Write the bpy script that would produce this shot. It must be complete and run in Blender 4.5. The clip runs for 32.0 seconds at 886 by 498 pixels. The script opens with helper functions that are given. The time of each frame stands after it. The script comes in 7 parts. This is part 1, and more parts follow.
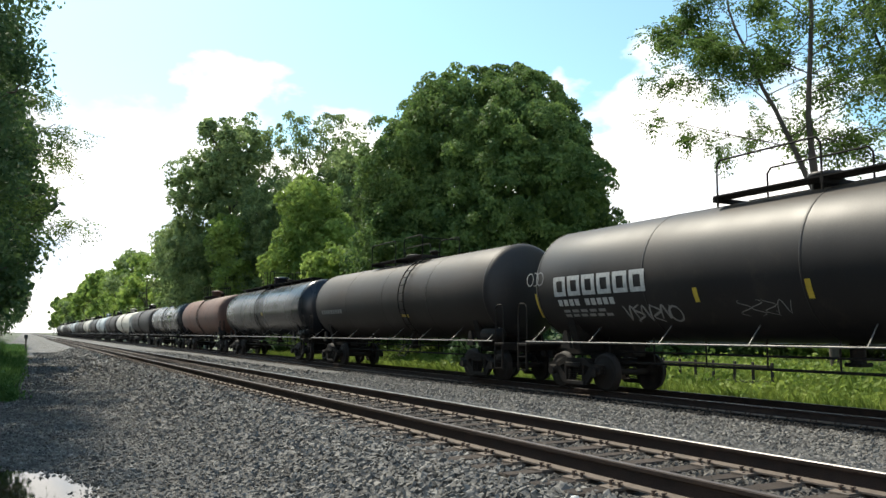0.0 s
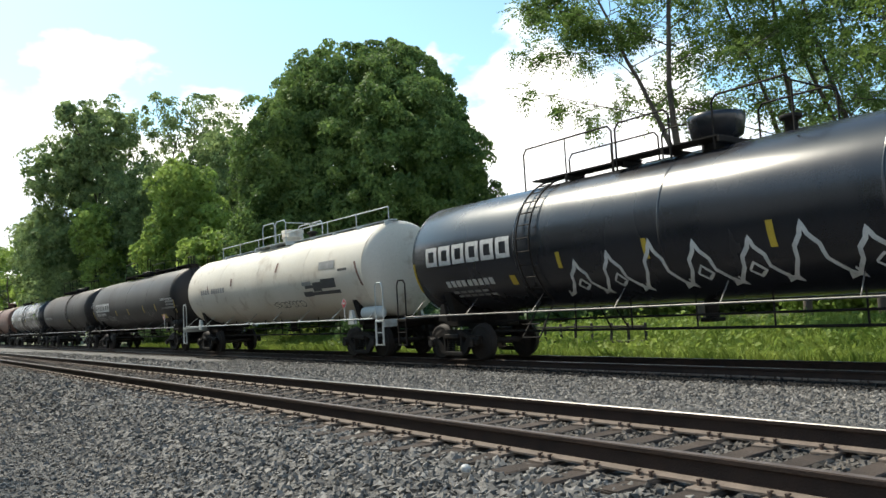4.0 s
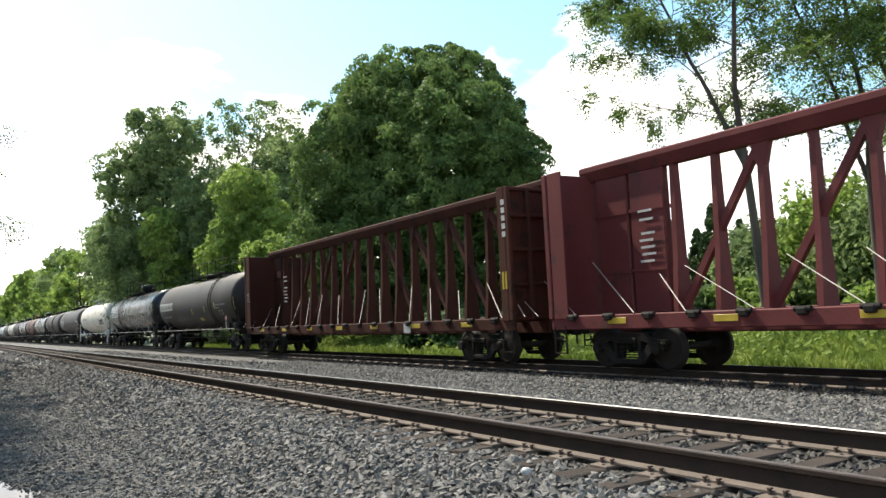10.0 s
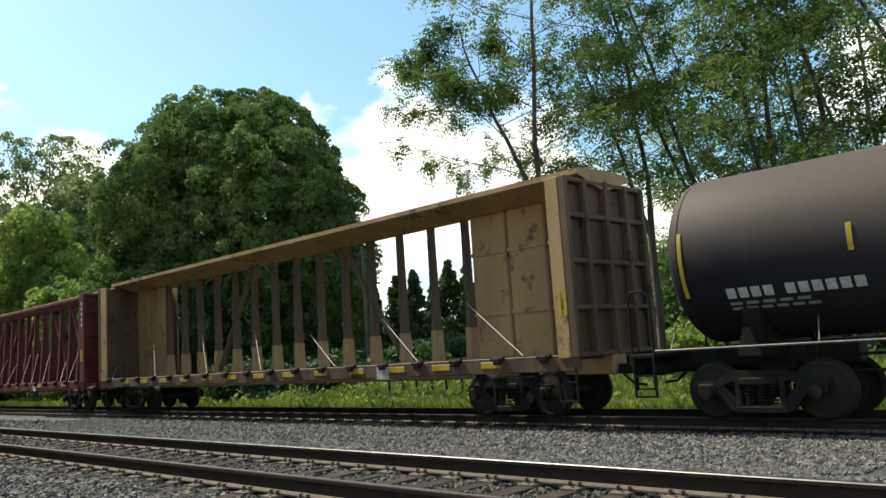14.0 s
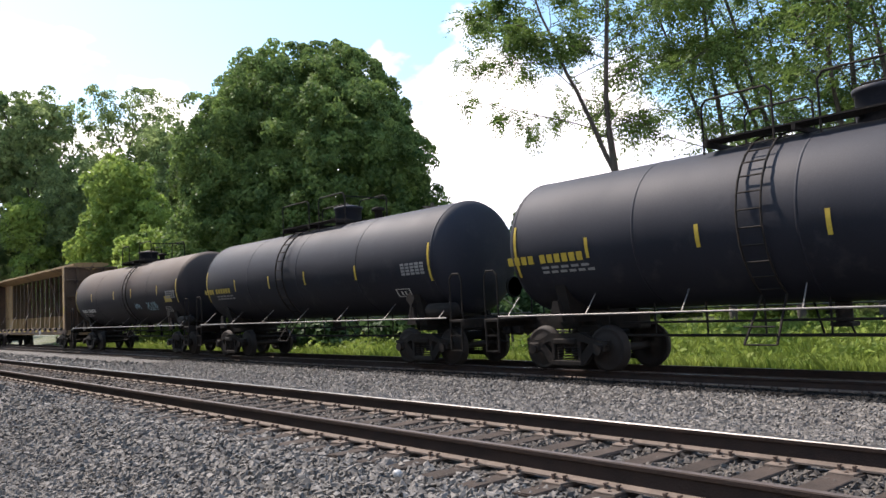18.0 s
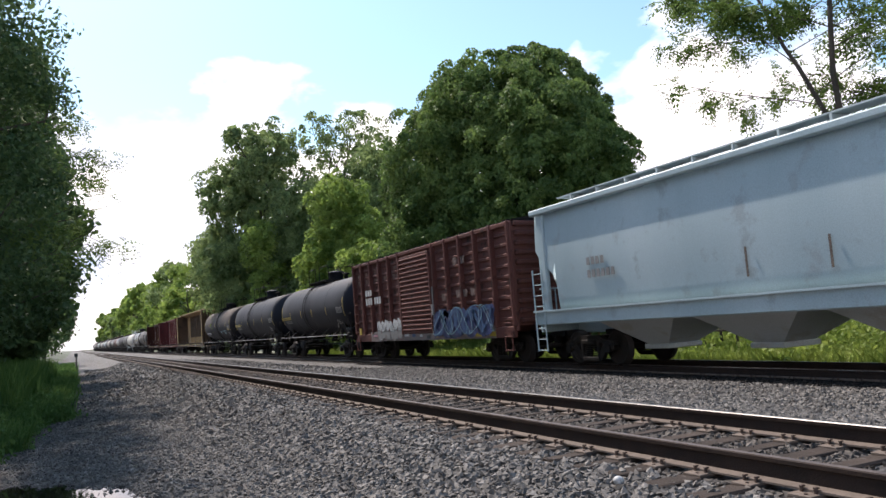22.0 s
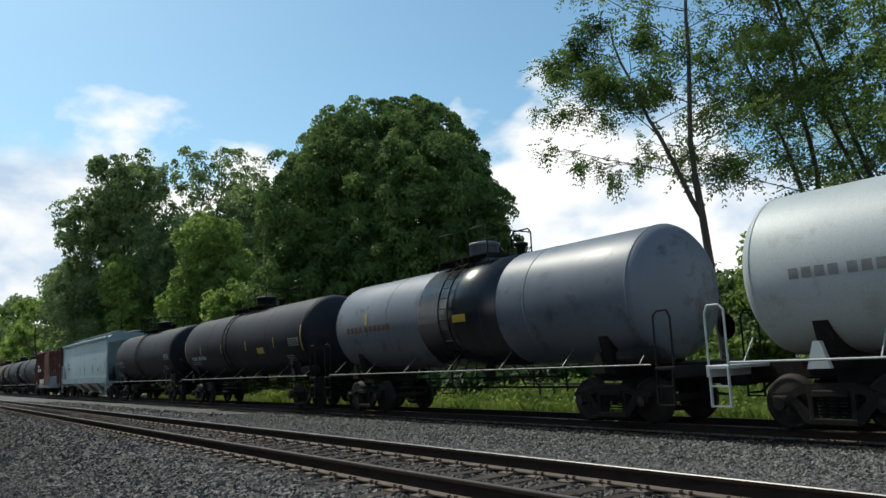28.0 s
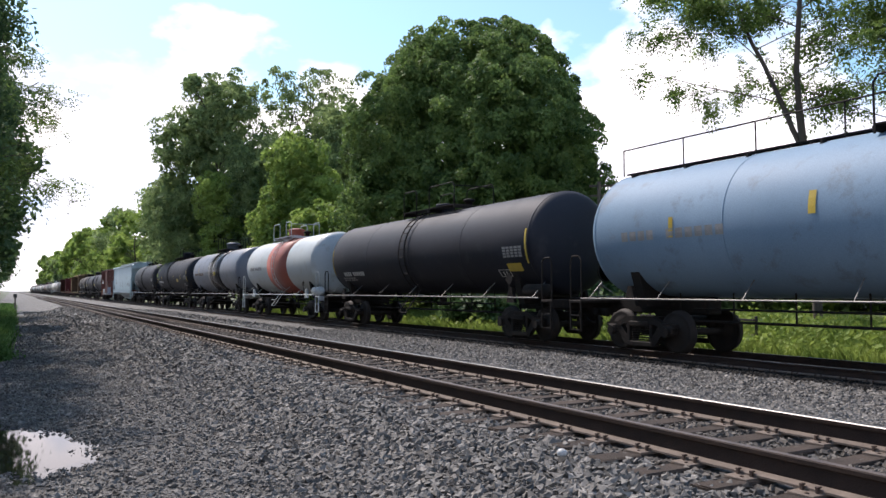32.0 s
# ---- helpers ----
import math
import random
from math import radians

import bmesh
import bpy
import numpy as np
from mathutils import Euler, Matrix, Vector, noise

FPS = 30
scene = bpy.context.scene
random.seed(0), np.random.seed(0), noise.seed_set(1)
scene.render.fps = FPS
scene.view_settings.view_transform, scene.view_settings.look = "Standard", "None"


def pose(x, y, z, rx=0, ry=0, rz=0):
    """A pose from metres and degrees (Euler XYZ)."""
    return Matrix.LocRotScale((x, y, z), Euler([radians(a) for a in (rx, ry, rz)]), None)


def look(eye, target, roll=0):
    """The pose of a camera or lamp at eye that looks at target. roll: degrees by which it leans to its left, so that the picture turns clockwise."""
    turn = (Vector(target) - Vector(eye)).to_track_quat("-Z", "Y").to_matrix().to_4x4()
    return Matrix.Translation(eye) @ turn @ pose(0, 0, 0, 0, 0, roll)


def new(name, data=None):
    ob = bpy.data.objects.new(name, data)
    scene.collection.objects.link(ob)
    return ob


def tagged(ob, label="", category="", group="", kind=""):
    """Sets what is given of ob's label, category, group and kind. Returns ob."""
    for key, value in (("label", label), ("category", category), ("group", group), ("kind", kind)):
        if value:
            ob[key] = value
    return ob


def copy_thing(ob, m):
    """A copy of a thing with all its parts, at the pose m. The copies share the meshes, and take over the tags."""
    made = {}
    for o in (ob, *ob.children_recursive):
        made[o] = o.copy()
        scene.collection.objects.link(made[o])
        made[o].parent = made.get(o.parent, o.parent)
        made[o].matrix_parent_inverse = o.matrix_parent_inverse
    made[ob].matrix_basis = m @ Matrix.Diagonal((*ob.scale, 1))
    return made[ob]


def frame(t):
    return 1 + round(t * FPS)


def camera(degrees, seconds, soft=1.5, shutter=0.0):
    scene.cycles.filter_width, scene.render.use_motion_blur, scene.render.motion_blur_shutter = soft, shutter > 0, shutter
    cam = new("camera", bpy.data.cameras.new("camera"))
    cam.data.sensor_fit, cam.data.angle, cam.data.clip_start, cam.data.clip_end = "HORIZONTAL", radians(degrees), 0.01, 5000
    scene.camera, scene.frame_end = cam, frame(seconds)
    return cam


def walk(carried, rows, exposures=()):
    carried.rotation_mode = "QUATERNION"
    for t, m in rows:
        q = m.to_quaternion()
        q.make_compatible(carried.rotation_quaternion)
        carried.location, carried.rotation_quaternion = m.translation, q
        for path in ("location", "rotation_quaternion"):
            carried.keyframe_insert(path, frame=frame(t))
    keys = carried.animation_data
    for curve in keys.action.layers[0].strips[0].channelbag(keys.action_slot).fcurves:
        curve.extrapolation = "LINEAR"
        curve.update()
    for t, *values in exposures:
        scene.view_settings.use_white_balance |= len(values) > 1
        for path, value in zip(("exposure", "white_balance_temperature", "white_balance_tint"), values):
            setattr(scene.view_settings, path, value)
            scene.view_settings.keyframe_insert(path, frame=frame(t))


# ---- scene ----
cam = camera(58.6, 32.0)
# seconds, eye x y z in metres, yaw pitch roll in degrees
PATH = [
    (0.0, 0.047, 0.099, 1.040, -27.86, 6.14, -0.22),
    (0.5, 0.049, 0.105, 1.037, -34.06, 5.49, 1.06),
    (1.0, 0.060, 0.114, 1.034, -36.16, 5.32, 1.58),
    (1.5, 0.062, 0.139, 1.035, -31.86, 5.38, 2.83),
    (2.0, 0.071, 0.168, 1.022, -29.57, 5.46, 1.45),
    (2.5, 0.050, 0.144, 1.026, -28.80, 5.21, 2.27),
    (3.0, 0.035, 0.127, 1.031, -28.45, 4.63, 1.86),
    (3.5, 0.050, 0.098, 1.043, -33.57, 4.36, 2.09),
    (4.0, 0.056, 0.082, 1.047, -36.03, 4.25, 3.33),
    (4.5, 0.035, 0.096, 1.051, -33.80, 4.71, 3.38),
    (6.5, 0.037, 0.101, 1.028, -33.29, 4.46, 2.14),
    (7.0, 0.034, 0.113, 1.024, -32.73, 4.30, 2.46),
    (7.5, 0.045, 0.125, 1.021, -32.45, 4.35, 2.39),
    (8.0, 0.060, 0.142, 1.017, -32.32, 4.27, 2.11),
    (8.5, 0.081, 0.166, 1.010, -32.31, 4.13, 2.40),
    (9.0, 0.117, 0.193, 1.003, -31.79, 4.26, 2.41),
    (9.5, 0.076, 0.158, 1.011, -31.73, 4.47, 2.52),
    (10.0, 0.051, 0.124, 1.019, -31.88, 4.79, 2.74),
    (10.5, 0.036, 0.092, 1.030, -34.18, 5.32, 3.00),
    (11.0, 0.004, 0.080, 1.033, -31.94, 5.90, 3.10),
    (11.5, -0.015, 0.065, 1.041, -29.44, 5.94, 2.60),
    (12.0, -0.025, 0.043, 1.035, -29.18, 6.14, 2.18),
    (12.5, -0.027, 0.024, 1.059, -32.72, 5.86, 5.44),
    (13.0, -0.029, 0.002, 1.070, -39.56, 8.99, 2.44),
    (13.5, -0.032, -0.020, 1.081, -46.37, 8.45, 2.21),
    (14.0, -0.037, -0.043, 1.091, -45.28, 7.33, 3.79),
    (14.5, -0.045, -0.069, 1.102, -44.55, 5.48, 3.99),
    (15.0, -0.054, -0.099, 1.113, -42.15, 5.15, 3.07),
    (15.5, -0.067, -0.134, 1.126, -39.33, 4.87, 2.56),
    (17.5, -0.134, -0.307, 1.188, -38.82, 3.36, 2.30),
    (18.0, -0.188, -0.351, 1.188, -40.22, 3.98, 2.77),
    (18.5, -0.126, -0.290, 1.172, -39.77, 4.00, 3.28),
    (19.0, -0.113, -0.213, 1.164, -35.11, 4.03, 4.18),
    (19.5, -0.102, -0.155, 1.150, -31.56, 5.03, 4.04),
    (20.0, -0.062, -0.130, 1.150, -27.68, 5.61, 2.45),
    (20.5, -0.045, -0.103, 1.136, -24.27, 5.89, 3.94),
    (21.0, -0.027, -0.081, 1.136, -24.48, 5.79, 2.91),
    (21.5, -0.007, -0.070, 1.122, -24.61, 5.60, 2.51),
    (22.0, 0.018, -0.067, 1.117, -25.03, 5.26, 4.41),
    (22.5, 0.038, -0.063, 1.113, -24.26, 4.61, 5.01),
    (23.0, 0.039, -0.047, 1.108, -22.90, 3.90, 4.55),
    (23.5, 0.040, -0.045, 1.108, -24.01, 3.91, 3.22),
    (24.0, 0.045, -0.043, 1.114, -22.78, 3.89, 2.62),
    (24.5, 0.035, -0.037, 1.103, -19.56, 4.28, 2.42),
    (25.0, 0.044, -0.046, 1.093, -18.94, 4.55, 2.86),
    (25.5, 0.058, -0.056, 1.094, -22.18, 4.52, 2.55),
    (26.0, 0.052, -0.050, 1.106, -27.21, 4.04, 2.46),
    (26.5, 0.078, -0.071, 1.106, -32.86, 4.82, 3.41),
    (28.5, 0.009, -0.035, 1.094, -34.02, 8.81, 2.72),
    (29.0, -0.007, -0.028, 1.092, -31.79, 8.93, 3.09),
    (29.5, -0.024, -0.023, 1.090, -31.66, 7.74, 2.59),
    (30.0, -0.043, -0.019, 1.088, -32.24, 6.58, 2.36),
    (30.5, -0.036, -0.016, 1.088, -29.57, 5.63, 2.47),
    (31.0, -0.031, -0.013, 1.088, -28.50, 3.10, 1.40),
    (31.5, -0.028, -0.012, 1.087, -28.59, 2.27, 0.72),
    (32.0, -0.026, -0.011, 1.087, -28.64, 2.90, 0.26),
]
EXPOSURES = [(0.0, 0.72, 6900, 9), (2.0, 0.68, 6900, 9), (3.0, 0.66, 6900, 9), (4.0, 0.78, 6900, 10), (6.5, 1.05, 7100, 12), (11.0, 0.95, 7000, 10), (12.5, 0.7, 7000, 8), (14.0, 0.55, 7100, 9), (15.0, 0.95, 7000, 19), (17.5, 1.0, 6850, 22), (21.0, 0.8, 6800, 22), (23.0, 0.52, 6700, 22), (26.5, 0.35, 6600, 22), (28.5, -0.2, 6500, 5), (30.0, -0.2, 6500, 5), (31.0, 0.2, 6500, 19), (32.0, 0.62, 6550, 22)]
walk(cam, [(t, pose(x, y, z, 90 + pitch, roll, yaw)) for t, x, y, z, yaw, pitch, roll in PATH], EXPOSURES)

# ---- light ----
SUN_TO = Vector((-0.12, 0.60, 0.79)).normalized()
world = bpy.data.worlds.new("sky")
scene.world = world
world.use_nodes = True
wn, wl = world.node_tree.nodes, world.node_tree.links
wn.clear()
w_out, w_bg = wn.new("ShaderNodeOutputWorld"), wn.new("ShaderNodeBackground")
sky = wn.new("ShaderNodeTexSky")
sky.sky_type, sky.sun_disc = "NISHITA", False
sky.sun_elevation, sky.sun_rotation = math.asin(SUN_TO.z), math.atan2(SUN_TO.x, SUN_TO.y)
w_tc = wn.new("ShaderNodeTexCoord")
w_sep = wn.new("ShaderNodeSeparateXYZ")
wl.new(w_tc.outputs["Generated"], w_sep.inputs[0])
# a bank of cumulus along the horizon with torn tops, clear blue above it
w_map = wn.new("ShaderNodeMapping")
w_map.inputs["Scale"].default_value = (1.0, 1.0, 1.7)
w_map.inputs["Location"].default_value = (0.35, 0.1, 0.0)
wl.new(w_tc.outputs["Generated"], w_map.inputs[0])
w_n = wn.new("ShaderNodeTexNoise")
w_n.inputs["Scale"].default_value, w_n.inputs["Detail"].default_value, w_n.inputs["Roughness"].default_value = 3.4, 8.0, 0.5
wl.new(w_map.outputs[0], w_n.inputs["Vector"])
w_low = wn.new("ShaderNodeValToRGB")
w_low.color_ramp.elements[0].position, w_low.color_ramp.elements[0].color = 0.02, (0.66, 0.66, 0.66, 1)
w_low.color_ramp.elements[1].position, w_low.color_ramp.elements[1].color = 0.38, (0.35, 0.35, 0.35, 1)
w_mid = w_low.color_ramp.elements.new(0.27)
w_mid.color = (0.54, 0.54, 0.54, 1)
wl.new(w_sep.outputs["Z"], w_low.inputs[0])
w_sub = wn.new("ShaderNodeMath")
w_sub.operation = "SUBTRACT"
w_sub.inputs[1].default_value = 0.5
wl.new(w_low.outputs[0], w_sub.inputs[0])
w_add = wn.new("ShaderNodeMath")
wl.new(w_n.outputs["Fac"], w_add.inputs[0])
wl.new(w_sub.outputs[0], w_add.inputs[1])
w_ramp = wn.new("ShaderNodeValToRGB")
w_ramp.color_ramp.elements[0].position, w_ramp.color_ramp.elements[1].position = 0.51, 0.58
wl.new(w_add.outputs[0], w_ramp.inputs[0])
# shaded hollows in the clouds
w_n2 = wn.new("ShaderNodeTexNoise")
w_n2.inputs["Scale"].default_value, w_n2.inputs["Detail"].default_value = 7.0, 6.0
wl.new(w_map.outputs[0], w_n2.inputs["Vector"])
w_tone = wn.new("ShaderNodeValToRGB")
w_tone.color_ramp.elements[0].position, w_tone.color_ramp.elements[0].color = 0.34, (0.5, 0.63, 0.8, 1)
w_tone.color_ramp.elements[1].position, w_tone.color_ramp.elements[1].color = 0.52, (1, 1, 1, 1)
wl.new(w_n2.outputs["Fac"], w_tone.inputs[0])
w_cl = wn.new("ShaderNodeMixRGB")
w_cl.blend_type = "MULTIPLY"
w_cl.inputs[0].default_value, w_cl.inputs[2].default_value = 1.0, (9.4, 9.4, 9.4, 1)
wl.new(w_tone.outputs[0], w_cl.inputs[1])
w_mix = wn.new("ShaderNodeMixRGB")
wl.new(w_ramp.outputs[0], w_mix.inputs[0])
w_gain = wn.new("ShaderNodeMixRGB")
w_gain.blend_type = "MULTIPLY"
w_gain.inputs[0].default_value, w_gain.inputs[2].default_value = 1.0, (0.9, 1.18, 1.18, 1)
wl.new(sky.outputs[0], w_gain.inputs[1])
wl.new(w_gain.outputs[0], w_mix.inputs[1])
wl.new(w_cl.outputs[0], w_mix.inputs[2])
wl.new(w_mix.outputs[0], w_bg.inputs[0])
w_bg.inputs[1].default_value = 0.125
wl.new(w_bg.outputs[0], w_out.inputs[0])

sun_data = bpy.data.lights.new("sun", "SUN")
sun_data.energy, sun_data.angle, sun_data.color = 3.9, radians(1.0), (1.0, 0.95, 0.84)
sun = new("sun", sun_data)
sun.matrix_basis = look(Vector((0, 0, 60)) + SUN_TO * 10, (0, 0, 60))

# ---- materials ----


def surf(name, a, b, scale=3.0, rough=0.6, metal=0.0, bump=0.15, fine=40.0, c=None, streak=0.0, island=0.0, spread=0.5, gloss=0.5, coat=0.0, dust_sheen=None):
    """A procedural surface: two colours by coarse noise, fine grain and relief, an optional third colour in patches (c),
    vertical streaks, and a shift of value from piece to piece (island)."""
    m = bpy.data.materials.new(name)
    m.use_nodes = True
    n, l = m.node_tree.nodes, m.node_tree.links
    p = n["Principled BSDF"]
    tc = n.new("ShaderNodeTexCoord")
    vec = tc.outputs["Object"]
    n1 = n.new("ShaderNodeTexNoise")
    n1.inputs["Scale"].default_value, n1.inputs["Detail"].default_value = scale, 6.0
    if streak:
        mp = n.new("ShaderNodeMapping")
        mp.inputs["Scale"].default_value = (1, 1, 1.0 / streak)
        l.new(vec, mp.inputs[0])
        l.new(mp.outputs[0], n1.inputs["Vector"])
    else:
        l.new(vec, n1.inputs["Vector"])
    r1 = n.new("ShaderNodeValToRGB")
    r1.color_ramp.elements[0].position, r1.color_ramp.elements[1].position = 0.5 - spread / 2, 0.5 + spread / 2
    r1.color_ramp.elements[0].color, r1.color_ramp.elements[1].color = (*a, 1), (*b, 1)
    l.new(n1.outputs["Fac"], r1.inputs[0])
    col = r1.outputs[0]
    n2 = n.new("ShaderNodeTexNoise")
    n2.inputs["Scale"].default_value, n2.inputs["Detail"].default_value = fine, 4.0
    l.new(vec, n2.inputs["Vector"])
    if c:
        n3 = n.new("ShaderNodeTexNoise")
        n3.inputs["Scale"].default_value, n3.inputs["Detail"].default_value, n3.inputs["Roughness"].default_value = scale * 2.3, 8.0, 0.65
        l.new(vec, n3.inputs["Vector"])
        r3 = n.new("ShaderNodeValToRGB")
        r3.color_ramp.elements[0].position, r3.color_ramp.elements[1].position = 0.56, 0.66
        l.new(n3.outputs["Fac"], r3.inputs[0])
        mx = n.new("ShaderNodeMixRGB")
        mx.inputs[2].default_value = (*c, 1)
        l.new(r3.outputs[0], mx.inputs[0])
        l.new(col, mx.inputs[1])
        col = mx.outputs[0]
    if dust_sheen:
        # paler where facing up: settled road dusting; painted top light in BLACK and NAVY
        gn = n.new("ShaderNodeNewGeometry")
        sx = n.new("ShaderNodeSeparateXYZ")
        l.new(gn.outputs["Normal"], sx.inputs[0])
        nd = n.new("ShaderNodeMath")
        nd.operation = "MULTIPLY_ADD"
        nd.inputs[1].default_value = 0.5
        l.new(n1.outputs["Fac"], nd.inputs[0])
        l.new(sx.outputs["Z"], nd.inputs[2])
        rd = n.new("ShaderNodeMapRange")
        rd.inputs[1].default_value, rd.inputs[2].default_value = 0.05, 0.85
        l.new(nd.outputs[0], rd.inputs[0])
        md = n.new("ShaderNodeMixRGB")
        md.inputs[2].default_value = (*dust_sheen, 1)
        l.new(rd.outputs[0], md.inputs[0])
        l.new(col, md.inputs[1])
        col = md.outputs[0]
    hs = n.new("ShaderNodeHueSaturation")
    ad = n.new("ShaderNodeMath")
    ad.operation = "MULTIPLY_ADD"
    ad.inputs[1].default_value, ad.inputs[2].default_value = 0.5, 0.75
    l.new(n2.outputs["Fac"], ad.inputs[0])
    val = ad.outputs[0]
    if island:
        g = n.new("ShaderNodeNewGeometry")
        o = n.new("ShaderNodeObjectInfo")
        s = n.new("ShaderNodeMath")
        l.new(g.outputs["Random Per Island"], s.inputs[0])
        l.new(o.outputs["Random"], s.inputs[1])
        f = n.new("ShaderNodeMath")
        f.operation = "FRACT"
        l.new(s.outputs[0], f.inputs[0])
        k = n.new("ShaderNodeMath")
        k.operation = "MULTIPLY_ADD"
        k.inputs[1].default_value, k.inputs[2].default_value = island, -island / 2
        l.new(f.outputs[0], k.inputs[0])
        t = n.new("ShaderNodeMath")
        l.new(val, t.inputs[0])
        l.new(k.outputs[0], t.inputs[1])
        val = t.outputs[0]
    l.new(val, hs.inputs["Value"])
    l.new(col, hs.inputs["Color"])
    l.new(hs.outputs[0], p.inputs["Base Color"])
    rr = n.new("ShaderNodeMapRange")
    rr.inputs[3].default_value, rr.inputs[4].default_value = max(0.03, rough - 0.12), min(1, rough + 0.12)
    l.new(n1.outputs["Fac"], rr.inputs[0])
    l.new(rr.outputs[0], p.inputs["Roughness"])
    p.inputs["Metallic"].default_value = metal
    p.inputs["Specular IOR Level"].default_value = gloss
    p.inputs["Coat Weight"].default_value = coat
    if bump:
        bp = n.new("ShaderNodeBump")
        bp.inputs["Strength"].default_value, bp.inputs["Distance"].default_value = bump, 0.02
        l.new(n2.outputs["Fac"], bp.inputs["Height"])
        l.new(bp.outputs[0], p.inputs["Normal"])
    return m


def ground_mat():
    """Meadow, gravel road, ballast and oil-stained track bed in strips across the line, with ragged borders. The bed's
    near-black also holds the train's shade.
    """
    m = bpy.data.materials.new("gravel_and_meadow_ground")
    m.use_nodes = True
    n, l = m.node_tree.nodes, m.node_tree.links
    p = n["Principled BSDF"]
    tc = n.new("ShaderNodeTexCoord")
    vec = tc.outputs["Object"]
    sep = n.new("ShaderNodeSeparateXYZ")
    l.new(vec, sep.inputs[0])

    def noise_tex(scale, detail, rough=0.55):
        t = n.new("ShaderNodeTexNoise")
        t.inputs["Scale"].default_value, t.inputs["Detail"].default_value, t.inputs["Roughness"].default_value = scale, detail, rough
        l.new(vec, t.inputs["Vector"])
        return t.outputs["Fac"]

    def mad(a, k, c):
        t = n.new("ShaderNodeMath")
        t.operation = "MULTIPLY_ADD"
        l.new(a, t.inputs[0])
        t.inputs[1].default_value = k
        if isinstance(c, float):
            t.inputs[2].default_value = c
        else:
            l.new(c, t.inputs[2])
        return t.outputs[0]

    wob = mad(noise_tex(0.9, 7.0, 0.65), 1.6, mad(sep.outputs["X"], 1.0, -0.8))
    pos = mad(wob, 1.0 / 24.0, 6.0 / 24.0)          # x from -6 to 18
    r = n.new("ShaderNodeValToRGB")
    e = r.color_ramp.elements
    at_x = lambda x: (x + 6) / 24
    e[0].position, e[0].color = at_x(-1.75), (0.05, 0.07, 0.022, 1)
    e[1].position, e[1].color = at_x(16.9), (0.07, 0.095, 0.028, 1)
    # near-black from x 12.3: the train's shade is put into the oil-stained bed's colour
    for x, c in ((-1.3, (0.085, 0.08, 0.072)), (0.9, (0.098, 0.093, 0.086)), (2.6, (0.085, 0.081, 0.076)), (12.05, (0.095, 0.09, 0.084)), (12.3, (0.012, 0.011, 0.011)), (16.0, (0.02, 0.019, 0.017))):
        k = e.new(at_x(x))
        k.color = (*c, 1)
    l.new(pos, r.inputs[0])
    vor = n.new("ShaderNodeTexVoronoi")
    vor.inputs["Scale"].default_value = 34.0
    l.new(vec, vor.inputs["Vector"])
    cell = n.new("ShaderNodeSeparateColor")
    l.new(vor.outputs["Color"], cell.inputs[0])
    big = noise_tex(0.35, 5.0)
    wet = n.new("ShaderNodeMapRange")
    wet.inputs[1].default_value, wet.inputs[2].default_value = 0.42, 0.62
    l.new(big, wet.inputs[0])
    v1 = mad(cell.outputs[0], 0.9, 0.35)
    v2 = mad(wet.outputs[0], 0.4, 0.72)
    v3 = n.new("ShaderNodeMath")
    v3.operation = "MULTIPLY"
    l.new(v1, v3.inputs[0])
    l.new(v2, v3.inputs[1])
    hs = n.new("ShaderNodeHueSaturation")
    l.new(v3.outputs[0], hs.inputs["Value"])
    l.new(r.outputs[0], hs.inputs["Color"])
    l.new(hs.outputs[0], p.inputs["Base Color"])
    l.new(mad(wet.outputs[0], 0.25, 0.68), p.inputs["Roughness"])
    bp = n.new("ShaderNodeBump")
    bp.inputs["Strength"].default_value, bp.inputs["Distance"].default_value = 1.0, 0.02
    l.new(mad(vor.outputs["Distance"], -1.0, noise_tex(60.0, 3.0)), bp.inputs["Height"])
    l.new(bp.outputs[0], p.inputs["Normal"])
    return m


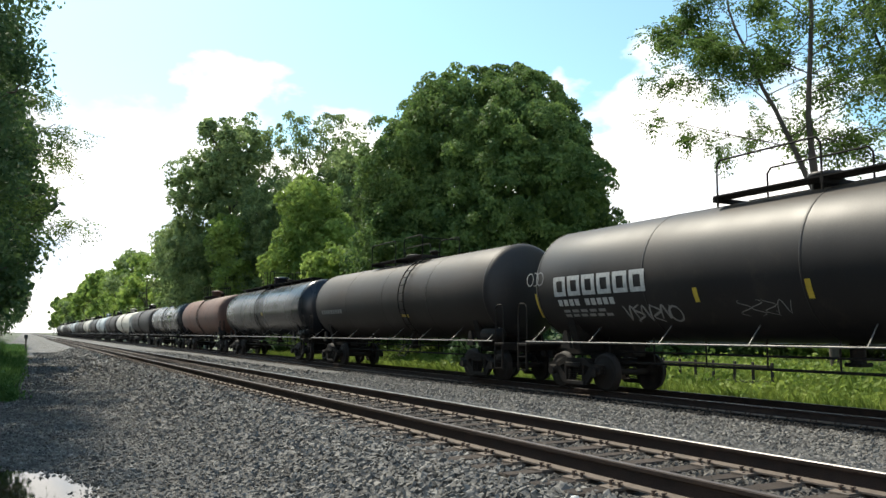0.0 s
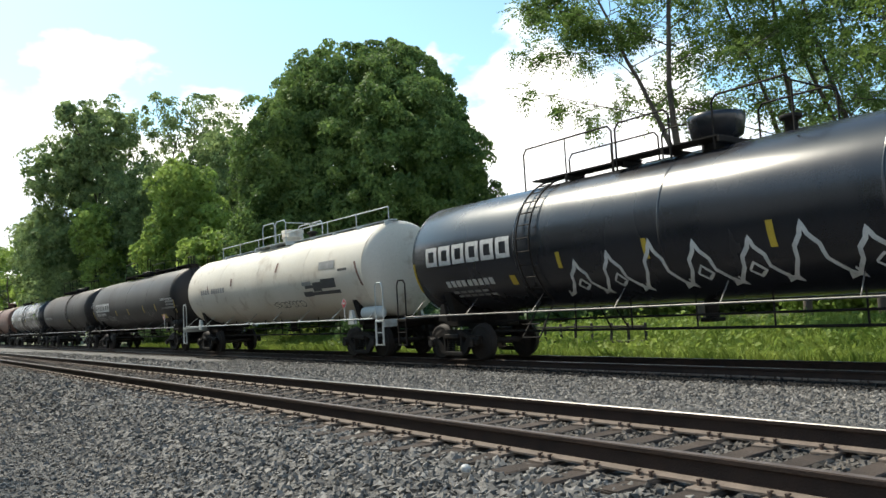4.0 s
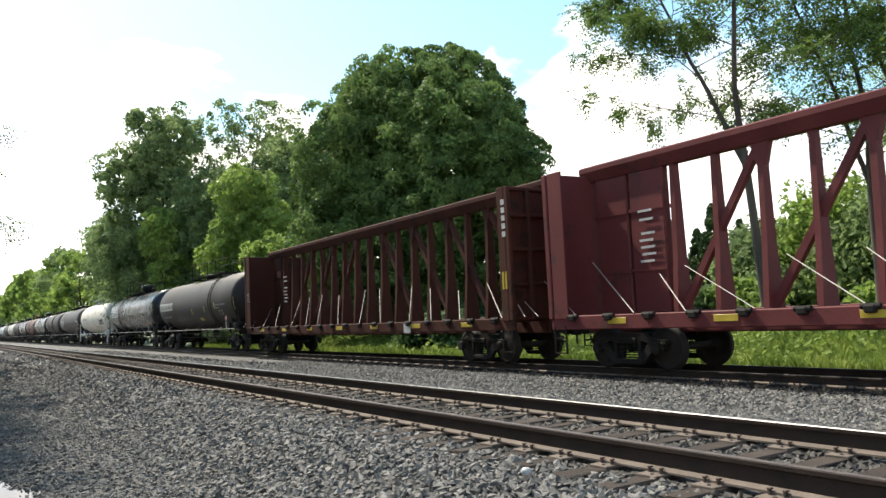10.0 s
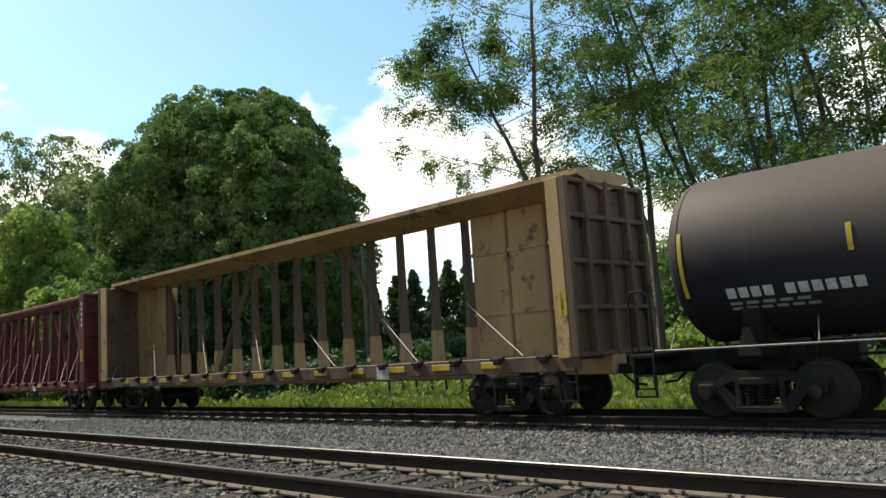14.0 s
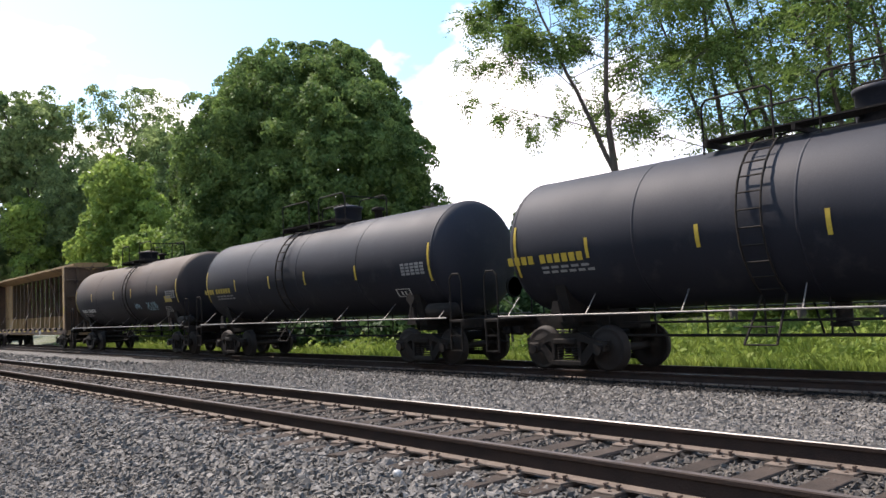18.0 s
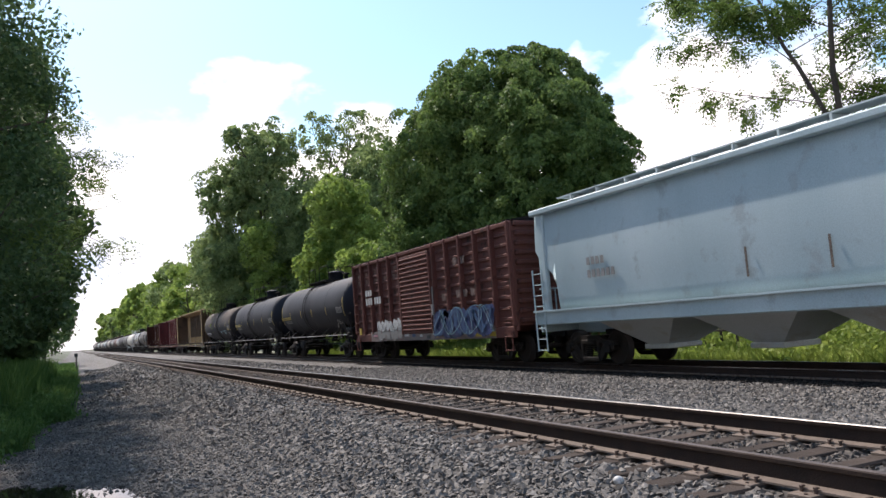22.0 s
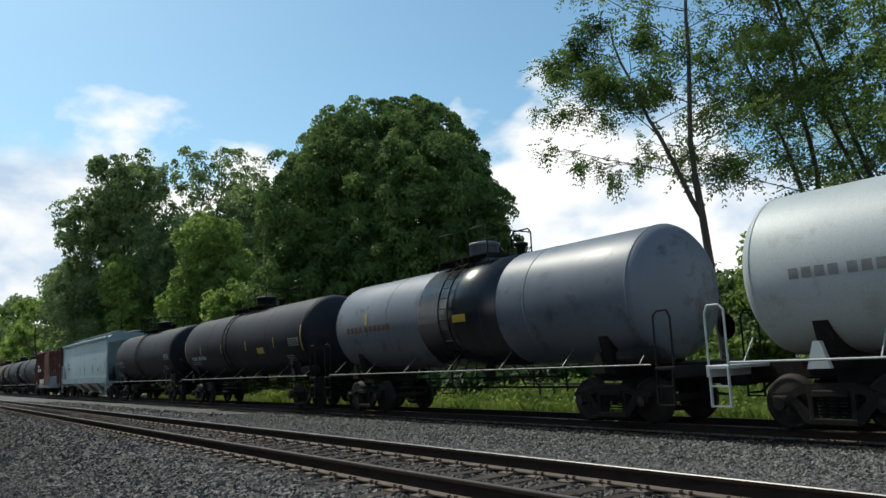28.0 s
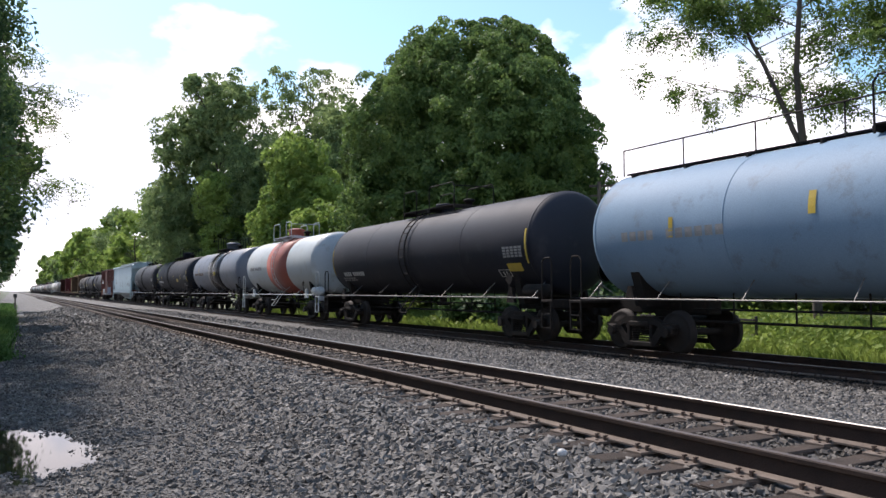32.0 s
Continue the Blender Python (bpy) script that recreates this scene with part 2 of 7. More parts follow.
def leaf_mat(name, a, b, trans=0.35):
    m = bpy.data.materials.new(name)
    m.use_nodes = True
    n, l = m.node_tree.nodes, m.node_tree.links
    n.clear()
    out = n.new("ShaderNodeOutputMaterial")
    g = n.new("ShaderNodeNewGeometry")
    tc = n.new("ShaderNodeTexCoord")
    ns = n.new("ShaderNodeTexNoise")
    ns.inputs["Scale"].default_value, ns.inputs["Detail"].default_value = 0.55, 3.0
    l.new(tc.outputs["Object"], ns.inputs["Vector"])
    av = n.new("ShaderNodeMath")
    av.operation = "MULTIPLY_ADD"
    av.inputs[1].default_value = 0.3
    l.new(g.outputs["Random Per Island"], av.inputs[0])
    sc = n.new("ShaderNodeMath")
    sc.operation = "MULTIPLY_ADD"
    sc.inputs[1].default_value, sc.inputs[2].default_value = 1.6, -0.42
    l.new(ns.outputs["Fac"], sc.inputs[0])
    l.new(sc.outputs[0], av.inputs[2])
    r = n.new("ShaderNodeValToRGB")
    r.color_ramp.elements[0].position, r.color_ramp.elements[1].position = 0.15, 0.95
    r.color_ramp.elements[0].color, r.color_ramp.elements[1].color = (*a, 1), (*b, 1)
    l.new(av.outputs[0], r.inputs[0])
    p = n.new("ShaderNodeBsdfPrincipled")
    p.inputs["Roughness"].default_value = 0.6
    p.inputs["Specular IOR Level"].default_value = 0.2
    l.new(r.outputs[0], p.inputs["Base Color"])
    t = n.new("ShaderNodeBsdfTranslucent")
    l.new(r.outputs[0], t.inputs[0])
    mx = n.new("ShaderNodeMixShader")
    mx.inputs[0].default_value = trans
    l.new(p.outputs[0], mx.inputs[1])
    l.new(t.outputs[0], mx.inputs[2])
    l.new(mx.outputs[0], out.inputs[0])
    return m


# BLACK and NAVY carry sun and sky light on upward faces in their colour
BLACK = surf("black_tank_paint", (0.010, 0.0095, 0.010), (0.021, 0.019, 0.019), 0.7, 0.5, bump=0.05, streak=6.0, c=(0.026, 0.022, 0.02), dust_sheen=(0.052, 0.043, 0.037), gloss=0.3)
BLACK_SHINY = surf("glossy_black_tank_paint", (0.010, 0.011, 0.014), (0.022, 0.023, 0.028), 0.6, 0.27, bump=0.04, streak=6.0)
DUSTY = surf("dusty_brown_black_tank_paint", (0.014, 0.012, 0.011), (0.03, 0.025, 0.022), 0.6, 0.55, bump=0.06, streak=5.0, c=(0.028, 0.023, 0.02), dust_sheen=(0.07, 0.056, 0.047), gloss=0.3)
NAVY = surf("weathered_blue_black_tank_paint", (0.009, 0.010, 0.015), (0.018, 0.020, 0.027), 0.6, 0.62, bump=0.05, streak=5.0, c=(0.024, 0.025, 0.03), dust_sheen=(0.03, 0.033, 0.042), gloss=0.2)
TAN_DUST = surf("black_tank_paint_under_tan_dust", (0.010, 0.010, 0.014), (0.022, 0.021, 0.024), 0.7, 0.68, bump=0.05, streak=5.0, dust_sheen=(0.092, 0.072, 0.06), gloss=0.2)
RUSTY = surf("rust_brown_tank_paint", (0.10, 0.045, 0.03), (0.17, 0.085, 0.06), 0.7, 0.65, bump=0.1, streak=4.0, c=(0.06, 0.03, 0.025))
CREAM = surf("off_white_tank_paint", (0.50, 0.455, 0.375), (0.64, 0.60, 0.52), 0.5, 0.5, bump=0.05, streak=7.0, c=(0.42, 0.36, 0.285), gloss=0.3)
PALE_BLUE = surf("pale_blue_grey_paint", (0.30, 0.40, 0.43), (0.42, 0.52, 0.545), 0.6, 0.5, bump=0.05, streak=6.0, c=(0.30, 0.36, 0.38), gloss=0.4)
SKY_BLUE = surf("faded_sky_blue_tank_paint", (0.12, 0.195, 0.275), (0.185, 0.275, 0.365), 0.6, 0.62, bump=0.05, streak=6.0, c=(0.13, 0.18, 0.23), gloss=0.25)
SLATE = surf("slate_grey_tank_paint", (0.09, 0.105, 0.13), (0.15, 0.17, 0.205), 0.6, 0.45, bump=0.05, streak=5.0, c=(0.06, 0.065, 0.075))
SILL_GRIME = surf("painted_over_grey_sill", (0.13, 0.12, 0.11), (0.22, 0.17, 0.16), 2.0, 0.7, bump=0.1, c=(0.20, 0.09, 0.11))
PALE_GREY = surf("pale_grey_tank_paint", (0.36, 0.40, 0.40), (0.46, 0.49, 0.49), 0.6, 0.5, bump=0.05, streak=6.0, c=(0.36, 0.36, 0.33))
RED_BAND = surf("brick_red_tank_paint", (0.26, 0.065, 0.045), (0.34, 0.10, 0.07), 0.9, 0.55, bump=0.06, streak=4.0)
OXIDE = surf("dark_oxide_red_paint", (0.042, 0.014, 0.010), (0.078, 0.027, 0.018), 0.8, 0.8, bump=0.12, streak=4.0, c=(0.03, 0.018, 0.014), gloss=0.15)
RED_PAINT = surf("faded_red_paint", (0.095, 0.019, 0.019), (0.15, 0.036, 0.034), 0.8, 0.7, bump=0.1, streak=4.0, c=(0.065, 0.025, 0.022), gloss=0.25)
OCHRE_RUST = surf("rust_stained_ochre_paint", (0.04, 0.025, 0.018), (0.15, 0.09, 0.05), 1.2, 0.75, bump=0.12, streak=3.0, c=(0.04, 0.022, 0.016))
YELLOW_WORN = surf("worn_ochre_yellow_paint", (0.26, 0.155, 0.065), (0.44, 0.29, 0.13), 0.8, 0.65, bump=0.1, streak=4.0, c=(0.12, 0.065, 0.035))
BOX_RED = surf("boxcar_brown_red_paint", (0.088, 0.032, 0.026), (0.155, 0.062, 0.05), 0.8, 0.75, bump=0.15, streak=5.0, c=(0.038, 0.02, 0.016), gloss=0.2)
STEEL_DARK = surf("grimy_dark_steel", (0.008, 0.007, 0.006), (0.018, 0.015, 0.013), 3.0, 0.8, bump=0.2, c=(0.028, 0.02, 0.015), gloss=0.2)
WHEEL = surf("wheel_steel", (0.012, 0.010, 0.009), (0.026, 0.021, 0.018), 4.0, 0.7, 0.0, bump=0.15, gloss=0.25)
HANDRAIL = surf("worn_bare_steel", (0.10, 0.095, 0.09), (0.24, 0.23, 0.22), 5.0, 0.45, 0.3, bump=0.05)
YELLOW = surf("safety_yellow", (0.36, 0.25, 0.025), (0.5, 0.36, 0.045), 3.0, 0.5, bump=0.05)
WHITE = surf("white_lettering_paint", (0.32, 0.32, 0.31), (0.55, 0.55, 0.53), 12.0, 0.55, bump=0.05)
FADED = surf("almost_worn_off_lettering", (0.09, 0.05, 0.042), (0.17, 0.13, 0.115), 6.0, 0.75, bump=0.05, gloss=0.2)
GREY_MARK = surf("faded_grey_lettering", (0.16, 0.16, 0.16), (0.26, 0.26, 0.25), 5.0, 0.6, bump=0.05)
DARK_MARK = surf("black_lettering", (0.03, 0.03, 0.03), (0.06, 0.06, 0.06), 5.0, 0.6, bump=0.05)
PLACARD_RED = surf("placard_red", (0.30, 0.02, 0.025), (0.42, 0.035, 0.035), 5.0, 0.5, bump=0.02)
GRAFFITI = surf("silver_white_spray_paint", (0.36, 0.37, 0.37), (0.56, 0.57, 0.56), 5.0, 0.6, bump=0.03)
SPRAY_BLUE = surf("blue_spray_paint", (0.008, 0.033, 0.099), (0.028, 0.083, 0.187), 1.6, 0.55, bump=0.03)
SPRAY_CYAN = surf("pale_cyan_spray_paint", (0.14, 0.30, 0.36), (0.25, 0.42, 0.48), 4.0, 0.55, bump=0.03)
SPRAY_NAVY = surf("dark_indigo_spray_paint", (0.012, 0.02, 0.07), (0.03, 0.05, 0.15), 2.0, 0.55, bump=0.03)
SPRAY_PINK = surf("pink_spray_paint", (0.42, 0.16, 0.22), (0.55, 0.26, 0.3), 4.0, 0.55, bump=0.03)
STRAP = surf("webbing_strap", (0.25, 0.22, 0.2), (0.42, 0.38, 0.34), 8.0, 0.7, bump=0.1)
RAIL_RUST = surf("rusty_rail_side", (0.016, 0.010, 0.008), (0.036, 0.022, 0.016), 5.0, 0.8, bump=0.25, fine=60, gloss=0.25)
RAIL_TOP = surf("polished_rail_head", (0.08, 0.076, 0.072), (0.2, 0.193, 0.185), 6.0, 0.48, 0.95, bump=0.03, fine=80)
RAIL_DULL = surf("dull_brown_rail_head", (0.06, 0.046, 0.04), (0.12, 0.095, 0.082), 6.0, 0.6, 0.2, bump=0.1)
RAIL_FOOT = surf("dusty_rail_foot", (0.07, 0.053, 0.042), (0.16, 0.125, 0.1), 6.0, 0.85, bump=0.2)
TIE = surf("weathered_timber_sleeper", (0.024, 0.018, 0.014), (0.06, 0.045, 0.036), 4.0, 0.9, bump=0.5, fine=50, island=0.4, gloss=0.25)
# far-track timber and plates: oil, with shade under the train in the colour
TIE_OILY_SHADED = surf("oily_shaded_timber", (0.008, 0.007, 0.006), (0.02, 0.017, 0.015), 4.0, 0.9, bump=0.4, fine=50, island=0.3, gloss=0.2)
PLATE = surf("rusty_tie_plate", (0.08, 0.061, 0.049), (0.175, 0.135, 0.105), 7.0, 0.8, bump=0.3)
SPIKE = surf("rusted_spike", (0.04, 0.025, 0.02), (0.08, 0.05, 0.035), 9.0, 0.8, bump=0.2)
STONE = surf("crushed_limestone", (0.05, 0.046, 0.041), (0.195, 0.181, 0.162), 6.0, 0.8, bump=0.25, island=0.9, spread=0.4)
STONE_BROWN = surf("rust_stained_limestone", (0.034, 0.029, 0.024), (0.13, 0.112, 0.094), 6.0, 0.85, bump=0.25, island=0.9, spread=0.4)
# near-black stone: oil stain plus the train's shade painted in
STONE_DARK = surf("oily_shaded_stone", (0.006, 0.006, 0.006), (0.018, 0.017, 0.016), 6.0, 0.85, bump=0.3, island=0.8, spread=0.4, gloss=0.3)
GROUND = ground_mat()
GRASS = leaf_mat("grass_blades", (0.10, 0.17, 0.028), (0.30, 0.37, 0.085), 0.45)
WEED = leaf_mat("roadside_weeds", (0.055, 0.125, 0.03), (0.17, 0.29, 0.075), 0.38)
BARK = surf("grey_brown_bark", (0.05, 0.04, 0.032), (0.11, 0.09, 0.072), 3.0, 0.9, bump=0.6, fine=18.0, streak=4.0)
LEAF_MAPLE = leaf_mat("dark_maple_leaves", (0.046, 0.094, 0.028), (0.215, 0.315, 0.088), 0.4)
LEAF_OAK = leaf_mat("grey_green_leaves", (0.095, 0.15, 0.057), (0.32, 0.41, 0.165), 0.5)
LEAF_LIME = leaf_mat("bright_yellow_green_leaves", (0.12, 0.2, 0.042), (0.36, 0.47, 0.115), 0.48)
LEAF_LOCUST = leaf_mat("fine_locust_leaves", (0.055, 0.105, 0.024), (0.2, 0.29, 0.075), 0.45)
LEAF_DARK = leaf_mat("shady_woodland_leaves", (0.035, 0.075, 0.03), (0.125, 0.20, 0.07), 0.35)
LEAF_CEDAR = leaf_mat("cedar_foliage", (0.03, 0.06, 0.02), (0.09, 0.14, 0.045), 0.2)
FENCE = surf("dark_weathered_fence_timber", (0.02, 0.017, 0.014), (0.05, 0.042, 0.035), 4.0, 0.9, bump=0.4, streak=4)
POLE = surf("weathered_pole_timber", (0.09, 0.07, 0.055), (0.16, 0.13, 0.1), 3.0, 0.85, bump=0.4, streak=5)
WATER = bpy.data.materials.new("puddle_water")
WATER.use_nodes = True
WATER.node_tree.nodes["Principled BSDF"].inputs["Base Color"].default_value = (0.015, 0.014, 0.012, 1)
WATER.node_tree.nodes["Principled BSDF"].inputs["Roughness"].default_value = 0.03
WATER.node_tree.nodes["Principled BSDF"].inputs["IOR"].default_value = 1.33

# ---- mesh tools ----


class Geo:
    """Collects vertices and faces of one mesh."""

    def __init__(self):
        self.v, self.f, self.s, self.mi = [], [], [], []

    def add(self, verts, faces, smooth=False, m=None, mi=0):
        k = len(self.v)
        self.v += [tuple(m @ Vector(p)) for p in verts] if m is not None else [tuple(p) for p in verts]
        self.f += [tuple(i + k for i in f) for f in faces]
        self.s += [smooth] * len(faces)
        self.mi += [mi] * len(faces)
        return self

    def box(self, x, y, z, sx, sy, sz, m=None, ch=0.0, mi=0):
        a, b, c = sx / 2, sy / 2, sz / 2
        if not ch:
            vs = [(x + i * a, y + j * b, z + k * c) for i in (-1, 1) for j in (-1, 1) for k in (-1, 1)]
            return self.add(vs, [(0, 1, 3, 2), (4, 6, 7, 5), (0, 4, 5, 1), (2, 3, 7, 6), (0, 2, 6, 4), (1, 5, 7, 3)], False, m, mi)
        e = min(ch, a * 0.9, b * 0.9, c * 0.9)
        vs, ix = [], {}
        for i in (-1, 1):
            for j in (-1, 1):
                for k in (-1, 1):
                    for ax in range(3):
                        d = [a - e, b - e, c - e]
                        d[ax] += e
                        ix[i, j, k, ax] = len(vs)
                        vs.append((x + i * d[0], y + j * d[1], z + k * d[2]))
        fs = []
        q = [(-1, -1), (1, -1), (1, 1), (-1, 1)]
        for s in (-1, 1):
            fs.append([ix[s, u, w, 0] for u, w in q][::s])
            fs.append([ix[w, s, u, 1] for u, w in q][::s])
            fs.append([ix[u, w, s, 2] for u, w in q][::s])
        for s in (-1, 1):
            for t in (-1, 1):
                fs.append([ix[s, t, -1, 0], ix[s, t, 1, 0], ix[s, t, 1, 1], ix[s, t, -1, 1]][::-s * t])
                fs.append([ix[-1, s, t, 1], ix[1, s, t, 1], ix[1, s, t, 2], ix[-1, s, t, 2]][::-s * t])
                fs.append([ix[t, -1, s, 2], ix[t, 1, s, 2], ix[t, 1, s, 0], ix[t, -1, s, 0]][::-s * t])
        for i in (-1, 1):
            for j in (-1, 1):
                for k in (-1, 1):
                    fs.append([ix[i, j, k, 0], ix[i, j, k, 1], ix[i, j, k, 2]][::i * j * k])
        return self.add(vs, fs, False, m, mi)

    def rod(self, p, q, r, n=8, r2=None, mi=0):
        p, q = Vector(p), Vector(q)
        d = (q - p).normalized()
        u = d.orthogonal().normalized()
        w = d.cross(u)
        r2 = r if r2 is None else r2
        vs = []
        for c, rad in ((p, r), (q, r2)):
            vs += [c + (u * math.cos(6.28319 * i / n) + w * math.sin(6.28319 * i / n)) * rad for i in range(n)]
        fs = [(i, (i + 1) % n, n + (i + 1) % n, n + i) for i in range(n)]
        self.add(vs, fs, n > 5, None, mi)
        return self.add(vs, [tuple(range(n))[::-1], tuple(range(n, 2 * n))], False, None, mi)

    def pipe(self, pts, r, n=6, mi=0):
        for a, b in zip(pts, pts[1:]):
            self.rod(a, b, r, n, None, mi)
        return self

    def prism(self, poly, axis, lo, hi, m=None, mi=0):
        """Extrudes a polygon: axis 'x' takes (y, z), 'y' takes (x, z), 'z' takes (x, y)."""
        put = {"x": lambda a, b, c: (c, a, b), "y": lambda a, b, c: (a, c, b), "z": lambda a, b, c: (a, b, c)}[axis]
        n = len(poly)
        vs = [put(a, b, lo) for a, b in poly] + [put(a, b, hi) for a, b in poly]
        fs = [(i, (i + 1) % n, n + (i + 1) % n, n + i) for i in range(n)] + [tuple(range(n))[::-1], tuple(range(n, 2 * n))]
        return self.add(vs, fs, False, m, mi)

    def lathe(self, prof, n=32, axis="y", m=None, smooth=True, centre=(0, 0, 0)):
        """Turns (along, radius) pairs about an axis."""
        vs, fs = [], []
        for t, r in prof:
            for i in range(n):
                a = 6.2831853 * i / n
                c, s = math.cos(a) * r, math.sin(a) * r
                p = {"y": (c, t, s), "x": (t, c, s), "z": (c, s, t)}[axis]
                vs.append((p[0] + centre[0], p[1] + centre[1], p[2] + centre[2]))
        for j in range(len(prof) - 1):
            for i in range(n):
                fs.append((j * n + i, (j + 1) * n + i, (j + 1) * n + (i + 1) % n, j * n + (i + 1) % n))
        self.add(vs, fs, smooth, m)
        k = len(prof) - 1
        return self.add(vs, [tuple(range(n)), tuple(range(k * n, k * n + n))[::-1]], False, m)

    def mesh(self, name, *mats):
        me = bpy.data.meshes.new(name)
        me.from_pydata(self.v, [], self.f)
        for mt in mats:
            me.materials.append(mt)
        me.polygons.foreach_set("use_smooth", self.s)
        if len(mats) > 1:
            me.polygons.foreach_set("material_index", self.mi)
        bm = bmesh.new()
        bm.from_mesh(me)
        bmesh.ops.recalc_face_normals(bm, faces=bm.faces[:])
        bm.to_mesh(me)
        bm.free()
        return me


def part(name, data, parent, m=None, label=""):
    ob = new(name, data)
    ob.parent = parent
    if m is not None:
        ob.matrix_basis = m
    return tagged(ob, label)


MESHES = {}


def shared(key, build):
    """Builds a mesh once and gives it again to every alike part."""
    if key not in MESHES:
        MESHES[key] = build()
    return MESHES[key]


def at(x, y, z, rx=0, ry=0, rz=0):
    return pose(x, y, z, rx, ry, rz)

# ---- the ground and the two tracks ----
TRAIN_X, TRAIN_Z = 13.75, -0.36          # centre line and rail head of the far track
NEAR_X = 5.19                            # centre line of the near track, rail head at z = 0
RNG = np.random.default_rng(7)


def lerp(x, pts):
    return float(np.interp(x, [p[0] for p in pts], [p[1] for p in pts]))


PROFILE = [(-400, 0.6), (-30, 0.4), (-9, 0.3), (-5, 0.1), (-2.8, -0.3), (-1.7, -0.52), (-1.2, -0.6), (1.7, -0.6), (2.4, -0.56), (3.45, -0.25), (3.9, -0.225), (6.5, -0.225), (7.6, -0.32),
           (9.5, -0.56), (11.4, -0.58), (15.8, -0.58), (17.2, -0.95), (18.6, -0.75), (22, -0.35), (40, 0.0), (90, 0.2), (400, 1.0)]


def ground_z(x, y):
    z = lerp(x, PROFILE)
    if -3.4 < x < 2.4:
        z += 0.02 * noise.noise((x * 0.9, y * 0.35, 3.0)) + 0.025 * noise.noise((x * 0.35, y * 0.12, 9.0))
        d = ((x + 0.6 - 0.25 * (10.4 - y)) / 1.35) ** 2 + ((y - 10.4) / 2.6) ** 2
        z += 0.022 * noise.noise((x * 3.1, y * 2.3, 4.0)) + 0.014 * noise.noise((x * 7.0, y * 6.0, 8.0))
        z -= 0.09 * max(0.0, 1.25 - d) if d < 1.25 else 0.0
    elif 2.4 <= x < 16:
        z += 0.015 * noise.noise((x * 2.1, y * 1.3, 1.0))
    else:
        z += 0.16 * noise.noise((x * 0.12, y * 0.1, 5.0)) * min(1.0, abs(x - 8) / 20)
    return z


def build_ground():
    xs = sorted(set([-400, -200, -100, -60, -30, -20, -14, -9, -7, -5] + list(np.arange(-4, 2.6, 0.1).round(2)) + list(np.arange(2.6, 4.4, 0.2).round(2)) + list(np.arange(4.5, 18.6, 0.5)) + [20, 22, 25, 30, 40, 60, 90, 150, 250, 400]))
    ys = sorted(set([-120, -60, -30, -15, -6, -2, 0] + list(np.arange(1, 16, 0.14).round(2)) + list(np.arange(16, 24, 0.3).round(2)) + list(np.arange(24, 60, 1.5)) + [65, 72, 80, 95, 110, 130, 160, 200, 260, 340, 450, 600, 900, 1600, 3000]))
    v = [(x, y, ground_z(x, y)) for y in ys for x in xs]
    w = len(xs)
    f = [(j * w + i, j * w + i + 1, (j + 1) * w + i + 1, (j + 1) * w + i) for j in range(len(ys) - 1) for i in range(w - 1)]
    me = bpy.data.meshes.new("ground")
    me.from_pydata(v, [], f)
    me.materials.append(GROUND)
    me.polygons.foreach_set("use_smooth", [True] * len(f))
    tagged(new("ground", me), "gravel service road and ballast bed beside grassy verges", "ground", kind="structure")


build_ground()


def build_puddle():
    n = 40
    vs = []
    for i in range(n):
        a = 6.2832 * i / n
        r = 1.0 + 0.16 * math.sin(3 * a + 1) + 0.1 * math.sin(7 * a)
        y = 10.4 + 3.4 * r * math.sin(a)
        vs.append((-0.45 + 0.25 * (10.4 - y) + 1.75 * r * math.cos(a), y, -0.645))
    me = bpy.data.meshes.new("puddle")
    me.from_pydata(vs, [], [tuple(range(n))])
    me.materials.append(WATER)
    tagged(new("puddle", me), "still dark rain puddle on the gravel road", "puddle", kind="structure")


build_puddle()

RAIL_SECTION = [(-0.07, -0.18), (0.07, -0.18), (0.07, -0.165), (0.02, -0.145), (0.012, -0.05), (0.036, -0.035), (0.036, -0.008), (0.028, 0.0), (-0.028, 0.0), (-0.036, -0.008), (-0.036, -0.035), (-0.012, -0.05), (-0.02, -0.145), (-0.07, -0.165)]


def rail_mesh(head, bright):
    g = Geo()
    n = len(RAIL_SECTION)
    cuts = [-40, -10, 0] + list(range(5, 60, 5)) + [70, 90, 120, 160, 220, 300, 450, 700, 1400]
    vs = [(x, y, z) for y in cuts for x, z in RAIL_SECTION]
    for j in range(len(cuts) - 1):
        for i in range(n):
            k = (i + 1) % n
            if i in (1, 2, 12, 13):
                g.add([vs[j * n + i], vs[j * n + k], vs[(j + 1) * n + k], vs[(j + 1) * n + i]], [(0, 1, 2, 3)], False, None, 2)
                continue
            g.add([vs[j * n + i], vs[j * n + k], vs[(j + 1) * n + k], vs[(j + 1) * n + i]], [(0, 1, 2, 3)], False, None, 1 if i in bright else 0)
    return g.mesh("rail", RAIL_RUST, head, RAIL_FOOT)


def plate_mesh(mat=None):
    g = Geo().box(0, 0, 0, 0.36, 0.19, 0.022, ch=0.004)
    for sx in (-1, 1):
        for sy in (-1, 1):
            g.box(sx * 0.085, sy * 0.055, 0.024, 0.022, 0.02, 0.04, ch=0.003, mi=1)
            g.box(sx * 0.078, sy * 0.055, 0.047, 0.038, 0.026, 0.012, ch=0.003, mi=1)
    for sx in (-1, 1):
        g.rod((sx * 0.14, 0.02 * sx, 0.0), (sx * 0.14, 0.02 * sx, 0.018), 0.014, 6, None, 1)
    return g.mesh("tie_plate", mat or PLATE, SPIKE)


